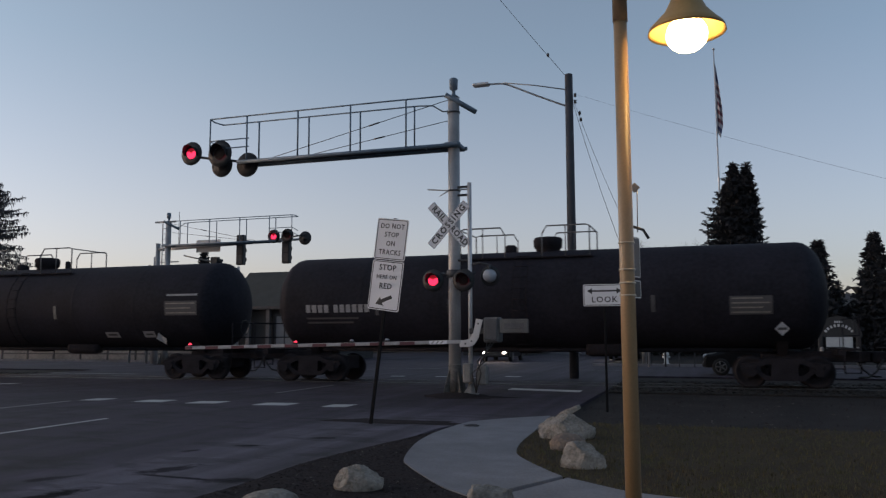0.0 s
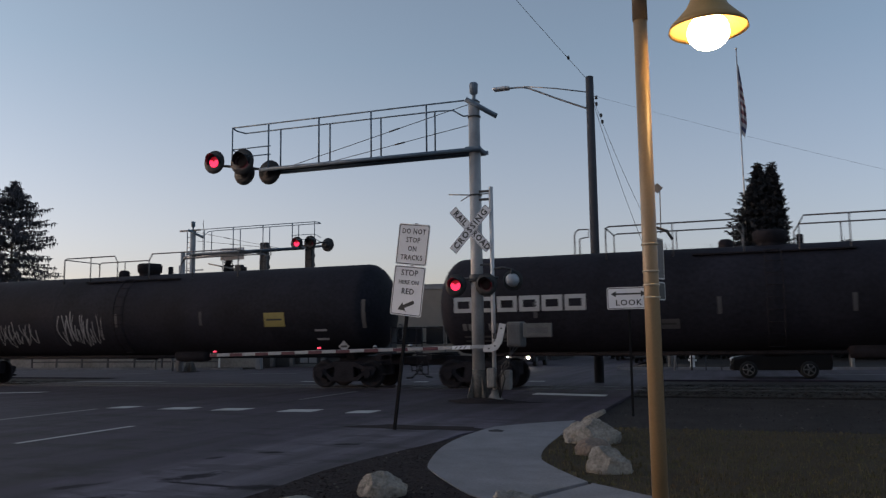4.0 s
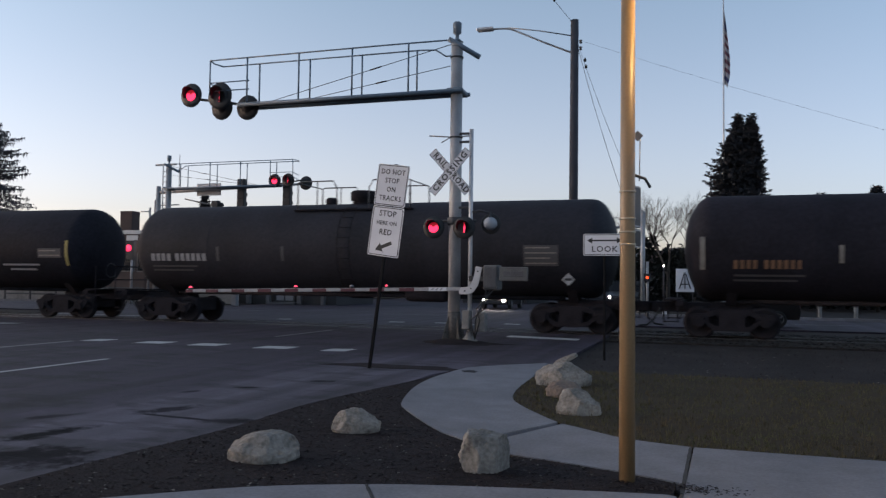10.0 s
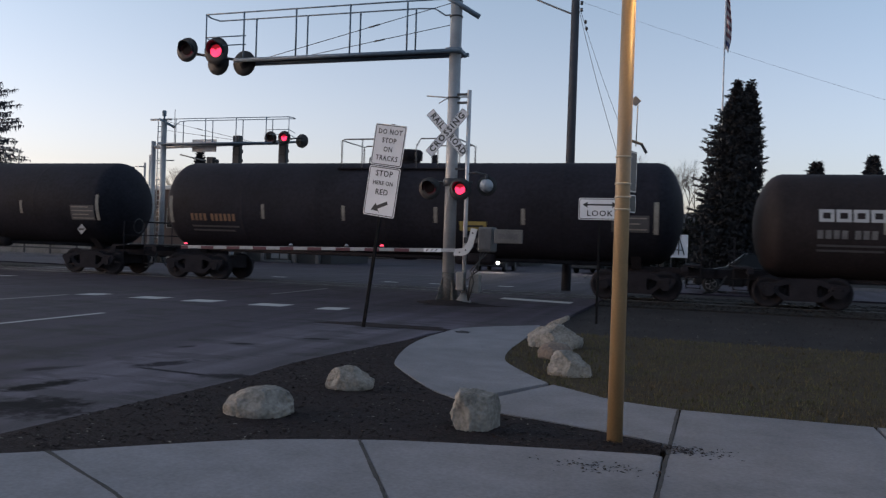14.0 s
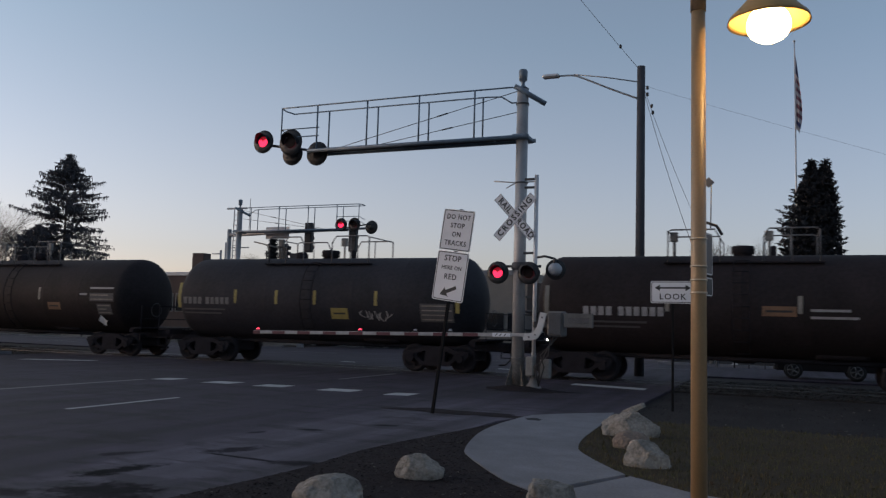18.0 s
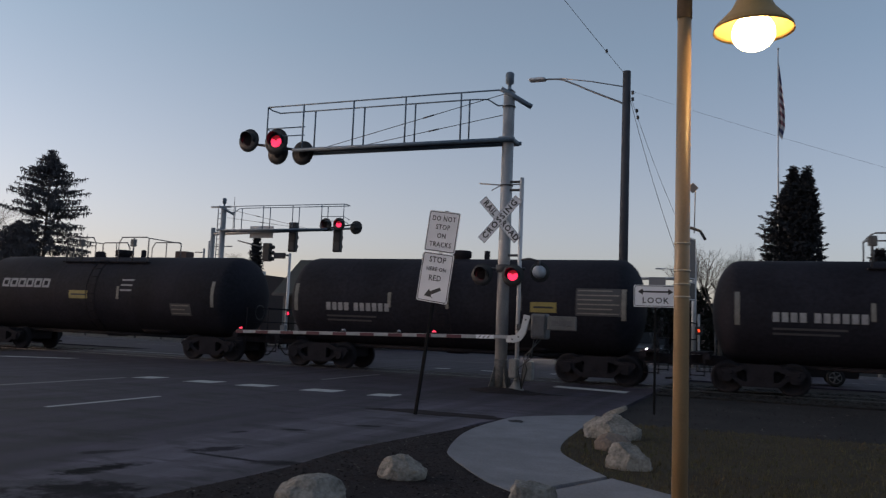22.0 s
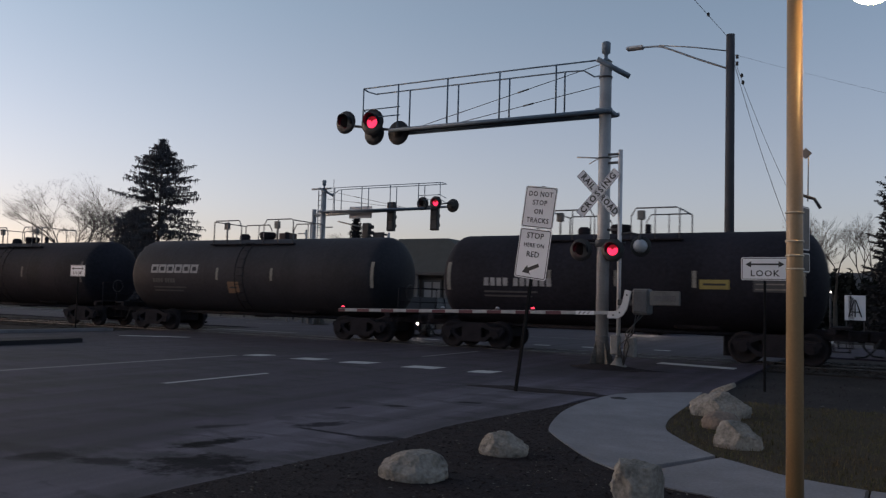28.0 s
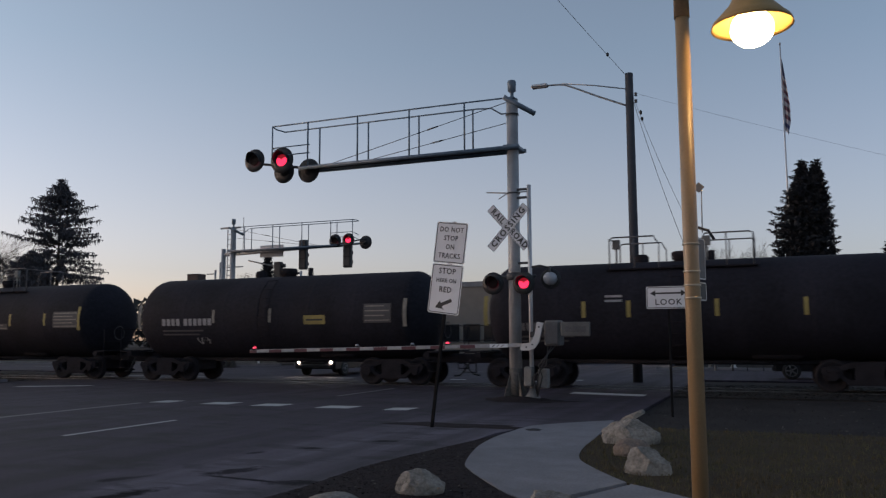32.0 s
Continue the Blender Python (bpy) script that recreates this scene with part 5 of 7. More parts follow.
def truck_meshes():
    def side():
        bm = bmesh.new()
        # cast side frame: deep arched top chord, dropped bottom chord, pedestals and a nest of springs
        outline = [(-1.20, 0.60), (-1.16, 0.70), (-0.72, 0.74), (-0.42, 0.86), (0.42, 0.86), (0.72, 0.74), (1.16, 0.70), (1.20, 0.60), (1.10, 0.44),
                   (1.02, 0.34), (0.92, 0.34), (0.76, 0.44), (0.50, 0.22), (-0.50, 0.22), (-0.76, 0.44), (-0.92, 0.34), (-1.02, 0.34), (-1.10, 0.44)]
        holes = ([(-0.66, 0.50), (-0.66, 0.62), (-0.42, 0.70), (-0.36, 0.70), (-0.36, 0.36), (-0.46, 0.36)], [(0.66, 0.50), (0.46, 0.36), (0.36, 0.36), (0.36, 0.70), (0.42, 0.70), (0.66, 0.62)])
        for y, grow in ((-0.09, 0.0), (0.09, 0.0)):
            ring = [bm.verts.new((x, y, z)) for x, z in outline]
            edges = [bm.edges.new((ring[i - 1], ring[i])) for i in range(len(ring))]
            for hole in holes:
                hv = [bm.verts.new((x, y, z)) for x, z in hole]
                edges += [bm.edges.new((hv[i - 1], hv[i])) for i in range(len(hv))]
            bmesh.ops.triangle_fill(bm, use_beauty=True, edges=edges)
        bm.verts.ensure_lookup_table()
        n, at = len(outline) + sum(len(q) for q in holes), 0
        for loop in (outline, *holes):
            k = len(loop)
            for i in range(k):
                i0, i1 = at + i, at + (i + 1) % k
                bm.faces.new((bm.verts[i0], bm.verts[i1], bm.verts[n + i1], bm.verts[n + i0]))
            at += k
        for x in (-0.89, 0.89):
            rod(bm, (x, -0.16, 0.47), (x, 0.0, 0.47), 0.13, n=12)
            box(bm, x - 0.16, x + 0.16, -0.12, 0.12, 0.56, 0.68, 0.02)
        for x in (-0.24, -0.08, 0.08, 0.24):
            rod(bm, (x, -0.02, 0.30), (x, -0.02, 0.62), 0.07, n=10)
        rod(bm, (-0.95, 0.30, 0.30), (0.95, 0.30, 0.30), 0.04, n=6)
        return finish("side_frame", bm, M_UNDER)

    def wheelset():
        bm = bmesh.new()
        prof = [(0, -0.09), (0.11, -0.09), (0.13, -0.03), (0.33, -0.01), (0.37, -0.05), (0.455, -0.05), (0.455, 0.06), (0.48, 0.07), (0.48, 0.09), (0.36, 0.09), (0.13, 0.05), (0, 0.05)]
        lathe(bm, prof, 30, "y", (0, -0.76, 0))
        lathe(bm, [(r, -h) for r, h in prof], 30, "y", (0, 0.76, 0))
        rod(bm, (0, -0.95, 0), (0, 0.95, 0), 0.08, n=10)
        for k in range(3):
            a = 2 * math.pi * k / 3
            for y in (-0.86, 0.86):
                rod(bm, (0.05 * math.cos(a), y - 0.02, 0.05 * math.sin(a)), (0.05 * math.cos(a), y + 0.02, 0.05 * math.sin(a)), 0.02, n=6)
                rod(bm, (0.24 * math.cos(a), y * 0.93 - 0.02, 0.24 * math.sin(a)), (0.24 * math.cos(a), y * 0.93 + 0.02, 0.24 * math.sin(a)), 0.05, n=8)
        return finish("wheelset", bm, M_WHEEL)

    def frame_box():
        return finish("truck", boxed(-1.2, 1.2, -0.55, 0.55, 0.40, 0.86, 0.03), M_UNDER)

    def bolster():
        return finish("bolster", boxed(-0.2, 0.2, -0.95, 0.95, 0.42, 0.74, 0.03), M_UNDER)

    def beam():
        return finish("brake_beam", boxed(-0.06, 0.06, -0.85, 0.85, 0.30, 0.58, 0.01), M_UNDER)
    return shared("side", side), shared("wheelset", wheelset), shared("truck", frame_box), shared("bolster", bolster), shared("beam", beam)


WHEELSETS = []  # wheelset, its place along the car, its car


def bogie(car, x):
    side, wheels, box_me, bol, beam = truck_meshes()
    t = part("truck", box_me, None, car, "grimy cast steel truck", m=pose(x, 0, 0))
    for y in (-1.0, 1.0):
        part("side_frame", side, None, t, m=pose(0, y, 0))
    part("bolster", bol, None, t)
    for dx in (-0.45, 0.45):
        part("brake_beam", beam, None, t, m=pose(dx, 0, 0))
    for dx in (-0.89, 0.89):
        WHEELSETS.append((part("wheelset", wheels, None, t, m=pose(dx, 0, 0.455)), x + dx, dx, car))


def skin(bm, x0, x1, z0, z1, R, zc, lift=0.006, n=5):
    """A patch of paint or plate that lies on the near side of the tank."""
    cols = []
    for k in range(n + 1):
        z = z0 + (z1 - z0) * k / n
        dz = max(-R * 0.99, min(R * 0.99, z - zc))
        y = -math.sqrt((R + lift) ** 2 - dz * dz)
        cols.append((bm.verts.new((x0, y, z)), bm.verts.new((x1, y, z))))
    for a, b in zip(cols, cols[1:]):
        bm.faces.new((a[0], a[1], b[1], b[0]))
    return bm


def marks(car, name, rects, mat, R, zc, label="", lift=0.006):
    bm = bmesh.new()
    for r in rects:
        skin(bm, *r, R, zc, lift)
    return part(name, bm, mat, car, label)


def bar_word(x, z, h, counts, w=0.62, gap=0.24):
    """Plain bars standing for writing: one block per sign, words set apart."""
    out = []
    for n in counts:
        for _ in range(n):
            out.append((x, x + h * w, z, z + h))
            x += h * (w + gap)
        x += h * 0.55
    return out


def hollow_word(x, z, h, n, w=0.95, gap=0.14, stroke=0.26):
    """A row of plain square rings in place of a painted brand."""
    out = []
    s = h * stroke
    for _ in range(n):
        x1 = x + h * w
        out += [(x, x1, z, z + s), (x, x1, z + h - s, z + h), (x, x + s, z, z + h), (x1 - s, x1, z, z + h)]
        x = x1 + h * gap
    return out


def tank_car(length, kind, mat, label, dome_x=0.0, railed=True, reach=None, hoop=None):
    """kind: 'long' pressure car, 'mid' general car, 'small' short car."""
    car = empty("tank_car")
    R, zc = (1.59, 2.69) if kind != "small" else (1.55, 2.39)
    half = length / 2 - 1.0
    top = zc + R
    part("tank", tank_mesh(round(half, 2), R, zc, mat), None, car)
    for s in (-1, 1):
        bogie(car, s * (length / 2 - 2.35))
        e = s * length / 2

        def sill():
            bm = boxed(-0.05, 2.9, -0.32, 0.32, 0.74, 1.04, 0.02)
            box(bm, 0.8, 1.0, -1.42, 1.42, 0.95, 1.10, 0.01)
            sad = [[bm.verts.new((xx, q * wd, zz)) for q in (-1, 1)] for xx in (2.2, 2.5) for wd, zz in ((0.45, 0.95), (1.12, 1.62))]
            for fc in ((sad[0][0], sad[0][1], sad[1][1], sad[1][0]), (sad[2][1], sad[2][0], sad[3][0], sad[3][1]), (sad[0][0], sad[1][0], sad[3][0], sad[2][0]), (sad[0][1], sad[2][1], sad[3][1], sad[1][1])):
                bm.faces.new(fc)
            return finish("stub_sill", bm, M_UNDER)
        fl = pose(e, 0, 0, 0, 0, 0 if s < 0 else 180)
        sl_ = part("stub_sill", shared("sill", sill), None, car, m=fl)

        def coupler():
            bm = boxed(-0.30, 0.5, -0.10, 0.10, 0.74, 0.96, 0.03)
            box(bm, -0.32, -0.08, -0.17, 0.17, 0.70, 1.02, 0.05)
            return finish("coupler", bm, M_WHEEL)
        part("coupler", shared("coupler", coupler), None, sl_)

        def hose():
            return finish("air_hose", pipe(bmesh.new(), [(0.3, -0.45, 0.85), (0.1, -0.45, 0.5), (-0.1, -0.4, 0.32), (-0.35, -0.3, 0.30)], 0.03, 6), M_BLACK)
        part("air_hose", shared("hose", hose), None, sl_)

        def platform():
            bm = bmesh.new()
            for yy in (-1.4, 1.4):
                for xx in (0.45, 0.85):
                    rod(bm, (xx, yy, 0.45), (xx, yy, 2.0 if xx < 0.5 else 1.12), 0.018, n=6)
                for z in (0.48, 0.8, 1.1):
                    rod(bm, (0.45, yy, z), (0.85, yy, z), 0.016, n=6)
            rod(bm, (0.45, -1.4, 2.0), (0.45, 1.4, 2.0), 0.018, n=6)
            rod(bm, (0.45, -1.4, 1.5), (0.45, 1.4, 1.5), 0.018, n=6)
            return finish("end_rail", bm, M_UNDER)
        part("end_rail", shared("platform", platform), None, sl_)
        part("end_deck", shared("deck", lambda: finish("end_deck", boxed(0.45, 0.95, -1.42, 1.42, 1.11, 1.15, 0.01), M_UNDER)), None, sl_)
    part("brake_wheel", shared("brake", lambda: finish("brake_wheel", lathe(bmesh.new(), [(0.27, -0.015), (0.29, 0), (0.27, 0.015), (0.25, 0), (0.27, -0.015)], 20, "x"), M_DARKSTEEL)),
         None, car, m=pose(length / 2 - 0.45, -0.6, 1.85))
    part("bottom_outlet", shared(("outlet", kind), lambda: finish("bottom_outlet", boxed(-0.35, 0.35, -0.3, 0.3, zc - R - 0.14, zc - R + 0.1, 0.05), M_UNDER)), None, car)

    part("belly_pipe", shared(("belly", kind, round(half, 1)), lambda: finish("belly_pipe", rodded((-half + 1.6, -0.45, zc - R - 0.02), (half - 1.6, -0.45, zc - R - 0.02), 0.07, n=8), M_UNDER)), None, car)
    part("brake_reservoir", shared("reservoir", lambda: finish("brake_reservoir", lathe(bmesh.new(), [(0, -0.75), (0.2, -0.7), (0.23, -0.55), (0.23, 0.55), (0.2, 0.7), (0, 0.75)], 16, "x", (2.6, -0.55, 1.12)), M_UNDER)), None, car)

    # fittings on the top
    def dome():
        z = top - 0.05
        r = 0.46 if kind != "small" else 0.33
        h = 0.52 if kind != "small" else 0.36
        bm = lathe(bmesh.new(), [(r * 0.86, z), (r * 0.86, z + h * 0.25), (r, z + h * 0.3), (r * 1.04, z + h * 0.8), (r * 0.92, z + h * 0.95), (0, z + h)], 24)
        return finish("valve_housing", bm, M_UNDER)
    part("valve_housing", shared(("dome", kind), dome), None, car, m=pose(dome_x, 0, 0))

    def small_fit():
        bm = lathe(bmesh.new(), [(0.22, top - 0.05), (0.22, top + 0.16), (0.14, top + 0.24), (0, top + 0.25)], 14, "z", (-1.25, 0, 0))
        return finish("fill_hatch", bm, M_UNDER)

    def relief():
        bm = lathe(bmesh.new(), [(0.10, top - 0.05), (0.10, top + 0.3), (0, top + 0.33)], 10, "z", (0.85, 0.2, 0))
        return finish("relief_valve", bm, M_UNDER)
    part("fill_hatch", shared(("hatch", kind), small_fit), None, car, m=pose(dome_x, 0, 0))
    if kind == "small" and railed:
        def gauge(x):
            bm = rodded((x, -0.3, top - 0.05), (x, -0.3, top + 0.5), 0.035, n=6)
            box(bm, x - 0.12, x + 0.12, -0.38, -0.24, top + 0.42, top + 0.72, 0.02)
            return finish("gauge_box", bm, M_GRIMY)
        for x in (0.75, -2.0):
            part("gauge_box", shared(("gauge", x), lambda: gauge(x)), None, car, "small grey box on a thin post")
    part("relief_valve", shared(("fit", kind), relief), None, car)

    def walkway():
        bm = boxed(-2.2, 2.2, -1.05, -0.55, top - 0.30, top - 0.26)
        box(bm, -2.2, 2.2, 0.55, 1.05, top - 0.30, top - 0.26)
        return finish("walkway", bm, M_UNDER)
    if railed:
        part("walkway", shared(("walkway", kind), walkway), None, car)

    def rails(s):
        bm = bmesh.new()
        z0, z1 = top - 0.3, top + 0.72
        x0, x1 = (0.75, far_end[s]) if kind == "long" else (0.6, 2.1)
        for y in (-0.95, 0.95):
            pipe(bm, [(s * x0, y, z1 - 0.25), (s * (x0 + 0.15), y, z1), (s * (x1 - 0.1), y, z1), (s * x1, y, z1 - 0.05), (s * x1, y, z0)], 0.024, 6)
            rod(bm, (s * (x0 + x1) / 2, y, z0), (s * (x0 + x1) / 2, y, z1), 0.02, n=6)
            rod(bm, (s * x0, y, z0), (s * x0, y, z1 - 0.25), 0.02, n=6)
        rod(bm, (s * x1, -0.95, z1 - 0.04), (s * x1, 0.95, z1 - 0.04), 0.022, n=6)
        return finish("handrail", bm, M_WEATHER)
    far_end = dict(zip((-1, 1), reach or (3.4, 3.4)))
    for s in (-1, 1) if railed else ():
        part("handrail", shared(("rails", kind, s, far_end[s]), lambda: rails(s)), None, car, "grey tubular top handrail")
    if hoop is not None:
        def grab():
            return finish("grab_hoop", pipe(bmesh.new(), [(0, -0.5, top - 0.1), (0, -0.5, top + 0.55), (0.03, -0.5, top + 0.66), (0.12, -0.5, top + 0.74), (0.46, -0.5, top + 0.74), (0.44, -0.5, top + 0.48),
                                                          (0.2, -0.5, top + 0.46), (0.16, -0.5, top + 0.4), (0.16, -0.5, top - 0.1)], 0.024, 6), M_WEATHER)
        part("grab_hoop", shared(("hoop", kind), grab), None, car, "looped grab rail over the side ladder", m=pose(hoop, 0, 0))

    def ladder():
        bm = bmesh.new()
        pts = lambda x: [(x, -math.sqrt(max(0.05, (R + 0.12) ** 2 - (z - zc) ** 2)), z) for z in [zc - R * 0.9 + i * (R * 1.75) / 8 for i in range(9)]]
        for x in (-0.22, 0.22):
            pipe(bm, pts(x), 0.018, 6)
        for a, b in zip(pts(-0.22), pts(0.22)):
            rod(bm, a, b, 0.014, n=6)
        return finish("side_ladder", bm, M_UNDER)
    part("side_ladder", shared(("ladder", kind), ladder), None, car)
    tagged(car, label, "tank car", "tank cars of the train")
    return car, R, zc, half


TRAIN = []  # car, x at the start


def bubbles(car, x0, x1, z0, z1, n, fill, rim, seed, R, zc):
    """Round spray-painted shapes in a row: a pale rim with a coloured filling."""
    rng = random.Random(seed)
    for lift, grow, mat, name in ((0.006, 1.0, rim, "graffiti_rim"), (0.010, 0.80, fill, "graffiti_fill")):
        rng.seed(seed)
        for k in range(n):
            bm = bmesh.new()
            cx = x0 + (x1 - x0) * (k + 0.5) / n + rng.uniform(-0.05, 0.05)
            rx, rz = (x1 - x0) / n * rng.uniform(0.55, 0.8), (z1 - z0) / 2 * rng.uniform(0.75, 1.05)
            cz = (z0 + z1) / 2 + rng.uniform(-0.08, 0.08)
            ph, lz = rng.uniform(0, 6.28), lift + 0.0006 * k
            rings = []
            for q in (0.01, 0.35, 0.7, 1.0):
                ring = []
                for a in range(20):
                    an = 2 * math.pi * a / 20
                    wob = 1 + 0.12 * math.sin(3 * an + ph)
                    px, pz = cx + rx * q * grow * wob * math.cos(an), cz + rz * q * grow * wob * math.sin(an)
                    dz = max(-R * 0.98, min(R * 0.98, pz - zc))
                    ring.append(bm.verts.new((px, -math.sqrt((R + lz) ** 2 - dz * dz), pz)))
                rings.append(ring)
            for a, b in zip(rings, rings[1:]):
                for t in range(20):
                    bm.faces.new((a[t], a[(t + 1) % 20], b[(t + 1) % 20], b[t]))
            part(name, bm, mat, car)


def tags(car, x0, x1, z0, z1, mat, seed, R, zc, lift=0.007):
    """Tall thin scratchy spray strokes."""
    rng = random.Random(seed)
    x = x0
    while x < x1:
        bm = bmesh.new()
        h = (z1 - z0) * rng.uniform(0.45, 1.0)
        zb = z1 - h if rng.random() < 0.6 else z0 + rng.uniform(0, 0.2)
        pts = [(x, zb + h), (x + rng.uniform(-0.12, 0.12), zb + h * 0.5), (x + rng.uniform(-0.05, 0.2), zb), (x + rng.uniform(0.1, 0.3), zb + h * rng.uniform(0.4, 0.9))]
        wd = rng.uniform(0.014, 0.028)
        prev = None
        for p in curve_pts([(a, b, 0) for a, b in pts], 5):
            dz = max(-R * 0.98, min(R * 0.98, p.y - zc))
            yy = -math.sqrt((R + lift) ** 2 - dz * dz)
            row = (bm.verts.new((p.x - wd, yy, p.y)), bm.verts.new((p.x + wd, yy, p.y)))
            if prev:
                bm.faces.new((prev[0], prev[1], row[1], row[0]))
            prev = row
        part("spray_stroke", bm, mat, car, "thin scratchy stroke of spray paint")
        x += rng.uniform(0.10, 0.24)


def add_car(x0, x1, kind, mat, label, text=None, brand=None, strips=(), strip_mat=None, ends=(), yellow=(), panels=(), lines=(), diamond=None, dots=(), dome_x=0.0, railed=True, reach=None, hoop=None):
    """Positions of the paintwork along the car and in height are from the car's middle and the tank's axis."""
    car, R, zc, half = tank_car(x1 - x0, kind, mat, label, dome_x, railed, reach, hoop)
    zp = zc + (0.08 if kind == "small" else 0.07)  # height from which the paintwork is laid out
    if text:
        x, z, h, counts, tm = text
        tm = {M_WHITE: M_NUMBER, M_DULLWHITE: M_NUMFAINT}.get(tm, tm)
        for n in counts:
            word = bar_word(x, zp + z, h, (n,), 0.45 if tm is M_ORANGE else 0.62)
            for rect in word:
                marks(car, "number_bar", [rect], tm, R, zc)
            x = word[-1][1] + h * 0.75
        x, z = text[0], zp + text[1]
        for dz, w in ((-0.22, 1.9), (-0.36, 1.7)):
            marks(car, "small_print", [(x, x + w, z + dz, z + dz + 0.06)], M_FAINT, R, zc, "faint line of small print")
    if brand:
        bx, bz, h, w, bmat = brand
        for k in range(6):
            marks(car, "brand_block", hollow_word(bx + k * h * (w + 0.14), zp + bz, h, 1, w), bmat, R, zc, "plain square ring of a painted brand")
    sh = (-0.55, -0.05) if kind != "small" else (-0.30, 0.20)
    if strip_mat in (None, M_DULLWHITE):
        strip_mat = M_STRIP
    for x in strips:
        marks(car, "reflector_strip", [(x - 0.06, x + 0.06, zp + sh[0], zp + sh[1])], strip_mat, R, zc, "upright reflective strip")
    for x in ends:
        marks(car, "reflector_strip", [(x - 0.07, x + 0.07, zp + sh[0] - 0.2, zp + sh[1] + 0.25)], strip_mat, R, zc, "upright reflective strip")
    for a, b, c, d, pm in yellow:
        marks(car, "placard", [(a, b, zp + c, zp + d)], pm, R, zc, "coloured warning panel")
        marks(car, "placard_text", [(a + 0.1, b - 0.1, zp + (c + d) / 2 - 0.03, zp + (c + d) / 2 + 0.03)], M_INK, R, zc, "", 0.009)
    for a, b, c, d in panels:
        marks(car, "data_panel", [(a, b, zp + c, zp + d)], M_FAINT, R, zc, "faded grey data panel")
        n = max(2, int((d - c) / 0.13))
        for k in range(n):
            z = c + (d - c) * (k + 0.5) / n
            marks(car, "panel_text", [(a + 0.06, b - 0.06 - 0.2 * (k % 2), zp + z - 0.02, zp + z + 0.02)], M_STRIP, R, zc, "", 0.009)
    for a, b, z in lines:
        marks(car, "stencil_line", [(a, b, zp + z - 0.035, zp + z + 0.035)], M_DULLWHITE, R, zc, "faded stencilled line")
    if diamond:
        bm = bmesh.new()
        cx, cz, s = diamond[0], zp + diamond[1], 0.22
        y = lambda z: -math.sqrt(max(0.1, (R + 0.01) ** 2 - (z - zc) ** 2)) - 0.02
        bm.faces.new([bm.verts.new(p) for p in ((cx, y(cz - s) - 0.08, cz - s), (cx + s, y(cz) - 0.05, cz), (cx, y(cz + s) - 0.02, cz + s), (cx - s, y(cz) - 0.05, cz))])
        part("hazard_diamond", bm, M_SIGN, car, "white hazard diamond")
    for x, z in dots:
        y = -math.sqrt(max(0.1, R * R - (zp + z - zc + 0.22) ** 2)) - 0.03
        pl = part("hazard_placard", slab([(0, -0.20), (0.20, 0), (0, 0.20), (-0.20, 0)], 0.0, 0.012), M_NUMBER, car, "small white hazard diamond with a dark band", m=Matrix.Translation((x, y, zp + z)) @ FACE)
        part("band", slab([(-0.12, -0.035), (0.12, -0.035), (0.12, 0.035), (-0.12, 0.035)], 0.012, 0.016), M_INK, pl)
    TRAIN.append((car, (x0 + x1) / 2))
    return car, R, zc


BLK, GRY, BRN, WHT, DUL, YEL, ORG = M_TANK, M_TANK_GREY, M_TANK_BROWN, M_WHITE, M_DULLWHITE, M_YELLOW, M_ORANGE
LBL = "dirty black railway tank car "
SMALL = "dirty black short tank car "
add_car(-56.0, -35.6, "mid", BLK, LBL + "with faded marks", text=(-7.4, -0.44, 0.26, (4, 6), DUL))
add_car(-35.6, -15.33, "mid", BLK, LBL + "with data panel and hazard diamond", text=(-7.4, -0.44, 0.26, (4, 6), DUL), panels=((6.95, 8.3, -0.46, 0.05),), lines=((7.0, 8.3, 0.27),),
        yellow=((4.1, 4.7, -1.25, -1.05, DUL), (5.8, 6.3, -1.25, -1.02, DUL)), diamond=(6.5, -1.3), strips=(-2.5, 2.0), strip_mat=DUL)
add_car(-15.33, 4.46, "mid", BLK, LBL + "with white number bars at one end", dome_x=0.62, text=(-7.39, -0.44, 0.26, (4, 6), WHT), panels=((6.12, 7.27, -0.65, -0.12),), dots=((7.5, -1.06),), strips=(-4.8, -2.3, 4.0), strip_mat=M_FAINT)
car2, R2, Z2 = add_car(4.46, 27.42, "long", BLK, LBL + "with white graffiti and a yellow panel", reach=(3.4, 4.75), hoop=5.4, text=(-9.08, -0.70, 0.27, (4, 6), WHT), yellow=((6.25, 7.07, -0.65, -0.16, YEL),),
                       lines=((8.2, 8.65, -0.8), (8.2, 8.65, -1.1)), dots=((9.2, -1.36),), ends=(10.1,), strips=(-0.2, 3.6), strip_mat=M_FAINT)
tags(car2, -6.1, -4.3, Z2 + 0.07 - 1.3, Z2 + 0.07 - 0.38, M_SPRAY, 21, R2, Z2)
tags(car2, -2.95, -1.1, Z2 + 0.07 - 1.25, Z2 + 0.07 - 0.05, M_SPRAY, 22, R2, Z2)
add_car(27.42, 50.18, "long", BLK, LBL + "with a large white brand in blocks", reach=(4.75, 3.4), hoop=-5.8, brand=(-9.55, -0.34, 0.49, 1.32, WHT), text=(-9.31, -0.91, 0.22, (4, 5), DUL), yellow=((-3.36, -2.62, -0.95, -0.66, M_FAINT),),
        panels=((8.24, 9.62, -0.75, -0.2),), lines=((6.1, 6.97, -0.6), (6.0, 7.0, -0.78), (6.1, 7.0, -0.95)), strips=(-6.9, -1.5, 2.0), strip_mat=M_FAINT, dots=((9.8, -1.3),))
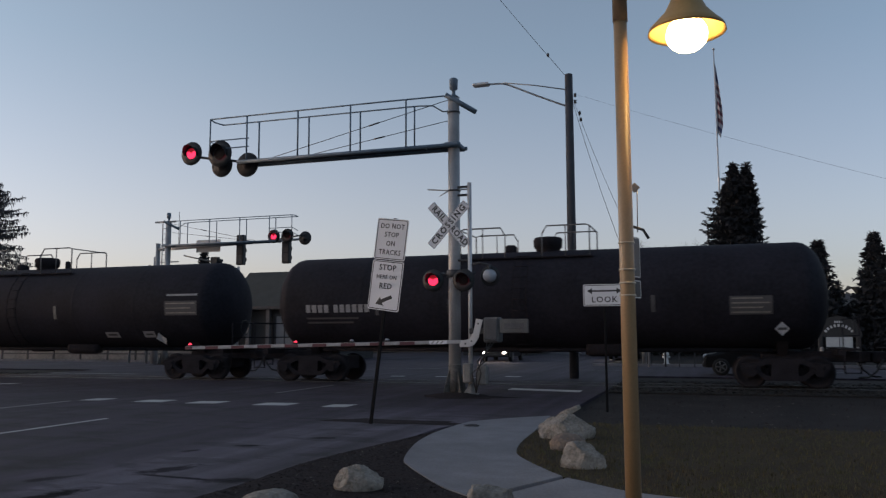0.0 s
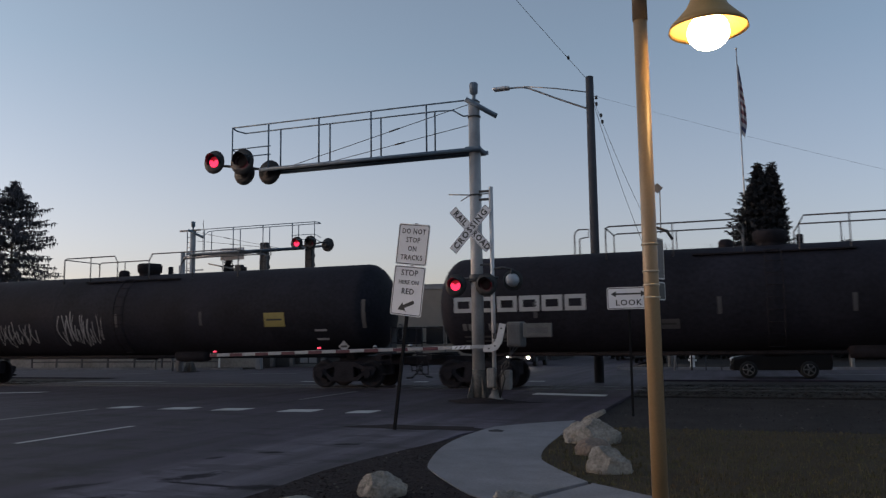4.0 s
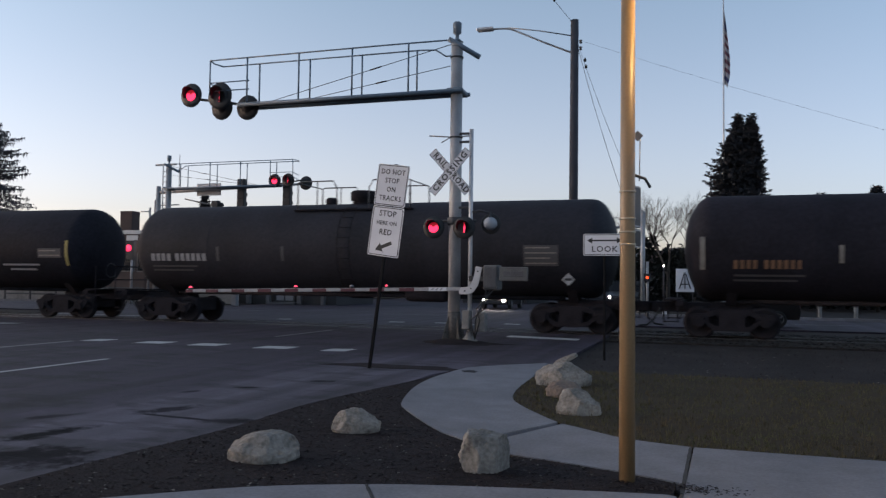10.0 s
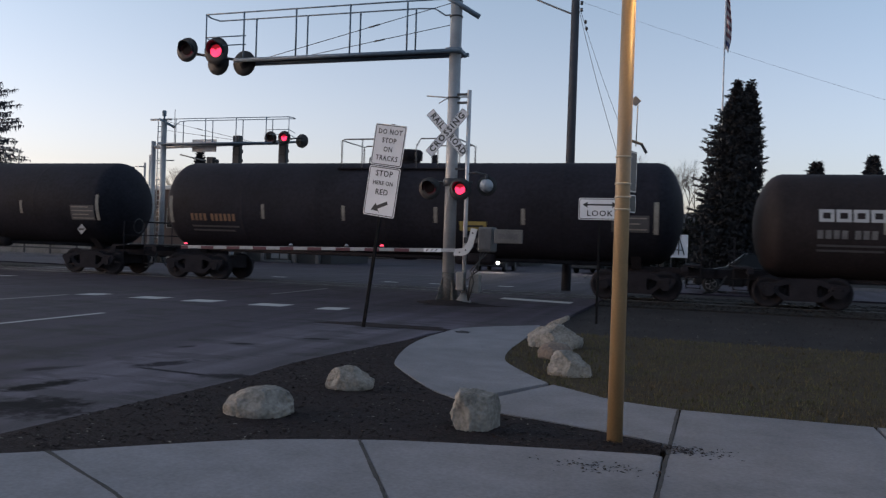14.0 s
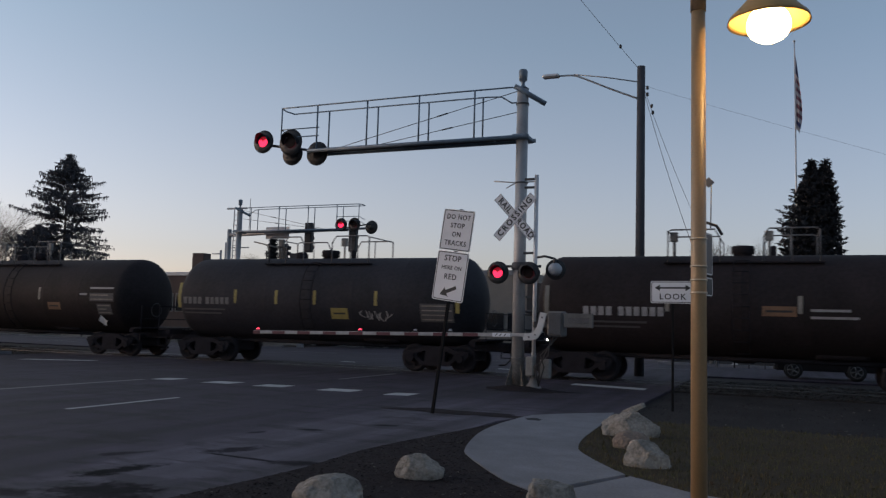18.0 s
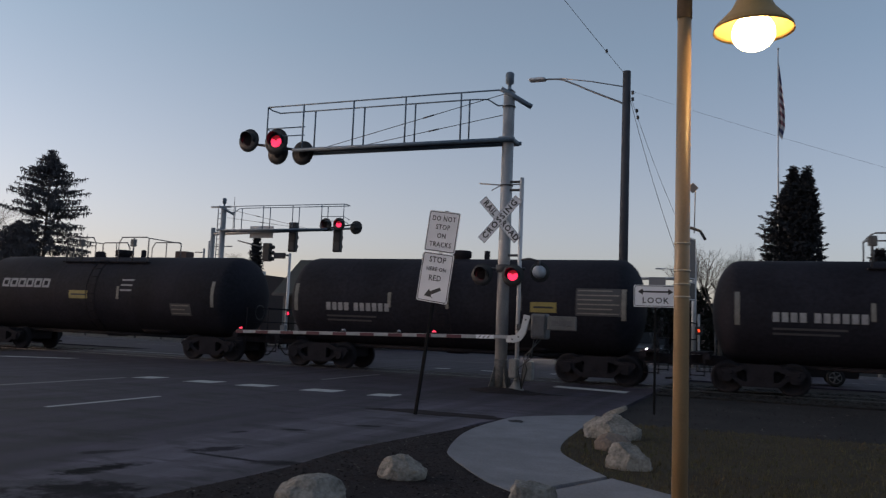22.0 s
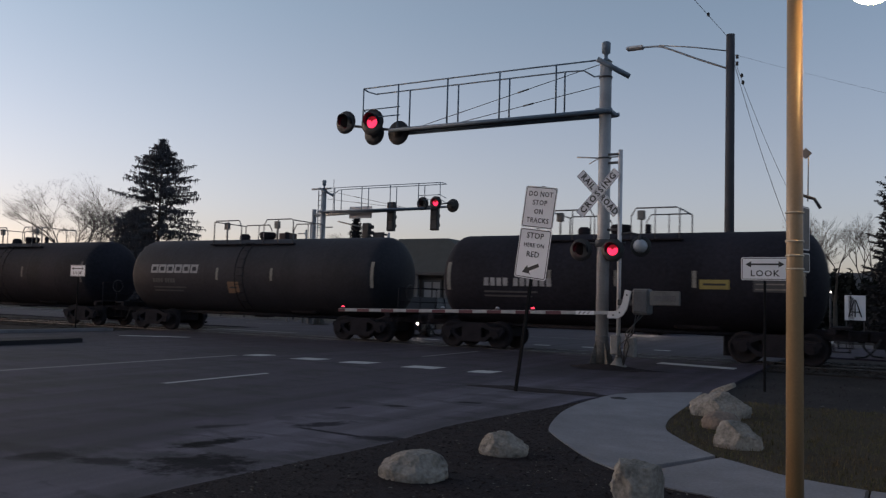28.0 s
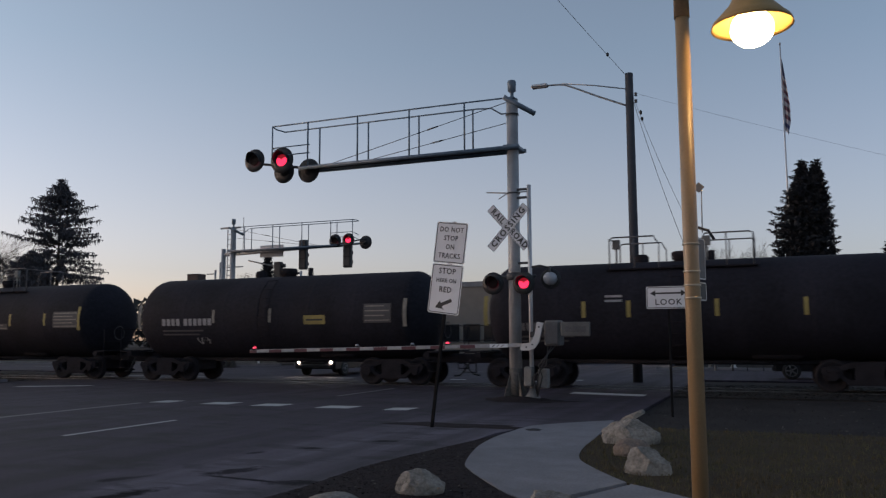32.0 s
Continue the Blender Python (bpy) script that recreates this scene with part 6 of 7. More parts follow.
car4, R4, Z4 = add_car(50.18, 73.12, "long", BLK, LBL + "with yellow strips and orange graffiti", hoop=-6.2, text=(-8.6, -0.6, 0.26, (4, 6), WHT), strips=(-9.9, -6.9, -3.5, -0.17, 2.84, 6.20), strip_mat=YEL, ends=(9.76,),
                       yellow=((4.44, 5.10, -0.62, -0.15, YEL),), panels=((8.4, 9.5, -0.45, -0.1),), lines=((6.6, 8.4, -0.72), (6.9, 8.2, -0.9)))
bubbles(car4, 1.25, 2.2, Z4 + 0.07 - 1.25, Z4 + 0.07 - 0.55, 3, M_PINK, M_PINK, 31, R4, Z4)
bubbles(car4, 3.0, 5.8, Z4 - 1.23, Z4 - 0.53, 6, M_GRAFFITI, DUL, 32, R4, Z4)
tags(car4, 3.15, 5.6, Z4 - 1.15, Z4 - 0.6, M_INK, 34, R4, Z4, 0.017)
tags(car4, 1.2, 2.2, Z4 - 1.15, Z4 - 0.5, M_INK, 35, R4, Z4, 0.017)
tags(car4, -5.6, -3.9, Z4 + 0.07 - 0.3, Z4 + 0.07 + 0.4, M_FAINT, 33, R4, Z4)
add_car(73.12, 92.8, "mid", GRY, LBL + "with white number bars and round housing", text=(-7.7, -0.55, 0.26, (4, 6), WHT), panels=((6.09, 7.18, -0.67, -0.03),), strips=(-2.33, -4.9), strip_mat=M_FAINT, ends=(-8.4,), dots=((7.47, -1.08),))
add_car(92.8, 112.77, "mid", BLK, LBL + "with orange number bars and pale strips", dome_x=-0.75, text=(-7.6, -0.72, 0.25, (4, 6), ORG), strips=(-4.8, -1.85, 1.85, 4.85), strip_mat=DUL, ends=(-8.45, 8.42), yellow=((2.86, 3.64, -0.77, -0.45, YEL),),
        panels=((7.19, 8.27, -0.75, -0.2),), dots=((7.6, -1.1),))
add_car(112.77, 133.06, "mid", BLK, LBL + "with orange number bars and yellow panel", text=(-7.65, -0.66, 0.25, (4, 6), ORG), strips=(-4.74, -1.7, 1.54, 4.4), strip_mat=DUL, ends=(-8.46, 8.4), yellow=((2.34, 3.22, -0.78, -0.48, YEL),),
        panels=((7.1, 8.2, -0.7, -0.2),))
add_car(133.06, 148.28, "small", BRN, "rusty brown short tank car with a white brand in blocks", brand=(-4.97, 0.02, 0.35, 1.1, WHT), text=(-5.0, -0.45, 0.24, (4, 3), DUL), strips=(-3.3, -1.57, 1.74), strip_mat=DUL,
        panels=((4.54, 5.79, -0.33, 0.0), (4.89, 5.65, -0.85, -0.43)), lines=((4.53, 5.79, 0.2), (4.0, 4.4, -0.05)), diamond=(5.04, -1.1), yellow=((2.2, 2.9, -0.7, -0.4, ORG),))
car9, R9, Z9 = add_car(148.28, 162.61, "small", GRY, SMALL + "with yellow strips", text=(-5.46, -0.35, 0.26, (4, 5), DUL), strips=(-3.09, -1.3, 0.31, 2.74), strip_mat=YEL, ends=(-5.66, 5.75), yellow=((0.97, 1.64, -0.78, -0.40, YEL),),
                       panels=((4.4, 5.6, -0.8, -0.2),))
tags(car9, 2.2, 3.2, Z9 + 0.05 - 0.8, Z9 + 0.05 - 0.45, DUL, 41, R9, Z9)
add_car(162.61, 177.18, "small", BRN, "weathered brown-black short tank car with orange panel", text=(-4.55, -0.45, 0.27, (4, 6), WHT), strips=(-2.05, 1.54), strip_mat=DUL, ends=(-5.7, 5.6), yellow=((0.55, 1.45, -0.38, -0.1, ORG),),
        lines=((1.8, 2.8, -0.2), (1.8, 3.0, -0.4)), panels=((4.19, 5.44, -0.3, 0.33), (4.21, 5.25, -0.81, -0.36)))
add_car(177.18, 192.57, "small", BLK, SMALL + "with a faded brand in blocks", brand=(-4.92, 0.08, 0.37, 1.06, DUL), strips=(1.28,), strip_mat=DUL, ends=(5.75,), yellow=((-1.2, -0.25, -0.32, 0.0, YEL),),
        panels=((3.81, 4.76, -0.85, -0.4),), lines=((1.4, 2.0, 0.45), (1.4, 1.96, 0.25), (1.4, 1.96, 0.05)))
add_car(192.57, 207.1, "small", BLK, SMALL + "with a yellow panel and pale strips", railed=False, text=(-4.38, -0.45, 0.27, (4, 6), WHT), strips=(-1.98, 0.12, 2.56), strip_mat=DUL, ends=(-5.6, 5.8), yellow=((2.91, 3.74, -0.32, 0.0, YEL),),
        panels=((4.34, 5.72, -0.38, 0.46),))
add_car(207.1, 221.77, "small", BLK, SMALL + "with pale strips and a faded panel", text=(-4.66, -0.38, 0.27, (4, 6), WHT), strips=(-2.14, 0.31, 2.66), strip_mat=DUL, ends=(-5.6, 5.7), yellow=((1.7, 2.5, -0.37, 0.0, M_FAINT),),
        panels=((4.38, 5.37, -0.41, 0.37),))
add_car(221.77, 237.3, "small", BLK, SMALL + "with a brand in pale blocks", brand=(-5.0, 0.05, 0.36, 1.1, DUL), text=(-5.0, -0.42, 0.2, (4, 5), M_FAINT), strips=(-3.2, -1.28, 1.6), strip_mat=M_FAINT, ends=(5.9,))
add_car(237.3, 252.97, "small", GRY, "weathered grey-black short tank car with a faded brand in blocks", brand=(-5.1, -0.03, 0.36, 1.15, DUL), text=(-4.96, -0.44, 0.18, (4, 4), M_FAINT), strips=(-1.28, 1.58), strip_mat=DUL, ends=(6.3,),
        yellow=((-0.72, -0.12, -0.82, -0.36, ORG),))
add_car(252.97, 267.39, "small", BLK, SMALL + "with an orange-yellow panel", text=(-4.22, -0.34, 0.27, (4, 6), WHT), strips=(-1.9, 0.3, 2.66), strip_mat=DUL, ends=(-5.56, 5.6), yellow=((2.81, 3.65, -0.34, -0.06, YEL),), panels=((4.3, 5.4, -0.4, 0.35),))
car17, R17, Z17 = add_car(267.39, 282.43, "small", BLK, SMALL + "with a row of yellow strips", strips=(-5.5, -3.25, -1.56, 0.23, 1.96, 3.93), strip_mat=YEL, ends=(5.8,), panels=((-3.1, -2.1, -0.49, -0.14), (0.35, 1.82, -0.45, -0.2), (4.41, 5.75, -0.4, 0.26)),
                          lines=((-1.87, -1.1, 0.3), (-1.87, -1.1, 0.15)))
tags(car17, 0.4, 0.9, Z17 + 0.05 - 1.0, Z17 + 0.05 - 0.6, DUL, 45, R17, Z17)
car18, R18, Z18 = add_car(282.43, 296.91, "small", BLK, SMALL + "with white bars and a yellow panel", railed=False, text=(-4.66, -0.38, 0.26, (4, 6), WHT), strips=(-2.26, 0.23), strip_mat=DUL, ends=(-5.77, 5.6), yellow=((1.66, 2.53, -0.39, -0.07, YEL),), panels=((4.05, 5.09, -0.36, 0.29),))
tags(car18, -3.1, -2.65, Z18 + 0.05 - 1.05, Z18 + 0.05 - 0.8, WHT, 46, R18, Z18)
add_car(296.91, 311.4, "small", BLK, SMALL + "with yellow strips along its side", text=(-5.08, -0.67, 0.24, (4, 6), DUL), strips=(-2.83, -1.47, 1.05, 3.4), strip_mat=YEL, ends=(-6.0,), lines=((-2.18, -1.66, 0.34), (-2.18, -1.66, 0.2)))
add_car(311.4, 326.0, "small", BLK, SMALL + "with plain sides", text=(-4.6, -0.4, 0.26, (4, 6), DUL))


# ---- road vehicles ----
def vehicle(name, m, paint_mat, label, tall=0.0, lights=True, long=4.5, wide=1.8, wheelbase=2.6, lamp_z=None, lamp_x=None, fog_z=None):
    """Facing -y: nose at y=0, tail at y=long."""
    c = empty(name, m)
    h = wide / 2
    prof = [(0.02, 0.30), (0.0, 0.55), (0.06, max(0.74 + tall * 0.3, (lamp_z or 0) + 0.1)), (1.0, 0.92 + tall * 0.5), (1.25, 0.96 + tall * 0.5), (long - 0.5, 1.0 + tall * 0.5), (long - 0.06, 0.95 + tall * 0.5), (long, 0.6), (long - 0.04, 0.32)]
    bm = bmesh.new()
    n = len(prof)
    rows = []
    for x, k in ((-h, 0.0), (-h * 0.97, 1.0), (h * 0.97, 1.0), (h, 0.0)):
        rows.append([bm.verts.new((x, y + (0.05 if abs(x) > h * 0.98 else 0), z - (0.06 if abs(x) > h * 0.98 and z > 0.7 else 0))) for y, z in prof])
    for a, b in zip(rows, rows[1:]):
        for k in range(n):
            bm.faces.new((a[k], a[(k + 1) % n], b[(k + 1) % n], b[k]))
    bm.faces.new(rows[0])
    bm.faces.new(rows[-1][::-1])
    bmesh.ops.bevel(bm, geom=list(bm.edges), offset=0.03, segments=2, affect="EDGES")
    part("body", bm, paint_mat, c)
    z0, z1 = 0.94 + tall * 0.5, 1.42 + tall
    bm = bmesh.new()
    lo = [(-h * 0.93, 1.15), (h * 0.93, 1.15), (h * 0.93, long - (0.15 if tall else 0.7)), (-h * 0.93, long - (0.15 if tall else 0.7))]
    hi = [(-h * 0.76, 1.85), (h * 0.76, 1.85), (h * 0.76, long - (0.45 if tall else 1.3)), (-h * 0.76, long - (0.45 if tall else 1.3))]
    a = [bm.verts.new((x, y, z0)) for x, y in lo]
    b = [bm.verts.new((x, y, z1)) for x, y in hi]
    for k in range(4):
        bm.faces.new((a[k], a[(k + 1) % 4], b[(k + 1) % 4], b[k]))
    bm.faces.new(b)
    bm.faces.new(a[::-1])
    bmesh.ops.bevel(bm, geom=list(bm.edges), offset=0.04, segments=2, affect="EDGES")
    part("greenhouse", bm, M_CARGLASS, c, "dark glazed cabin")
    part("roof", boxed(-h * 0.74, h * 0.74, 1.9, long - (0.5 if tall else 1.35), z1 - 0.02, z1 + 0.03, 0.02), paint_mat, c)
    for x in (-h * 0.86, h * 0.86):
        for y in (1.85, long * 0.5 + 0.2, long - (0.35 if tall else 1.2)):
            part("pillar", rodded((x * 1.05, y + (0 if y > 2 else -0.55), z0), (x * 0.9, y, z1), 0.035, n=6), paint_mat, c)
    front = (long - wheelbase) * 0.45
    for y in (front, front + wheelbase):
        for s in (-1, 1):
            w = part("wheel", lathe(bmesh.new(), [(0, -0.1), (0.2, -0.1), (0.22, -0.11), (0.31, -0.10), (0.33, -0.05), (0.33, 0.08), (0, 0.08)], 24, "x"), M_TYRE, c, "black tyre",
                     m=pose(s * (h - 0.08), y, 0.33, 0, 0, 0 if s < 0 else 180))
            bm = lathe(bmesh.new(), [(0, -0.125), (0.05, -0.125), (0.06, -0.105), (0.0, -0.1)], 16, "x")
            for k in range(5):
                q = 2 * math.pi * k / 5
                rod(bm, (-0.112, 0.03 * math.cos(q), 0.03 * math.sin(q)), (-0.112, 0.20 * math.cos(q), 0.20 * math.sin(q)), 0.028, n=6)
            lathe(bm, [(0.19, -0.105), (0.21, -0.118), (0.225, -0.105)], 24, "x")
            part("rim", bm, M_RIM, w, "bright alloy rim")
    for s in (-1, 1):
        part("headlamp", lathe(bmesh.new(), [(0, -0.05), (0.05, -0.045), (0.07, 0.0), (0.09, 0.08)], 16, "y", (s * (lamp_x or h * 0.80), 0.02, lamp_z or 0.68 + tall * 0.25)), M_HEAD if lights else M_LENSCLEAR, c, "lit headlamp" if lights else "headlamp")
        if fog_z:
            part("fog_lamp", lathe(bmesh.new(), [(0, -0.05), (0.055, -0.045), (0.085, 0.0), (0.09, 0.08)], 16, "y", (s * (lamp_x or h * 0.80), -0.02, fog_z)), M_HEAD, c, "lit fog lamp")
        part("tail_lamp", boxed(s * h * 0.8 - 0.1, s * h * 0.8 + 0.1, long - 0.04, long + 0.02, 0.7, 0.9, 0.02), M_REDPAINT, c)
        part("mirror", boxed(s * (h + 0.08) - 0.09, s * (h + 0.08) + 0.09, 1.25, 1.35, 0.98 + tall * 0.5, 1.12 + tall * 0.5, 0.03), paint_mat, c)
    part("bumper", boxed(-h * 0.9, h * 0.9, -0.05, 0.08, 0.32, 0.5, 0.03), M_BLACK, c)
    part("grille", boxed(-h * 0.5, h * 0.5, -0.02, 0.05, 0.56, 0.72 + tall * 0.2, 0.02), M_DARKSTEEL, c)
    tagged(c, label, "car")
    return c


vehicle("waiting_car", pose(-11.92, 46.2, -0.02), M_CARBLACK, "dark car with lit headlamps waiting beyond the track", 0.42, wide=1.75, lamp_z=0.94, lamp_x=0.60, fog_z=0.55)
CREEPING = vehicle("waiting_car", pose(-4.95, 51.5, -0.02), M_CARBLACK, "dark pickup-like car with lit headlamps waiting beyond the track", 0.35, wide=1.9, long=5.0, wheelbase=3.0)
vehicle("parked_suv", pose(-0.10, 33.5, 0, 0, 0, -91), M_CARBLACK, "black sport utility car standing in the cross street", 0.12, lights=False, long=3.5, wide=1.7, wheelbase=2.1)
vehicle("waiting_car", pose(-7.1, 58.5, -0.02), M_CARBLACK, "dark car queueing behind another", 0.1, lights=False)
ARRIVING = vehicle("arriving_car", pose(-18.42, 90, 0), M_CARBLACK, "dark car with lit headlamps that pulls up at the crossing", 0.3, wide=2.0, lamp_z=0.60)


# ---- trees ----
def conifer(x, y, height, profile, seed, label, tops=((0.0, 0.0, 1.0),), tier=0.26, limbs=9, reach=0.28, tuft=0.3, fill=4, rise=0.25, droop=0.5, hang=0.0, core=0.6, bare=0.1, dense=1, needles=None, spray=1.0, tip=0.25):
    """profile: (share of the height, crown radius towards -x, towards +x); limbs in tiers, each with sprays of small needle tufts."""
    rng = random.Random(seed)
    t = empty("spruce_tree", pose(x, y, -0.06))
    verts, faces, trunk, woody = [], [], bmesh.new(), bmesh.new()

    def radius(u, side):
        for (u0, a0, b0), (u1, a1, b1) in zip(profile, profile[1:]):
            if u0 <= u <= u1:
                k = (u - u0) / (u1 - u0)
                a, b = a0 + (a1 - a0) * k, b0 + (b1 - b0) * k
                return a + (b - a) * (0.5 + 0.5 * side)
        return 0.1

    def blade(p, d, L, w):
        side = d.cross(Vector((rng.uniform(-1, 1), rng.uniform(-1, 1), rng.uniform(-1, 1)))).normalized() * w
        b = len(verts)
        verts.extend([tuple(p - side), tuple(p + side), tuple(p + d * L)])
        faces.append((b, b + 1, b + 2))

    for tx, ty, share in tops:
        top = height * share
        rod(trunk, (tx * 0.4, ty * 0.4, 0), (tx, ty, top), height * 0.014, 0.02, n=8)
        z = top
        while z > height * profile[0][0]:
            u = z / height
            for k in range(limbs):
                a = 2 * math.pi * (k + rng.random()) / limbs
                out = Vector((math.cos(a), math.sin(a), 0))
                r = radius(u, out.x) * (rng.uniform(0.62, 1.06) if u < 0.6 or rng.random() < 0.95 else 1.25) * min(1.0, (top - z) / (0.02 * height) + 0.25)
                if len(tops) > 1 and u > 0.78 and out.x * (tx - 0.5 * (tops[0][0] + tops[1][0])) < 0:
                    r = min(r, 0.26)
                if rng.random() < bare or r < 0.05:
                    continue
                lean = rise * (1.0 if u > 0.6 else 0.6)
                base = Vector((tx * (0.4 + 0.6 * z / top), ty, z + rng.uniform(-0.5, 0.5) * tier))
                n = max(2, int(r / reach))
                p = base
                for i in range(1, n + 1):
                    q = i / n
                    p = base + out * r * q + Vector((0, 0, r * (lean * q - droop * q * q + tip * q ** 4)))
                    if q < 0.2 and n > 3:
                        continue
                    for _ in range(fill):
                        d = (out * rng.uniform(-0.1, 1.0) + spray * Vector((rng.uniform(-1, 1), rng.uniform(-1, 1), rng.uniform(-0.7, 0.5)))).normalized()
                        off = Vector((rng.uniform(-1, 1), rng.uniform(-1, 1), rng.uniform(-0.4, 0.4))) * tuft * (1.0 - 0.6 * q)
                        blade(p + off, d, tuft * rng.uniform(0.6, 1.3), tuft * 0.17)
                    if hang and q > 0.3:
                        for _ in range(fill - 1):
                            d = Vector((rng.uniform(-0.35, 0.35), rng.uniform(-0.35, 0.35), -1)).normalized()
                            blade(p + Vector((rng.uniform(-1, 1), rng.uniform(-1, 1), 0)) * reach, d, hang * rng.uniform(0.3, 1.2), tuft * 0.20)
                rod(woody, base, p, 0.012 * height / 8, 0.006, n=3, caps=False)
            z -= tier * rng.uniform(0.75, 1.25) * (0.6 if u > 0.8 else 1.0)
        for k in range(int(1600 * core * dense)):  # dense dark inside of the crown
            u = rng.uniform(profile[0][0], 0.97 * share)
            a = rng.uniform(0, 6.28)
            r = radius(u, math.cos(a)) * core * math.sqrt(rng.random()) * min(1.0, (share - u) / 0.06)
            d = Vector((rng.uniform(-1, 1), rng.uniform(-1, 1), rng.uniform(-1, 0.6))).normalized()
            blade(Vector((tx * (0.4 + 0.6 * u / share) + r * math.cos(a), ty + r * math.sin(a), u * height)), d, tuft * 1.6, tuft * 0.55)
    part("trunk", trunk, M_BARK, t)
    part("branch_frame", woody, M_BARK, t)["kind"] = "stuff"
    me = bpy.data.meshes.new("crown")
    me.from_pydata(verts, [], faces)
    me.materials.append(needles or M_NEEDLE)
    part("crown", me, None, t)
    return tagged(t, label, "spruce tree")


SLIM = ((0.08, 0.24, 0.24), (0.35, 0.21, 0.21), (0.7, 0.11, 0.11), (1.0, 0.01, 0.01))


def slim(height):
    return [(u, a * height, b * height) for u, a, b in SLIM]


conifer(1.5, 50.0, 11.9, ((0.05, 2.9, 1.9), (0.42, 2.35, 1.5), (0.66, 1.9, 1.2), (0.80, 1.1, 0.85), (0.90, 0.46, 0.50), (1.0, 0.05, 0.05)), 5, "dark double-topped spruce tree beyond the track",
        tops=((0.40, 0.0, 1.0), (1.12, 0.15, 0.992)), tier=0.36, limbs=10, reach=0.09, tuft=0.17, fill=10, rise=0.55, droop=0.75, core=0.80, bare=0.02, dense=6, spray=0.6, tip=0.45)
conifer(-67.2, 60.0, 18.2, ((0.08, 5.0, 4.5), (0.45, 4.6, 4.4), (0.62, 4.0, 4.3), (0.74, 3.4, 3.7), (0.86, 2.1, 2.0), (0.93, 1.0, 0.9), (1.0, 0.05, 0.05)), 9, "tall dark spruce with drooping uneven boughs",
        tier=0.56, limbs=11, reach=0.24, tuft=0.30, fill=5, rise=0.62, droop=0.62, hang=0.50, core=0.42, bare=0.10, needles=M_HAZENEEDLE)
conifer(-73.2, 62.0, 11.2, ((0.05, 3.4, 3.0), (0.6, 3.0, 2.6), (0.85, 2.0, 1.8), (1.0, 0.2, 0.2)), 10, "smaller dark spruce beside the tall one", tier=0.42, limbs=10, reach=0.28, tuft=0.34, fill=5, hang=0.5, core=0.85, needles=M_HAZENEEDLE)
conifer(7.5, 60.0, 8.1, slim(9.5), 12, "dark spruce near the street", tier=0.3, core=0.8, fill=5)
conifer(11.0, 60.0, 8.5, slim(9.5), 13, "dark spruce near the street", tier=0.3, core=0.8, fill=5)
conifer(-52.2, 75.0, 11.0, slim(10), 15, "small dark spruce behind the signals", tier=0.4, core=0.5, tuft=0.36)


def bare_tree(x, y, height, seed, label, spread=0.55, stem=0.02, bushy=0.6):
    rng = random.Random(seed)
    t = empty("bare_tree", pose(x, y, -0.06))
    bm, tw = bmesh.new(), bmesh.new()

    def grow(p, d, L, r, depth):
        q = p + d * L
        rod(bm if depth < 2 else tw, p, q, r, r * 0.62, n=6 if depth < 2 else 3, caps=False)
        if depth >= 8 or L < height * 0.014:
            return
        for _ in range(rng.choice((2, 3)) if depth < 2 else 2 + (rng.random() < bushy)):
            nd = (d + Vector((rng.uniform(-1, 1), rng.uniform(-1, 1), rng.uniform(-0.25, 0.55))) * spread).normalized()
            grow(q, nd, L * rng.uniform(0.60, 0.86), r * 0.585, depth + 1)
    grow(Vector((0, 0, 0)), Vector((0, 0, 1)), height * 0.24, height * stem, 0)
    part("trunk", bm, M_BARK, t)
    part("twig_crown", tw, M_TWIG, t)
    return tagged(t, label, "bare tree", "bare winter trees")


BARE = [bare_tree(-2.6, 62.0, 9.5, 3, "leafless tree behind the cross street"), bare_tree(-100, 76.0, 19.0, 4, "broad leafless tree far across the road", 0.8, 0.015, 0.9),
        bare_tree(-42, 92.0, 9.5, 6, "leafless tree far beyond the signals")]
for b, x, y, turn in ((0, -0.8, 66, 80), (0, -5.2, 70, 150), (2, -55.5, 75, 200), (2, -49, 84, 20), (1, -93, 78, 60), (1, -108, 80, 130), (1, -116, 84, 260), (2, -36.5, 95, 90), (2, -48, 100, 150),
                      (2, -30, 104, 210), (1, -128, 96, 300), (2, -24, 100, 30)):
    copy_thing(BARE[b], pose(x, y, -0.06, 0, 0, turn))

# far woods as one rough mass of small clumps
rng = random.Random(77)
verts, faces = [], []
for k in range(30000):
    a = rng.uniform(-1.35, 1.05)
    d = rng.uniform(150, 210)
    x, y = d * math.sin(a), d * math.cos(a)
    top = 8.3 + 1.8 * math.sin(a * 9) + 1.4 * math.sin(a * 23 + 1) + 1.0 * math.sin(a * 57)
    z = top * rng.random() ** 0.8
    s = rng.uniform(0.5, 1.5)
    b = len(verts)
    verts += [(x + rng.uniform(-s, s), y + rng.uniform(-s, s), z + rng.uniform(-s, s)) for _ in range(3)]
    faces.append((b, b + 1, b + 2))
me = bpy.data.meshes.new("far_woods")
me.from_pydata(verts, [], faces)
me.materials.append(M_FARWOOD)
tagged(part("far_woods", me, None), "distant dark line of woods", kind="stuff")


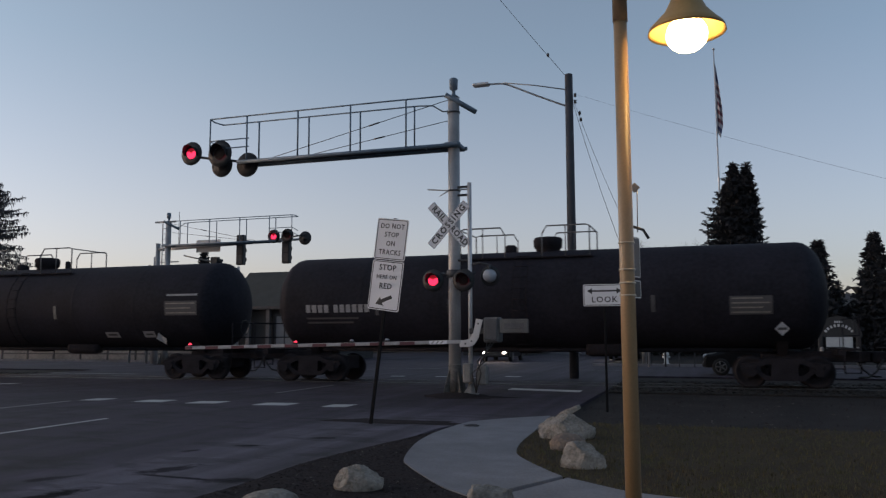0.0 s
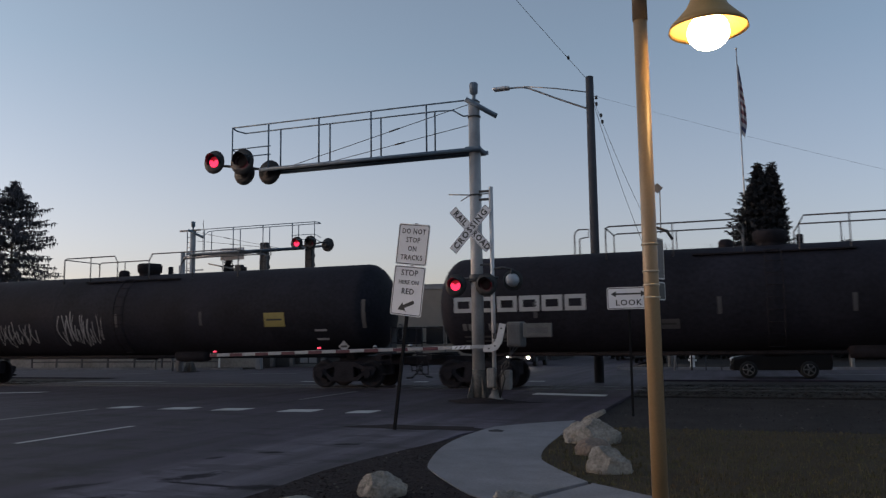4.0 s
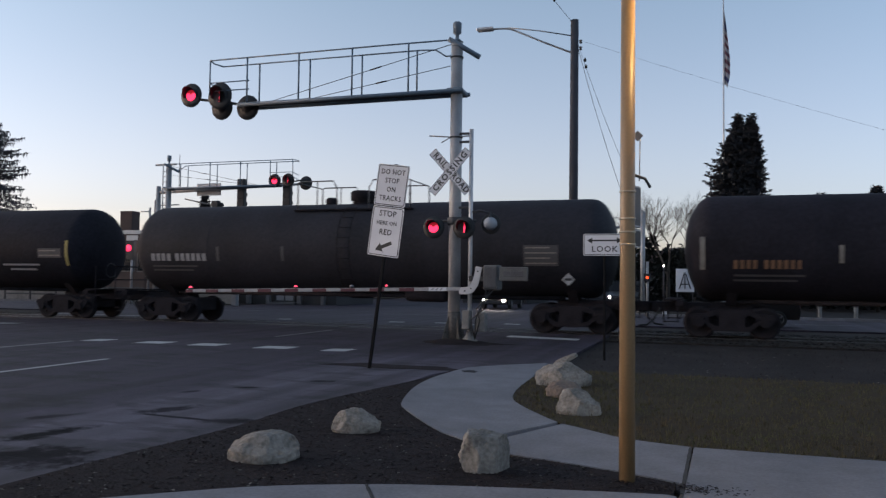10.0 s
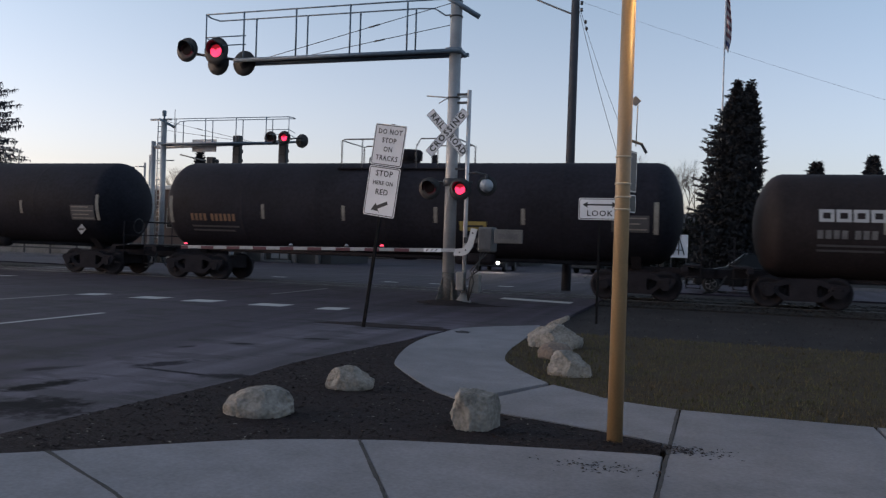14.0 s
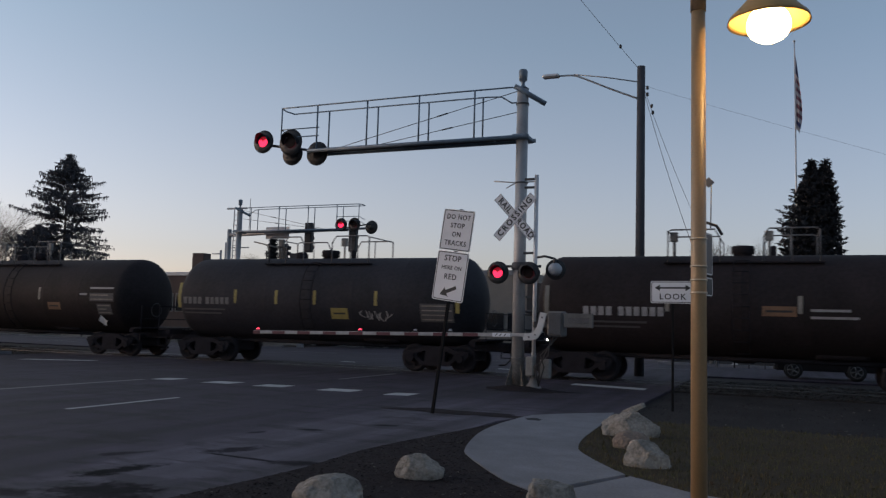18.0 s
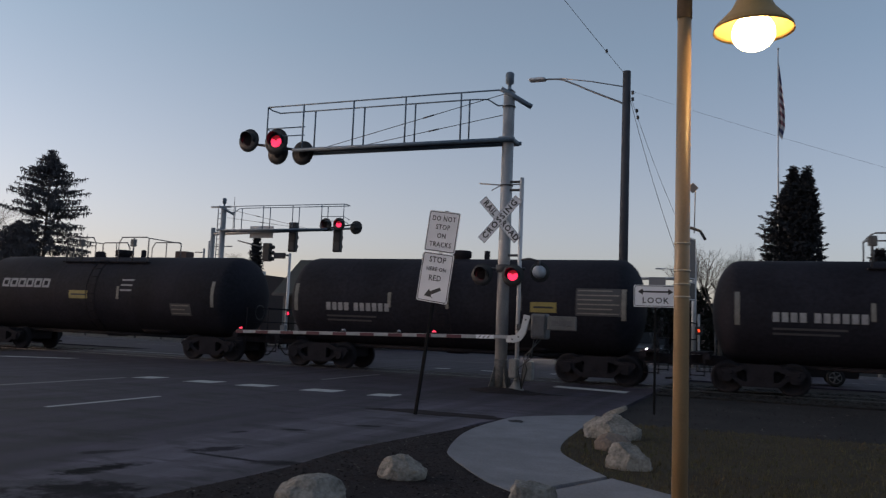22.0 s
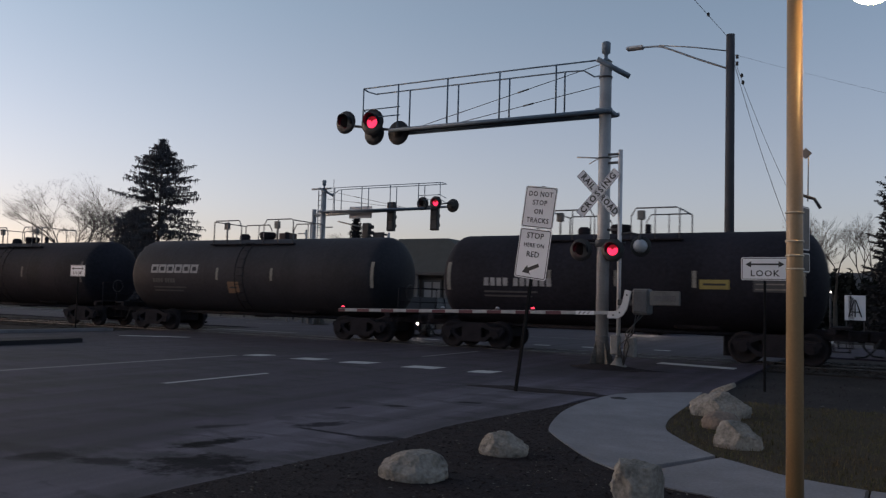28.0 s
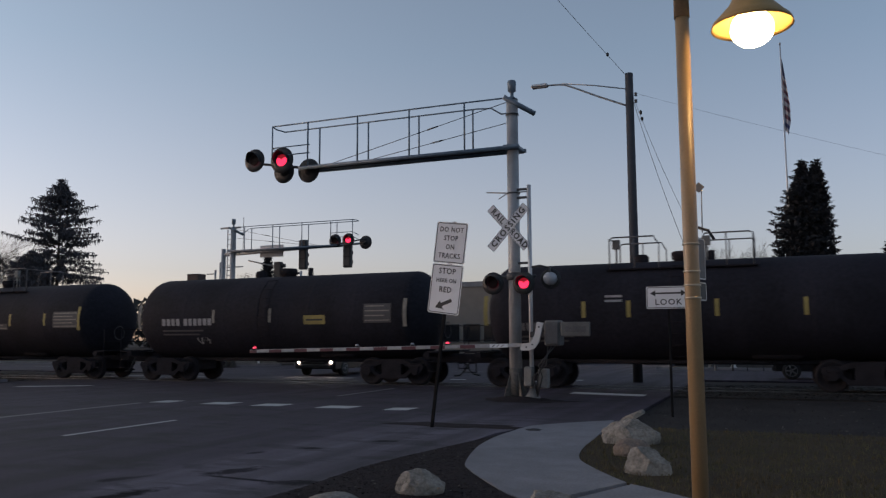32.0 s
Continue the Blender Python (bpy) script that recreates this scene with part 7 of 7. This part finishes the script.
rng = random.Random(78)
verts, faces = [], []
for k in range(14000):
    x = rng.uniform(-9.8, 14)
    top = 4.4 + 0.7 * math.sin(x * 1.1) + 0.5 * math.sin(x * 2.7 + 1) + 0.4 * math.sin(x * 6.1)
    z, y = top * rng.random() ** 0.75, 64.0 + rng.uniform(0, 2.5)
    s = rng.uniform(0.12, 0.4)
    b = len(verts)
    verts += [(x + rng.uniform(-s, s), y + rng.uniform(-s, s), z + rng.uniform(-s, s)) for _ in range(3)]
    faces.append((b, b + 1, b + 2))
me = bpy.data.meshes.new("hedge")
me.from_pydata(verts, [], faces)
me.materials.append(M_HEDGE)
tagged(part("hedge", me, None), "tall dark uneven hedge beyond the cross street", kind="stuff")


# ---- buildings beyond the crossing ----
def windowed(parent, x0, x1, y, z0, z1, n, mat=M_GLASS):
    w = (x1 - x0) / n
    for k in range(n):
        f_ = part("window", boxed(x0 + w * k + 0.12, x0 + w * (k + 1) - 0.12, y - 0.06, y + 0.02, z0, z1, 0.01), M_GRIMY, parent, "grey framed shop window")
        part("pane", boxed(x0 + w * k + 0.2, x0 + w * (k + 1) - 0.2, y - 0.075, y - 0.055, z0 + 0.08, z1 - 0.08), mat, f_)


hs = empty("low_building", pose(-27.0, 47.0, 0))
part("wall", boxed(-3.2, 4.4, 0, 6, 0, 3.4), M_DARKWALL, hs)
bm = bmesh.new()
lo = [bm.verts.new(p) for p in ((-3.75, -0.6, 3.5), (4.9, -0.6, 3.5), (4.9, 6.6, 3.5), (-3.75, 6.6, 3.5))]
hi = [bm.verts.new(p) for p in ((-3.3, 2.0, 5.98), (0.7, 2.0, 5.98), (0.7, 3.8, 5.98), (-3.3, 3.8, 5.98))]
for k in range(4):
    bm.faces.new((lo[k], lo[(k + 1) % 4], hi[(k + 1) % 4], hi[k]))
bm.faces.new(hi)
bm.faces.new(lo[::-1])
part("roof", bm, M_ROOF, hs, "grey hipped shingle roof")
part("fascia", boxed(-3.8, 4.95, -0.66, -0.58, 3.3, 3.5), M_DARKSTEEL, hs)
for x in (-2.9, -1.9, -0.4, 1.9, 3.6):
    part("pillar", boxed(x - 0.14, x + 0.14, -0.4, -0.12, 0, 3.4, 0.02), M_WEATHER, hs, "grey pillar")
dr = part("door", boxed(0.0, 1.43, -0.10, 0.02, 0.15, 3.0, 0.01), M_DARKSTEEL, hs, "pale double door in a dark frame")
for x in (0.1, 0.76):
    part("door_panel", boxed(x, x + 0.55, -0.115, -0.09, 0.25, 2.85, 0.01), M_WALL_GREY, dr)
part("door_step", boxed(-0.3, 1.75, -0.6, -0.05, 0, 0.14, 0.02), M_WEATHER, hs, "low grey step before the door")
windowed(hs, 2.1, 3.5, 0, 1.0, 2.5, 1)
tagged(hs, "low building with a grey hipped roof and a pale door", "building")

sh = empty("shop_building", pose(-14.5, 60.0, 0))
part("wall", boxed(-3.5, 1.6, 0, 9, 0, 4.0), M_DARKWALL, sh, "dark rendered wall")
part("tower", boxed(-3.5, 0.2, 0.1, 6, 4.0, 5.1, 0.03), M_DARKWALL, sh, "dark raised front")
part("parapet", boxed(-3.6, 1.7, -0.1, 0.2, 3.9, 4.1, 0.02), M_DARKSTEEL, sh)
part("cladding", boxed(-3.5, 1.6, -0.08, 0.0, 1.45, 2.75, 0.01), M_WEATHER, sh, "grey band of wall")
windowed(sh, -3.2, 1.4, -0.05, 0.3, 1.35, 3)
part("awning", boxed(-3.4, 1.5, -1.1, -0.05, 2.8, 2.95, 0.03), M_DARKSTEEL, sh)
tagged(sh, "dark flat-roofed shop with a grey wall band", "building")

gb = empty("grey_building", pose(-19.0, 72.0, 0))
part("wall", boxed(-14, -1.5, 0, 10, 0, 6.6), M_WALL, gb)
part("parapet", boxed(-14.1, -1.4, -0.1, 0.2, 6.5, 7.0, 0.02), M_WALL_GREY, gb)
windowed(gb, -13, -2.5, 0, 1.2, 3.0, 5)
part("chimney", boxed(-12, -10.8, 3, 4.2, 6.5, 8.2, 0.03), M_BRICKRED, gb)
tagged(gb, "beige flat-roofed building far beyond the crossing", "building")

db = empty("dark_house", pose(3.0, 70.0, 0))
part("wall", boxed(-6, 12, 0, 9, 0, 3.5), M_DARKWALL, db)
bm = bmesh.new()
ridge = [bm.verts.new((-6.5, 4.5, 4.9)), bm.verts.new((12.5, 4.5, 4.9))]
ea = [bm.verts.new(p) for p in ((-6.5, -0.6, 3.4), (12.5, -0.6, 3.4), (12.5, 9.6, 3.4), (-6.5, 9.6, 3.4))]
bm.faces.new((ea[0], ea[1], ridge[1], ridge[0]))
bm.faces.new((ea[2], ea[3], ridge[0], ridge[1]))
bm.faces.new((ea[3], ea[0], ridge[0]))
bm.faces.new((ea[1], ea[2], ridge[1]))
bm.faces.new(ea[::-1])
part("roof", bm, M_DARKWALL, db)
windowed(db, -5, 11, 0, 1.2, 2.6, 6)
tagged(db, "dark low house with a pitched roof beyond the street", "house")

for k, (x, y, w, h) in enumerate(((-34, 128, 9, 4.6), (-25, 122, 8, 5.2), (-16.5, 130, 9, 4.4), (-8, 124, 7.5, 4.8), (10, 126, 9, 4.5))):
    fh = empty("far_house", pose(x, y, 0))
    part("wall", boxed(-w / 2, w / 2, 0, 7, 0, h, 0.02), M_DARKWALL, fh)
    bm = bmesh.new()
    lo = [bm.verts.new(c) for c in ((-w / 2 - 0.5, -0.5, h - 0.05), (w / 2 + 0.5, -0.5, h - 0.05), (w / 2 + 0.5, 7.5, h - 0.05), (-w / 2 - 0.5, 7.5, h - 0.05))]
    hi = [bm.verts.new((-w / 2 + 1.2, 3.5, h + 2.1)), bm.verts.new((w / 2 - 1.2, 3.5, h + 2.1))]
    for fc in ((lo[0], lo[1], hi[1], hi[0]), (lo[2], lo[3], hi[0], hi[1]), (lo[3], lo[0], hi[0]), (lo[1], lo[2], hi[1]), tuple(lo[::-1])):
        bm.faces.new(fc)
    part("roof", bm, M_REDROOF if k in (0, 1, 3) else M_ROOF, fh, "reddish tiled hip roof" if k in (0, 1, 3) else "grey hip roof")
    windowed(fh, -w / 2 + 0.8, w / 2 - 0.8, 0, 1.2, 2.6, 3)
    tagged(fh, "far house with a hip roof among dark trees", "house", "far houses")

# notice panel with a dark triangle on a stand
nt_ = empty("notice_board", pose(-0.90, 40.2, 0))
part("panel", boxed(-0.42, 0.42, -0.03, 0.0, 1.25, 2.36, 0.01), M_SIGN, nt_, "white panel")
bm = bmesh.new()
for a, b in (((-0.26, 1.40), (-0.02, 2.18)), ((0.26, 1.40), (0.02, 2.18)), ((-0.2, 1.62), (0.2, 1.62)), ((0, 1.4), (0.0, 2.1))):
    rod(bm, (a[0], -0.035, a[1]), (b[0], -0.035, b[1]), 0.035, 0.03, n=4)
part("figure", bm, M_INK, nt_, "dark triangular shape")
for x in (-0.35, 0.35):
    part("leg", boxed(x - 0.03, x + 0.03, -0.0, 0.05, 0, 1.3), M_DARKSTEEL, nt_)
tagged(nt_, "white panel with a dark triangular shape on two legs", "notice board")

# low arched sign beyond the cross street
ps = empty("park_sign", pose(6.28, 44.0, 0))
part("panel", boxed(-0.60, 0.60, -0.03, 0.03, 0.82, 1.40, 0.02), M_TRIM, ps, "white panel")
part("mullion", boxed(-0.02, 0.02, -0.04, -0.03, 0.84, 1.38), M_WALL_GREY, ps)
bm = bmesh.new()
outer = [(1.05 * math.cos(radians(a)), 1.40 + 1.05 * math.sin(radians(a))) for a in range(0, 181, 12)]
lo = [bm.verts.new((x, 0.02, z)) for x, z in outer]
hi = [bm.verts.new((x, 0.10, z)) for x, z in outer]
for k in range(len(outer) - 1):
    bm.faces.new((lo[k], lo[k + 1], hi[k + 1], hi[k]))
bm.faces.new(lo)
bm.faces.new(hi[::-1])
part("arch_board", bm, M_DARKWALL, ps, "dark arched board")
for k in range(9):
    a = radians(146 - 14 * k)
    part("letter_bar", boxed(-0.05, 0.05, -0.006, 0.006, -0.07, 0.07), M_TRIM, ps, m=pose(0.72 * math.cos(a), 0.0, 1.36 + 0.62 * math.sin(a), 0, -math.degrees(a) + 90))
for k in range(4):
    part("letter_bar", boxed(-0.035, 0.035, -0.006, 0.006, -0.05, 0.05), M_TRIM, ps, m=pose(-0.15 + 0.1 * k, 0.0, 2.16))
for x in (-0.85, 0.85):
    part("post", boxed(x - 0.1, x + 0.1, -0.05, 0.1, 0, 1.5, 0.02), M_DARKWALL, ps)
tagged(ps, "dark arched park sign with pale letters over a white panel", "sign")

# flagpole with a drooping flag
fp = empty("flagpole", pose(1.08, 50.0, 0))
part("pole", rodded((0, 0, 0), (0, 0, 18.8), 0.07, 0.035, 12), M_ALU, fp)
part("finial", lathe(bmesh.new(), [(0, 18.78), (0.07, 18.84), (0.07, 18.9), (0, 18.97)], 12), M_ALU, fp)
flag = part("flag", boxed(0.03, 0.06, -0.02, 0.02, 13.6, 17.9), M_FLAGWHITE, fp, "limp striped flag hanging in folds")
rng = random.Random(4)
for k in range(17):
    bm = bmesh.new()
    z1 = 17.9 - 0.25 * k
    rows = []
    for i in range(4):
        u = i / 3
        zt = z1 - 0.27 * u
        w = 0.06 + 0.26 * min(1.0, (17.9 - zt) / 2.6) * (1.0 if zt > 14.4 else max(0.4, (zt - 13.2) / 1.2))
        rows.append([bm.verts.new((0.05 + w * q, 0.06 * math.sin(q * 9 + zt * 1.3) + 0.03 * math.sin(zt * 4), zt - 0.32 * q)) for q in (0, 0.25, 0.5, 0.75, 1.0)])
    for a, b in zip(rows, rows[1:]):
        for i in range(4):
            bm.faces.new((a[i], a[i + 1], b[i + 1], b[i]))
    part("fold", bm, M_FLAGBLUE if k < 4 or k == 15 else (M_FLAGRED if k % 2 else M_FLAGWHITE), flag)
tagged(fp, "tall pale flagpole with a limp red, white and blue flag", "flagpole")

# bollards, low fence and far street furniture beside the cross street
for k, (x, y) in enumerate(((5.35, 43.0), (6.95, 43.1))):
    b_ = empty("bollard", pose(x, y, 0))
    part("post", lathe(bmesh.new(), [(0.09, 0), (0.09, 0.85), (0.06, 0.93), (0, 0.95)], 14), M_GRIMY, b_)
    part("band", lathe(bmesh.new(), [(0.092, 0.6), (0.095, 0.6), (0.095, 0.72), (0.092, 0.72)], 14), M_DARKSTEEL, b_)
    tagged(b_, "dull white bollard with a dark band", "bollard", "bollards")
fence = empty("low_fence", pose(-46, 43.2, 0))
for k in range(8):
    part("post", boxed(2.2 * k - 0.05, 2.2 * k + 0.05, -0.05, 0.05, 0, 1.05, 0.01), M_TRIM if k in (7,) else M_DARKSTEEL, fence)
for z in (0.45, 0.95):
    part("rail", boxed(0, 15.4, -0.03, 0.03, z - 0.05, z + 0.05, 0.01), M_DARKSTEEL, fence)
tagged(fence, "low dark rail fence along the far pavement", "fence")
wall_ = empty("planter_wall", pose(-36, 45.0, 0))
part("wall", boxed(-14, 7, 0, 0.4, 0, 0.85, 0.02), M_GRIMY, wall_)
part("coping", boxed(-14.1, 7.1, -0.06, 0.46, 0.85, 0.95, 0.01), M_TRIM, wall_)
tagged(wall_, "low beige wall with pale coping", "wall")
fl = empty("far_street_lamp", pose(-6.2, 78, 0))
part("pole", rodded((0, 0, 0), (0, 0, 7.6), 0.09, 0.06, 10), M_GALV, fl)
part("arm", pipe(bmesh.new(), [(0, 0, 7.4), (-1.0, 0, 7.9), (-2.2, 0, 8.0)], 0.04, 6), M_GALV, fl)
part("head", boxed(-2.9, -2.1, -0.15, 0.15, 7.92, 8.05, 0.03), M_ALU, fl)
tagged(fl, "distant street light on a curved arm", "street lamp")
ga = empty("traffic_signal", pose(-3.22, 45.0, 0))
part("pole", rodded((0, 0, 0), (0, 0, 5.6), 0.13, n=12), M_GALV, ga)
part("mast_arm", rodded((0, 0, 4.75), (-5.73, 0, 4.68), 0.09, 0.05, 10), M_GALV, ga)
hd = part("signal_head", boxed(-5.95, -5.48, -0.25, 0.0, 3.88, 4.95, 0.03), M_BLACK, ga, "black three-lamp head showing red")
for k in range(3):
    part("lens", lathe(bmesh.new(), [(0, -0.05), (0.12, -0.035), (0.165, 0.0)], 20, "y", (-5.71, -0.25, 4.72 - 0.35 * k)), M_REDGLOW if k == 0 else M_LENSOFF, hd, "lit red lens" if k == 0 else "unlit lens")
part("plate", boxed(-2.38, -1.48, -0.1, -0.06, 4.35, 4.8, 0.02), M_WALL_GREY, ga, "grey plate on the arm")
part("street_light", pipe(bmesh.new(), [(0, 0, 5.5), (-0.2, 0, 5.9), (-0.75, 0, 6.15)], 0.035, 6), M_GALV, ga)
tagged(ga, "mast-arm traffic signal showing red beyond the track", "traffic signal", "traffic signals")
pd = empty("pedestrian_signal", pose(-2.65, 40.2, 0))
part("pole", rodded((0, 0, 0), (0, 0, 2.7), 0.06, n=10), M_GALV, pd)
part("housing", boxed(-0.17, 0.17, -0.2, 0.0, 1.72, 2.12, 0.03), M_BLACK, pd)
part("lit_sign", boxed(-0.06, 0.06, -0.21, -0.19, 1.85, 1.99, 0.01), M_TAIL, pd, "glowing orange-red walk light")
tagged(pd, "pedestrian signal glowing orange-red on a thin pole", "pedestrian signal")
gl = empty("garden_light", pose(-1.9, 40.4, 0))
part("pole", rodded((0, 0, 0), (0, 0, 2.45), 0.04, n=8), M_DARKSTEEL, gl)
part("globe", lathe(bmesh.new(), [(0, 2.45), (0.03, 2.46), (0.04, 2.5), (0.03, 2.54), (0, 2.55)], 12), M_WALKLIGHT, gl, "small lit white globe")
tagged(gl, "thin post with a small lit globe", "lamp post")
hy = empty("fire_hydrant", pose(-2.0, 43.4, 0))
part("barrel", lathe(bmesh.new(), [(0.16, 0), (0.16, 0.06), (0.11, 0.08), (0.11, 0.5), (0.15, 0.52), (0.15, 0.56), (0.10, 0.66), (0.03, 0.72), (0, 0.75)], 16), M_TRIM, hy)
part("nozzle", rodded((-0.2, 0, 0.4), (0.2, 0, 0.4), 0.055, n=10), M_TRIM, hy)
tagged(hy, "white fire hydrant on the far verge", "fire hydrant")
rl = empty("warning_lamp", pose(-33.1, 40.3, 0))
part("pole", rodded((0, 0, 0), (0, 0, 3.9), 0.07, n=10), M_GALV, rl)
part("housing", boxed(-0.25, 0.25, -0.2, 0.0, 2.7, 3.85, 0.03), M_BLACK, rl)
part("lens", lathe(bmesh.new(), [(0, -0.25), (0.15, -0.23), (0.21, -0.2)], 20, "y", (-0.1, 0, 3.42)), M_REDGLOW, rl, "lit red lens")
part("sign_plate", boxed(-0.42, 0.42, -0.04, -0.01, 3.88, 4.2, 0.01), M_TRIM, rl)
tagged(rl, "traffic signal head showing red on a pole", "traffic signal", "traffic signals")
bw = empty("brick_building", pose(-34.5, 52.0, 0))
part("wall", boxed(-13, -0.9, 0, 8, 0, 5.1), M_BRICKRED, bw, "red-brown brick wall")
part("coping", boxed(-13.1, -0.8, -0.12, 0.2, 5.05, 5.35, 0.02), M_TRIM, bw, "pale coping")
windowed(bw, -12.6, -1.4, 0, 2.1, 3.6, 7)
part("chimney", boxed(-12.0, -10.8, 3, 4, 5.1, 7.2, 0.03), M_BRICKRED, bw)
tagged(bw, "red-brown flat building with a pale coping", "building")


# ---- what moves ----
SPEED, GAIN = 9.372, 0.00664
FIRST, BEAT = 0.545, 0.594


def motions():
    for car, x in TRAIN:
        rows = []
        for k in range(17):
            t = 2.0 * k
            rows.append((t, pose(x - SPEED * t - GAIN * t * t, TRACK_Y, 0.02)))
        walk(car, rows)
    # wheelsets roll while their car is before the camera
    start = {car.name: x for car, x in TRAIN}
    for ob, along, dx, car in WHEELSETS:
        rows = []
        for k in range(481):
            t = k / 15
            x = start[car.name] + along - SPEED * t - GAIN * t * t
            if k in (0, 480) or -36 < x < 14:
                turn = -math.degrees((SPEED * t + GAIN * t * t) / 0.455)
                rows.append((t, pose(dx, 0, 0.455, 0, turn % 360, 0)))
        walk(ob, rows)
    # the car that pulls up beyond the gate
    walk(ARRIVING, [(0.0, pose(-18.42, 170, 0)), (22.0, pose(-18.42, 165, 0)), (24.5, pose(-18.42, 85, 0)), (26.0, pose(-18.42, 45, 0)), (27.2, pose(-18.42, 31.4, 0)), (28.0, pose(-18.42, 30.2, 0)),
                    (30.0, pose(-18.42, 30.1, 0)), (32.0, pose(-18.42, 30.1, 0))])
    # a waiting car creeps forward in its lane
    walk(CREEPING, [(0.0, pose(-4.95, 51.5, 0)), (9.5, pose(-4.95, 51.5, 0)), (12.0, pose(-5.6, 50.4, 0, 0, 0, -20)), (15.0, pose(-6.8, 48.6, 0, 0, 0, -6)), (17.0, pose(-6.85, 48.3, 0)), (32.0, pose(-6.85, 48.3, 0))])
    # roundels turn their lit or dark face outward in turn
    for ro, phase in BLINKERS:
        base = ro.matrix_basis.translation.copy()
        out = phase % 2 == 0
        ang = 0.0 if out else 180.0
        rows = [(0.0, pose(*base, 0, 0, ang))]
        t = FIRST
        while t < 31.9:
            a, step = t - 0.1, 0.033
            if ang % 360 > 90:  # a lamp lights quickly, before the other has died down
                a, step = t - 0.06, 0.012
            elif a < round(t - 0.05) < t:  # and dies down just after the full second
                a = round(t - 0.05) + 0.02
            rows += [(a + step * k, pose(*base, 0, 0, ang + 60 * k)) for k in range(4)]
            ang += 180
            t += BEAT
        rows.append((32.0, pose(*base, 0, 0, ang)))
        walk(ro, rows)


motions()
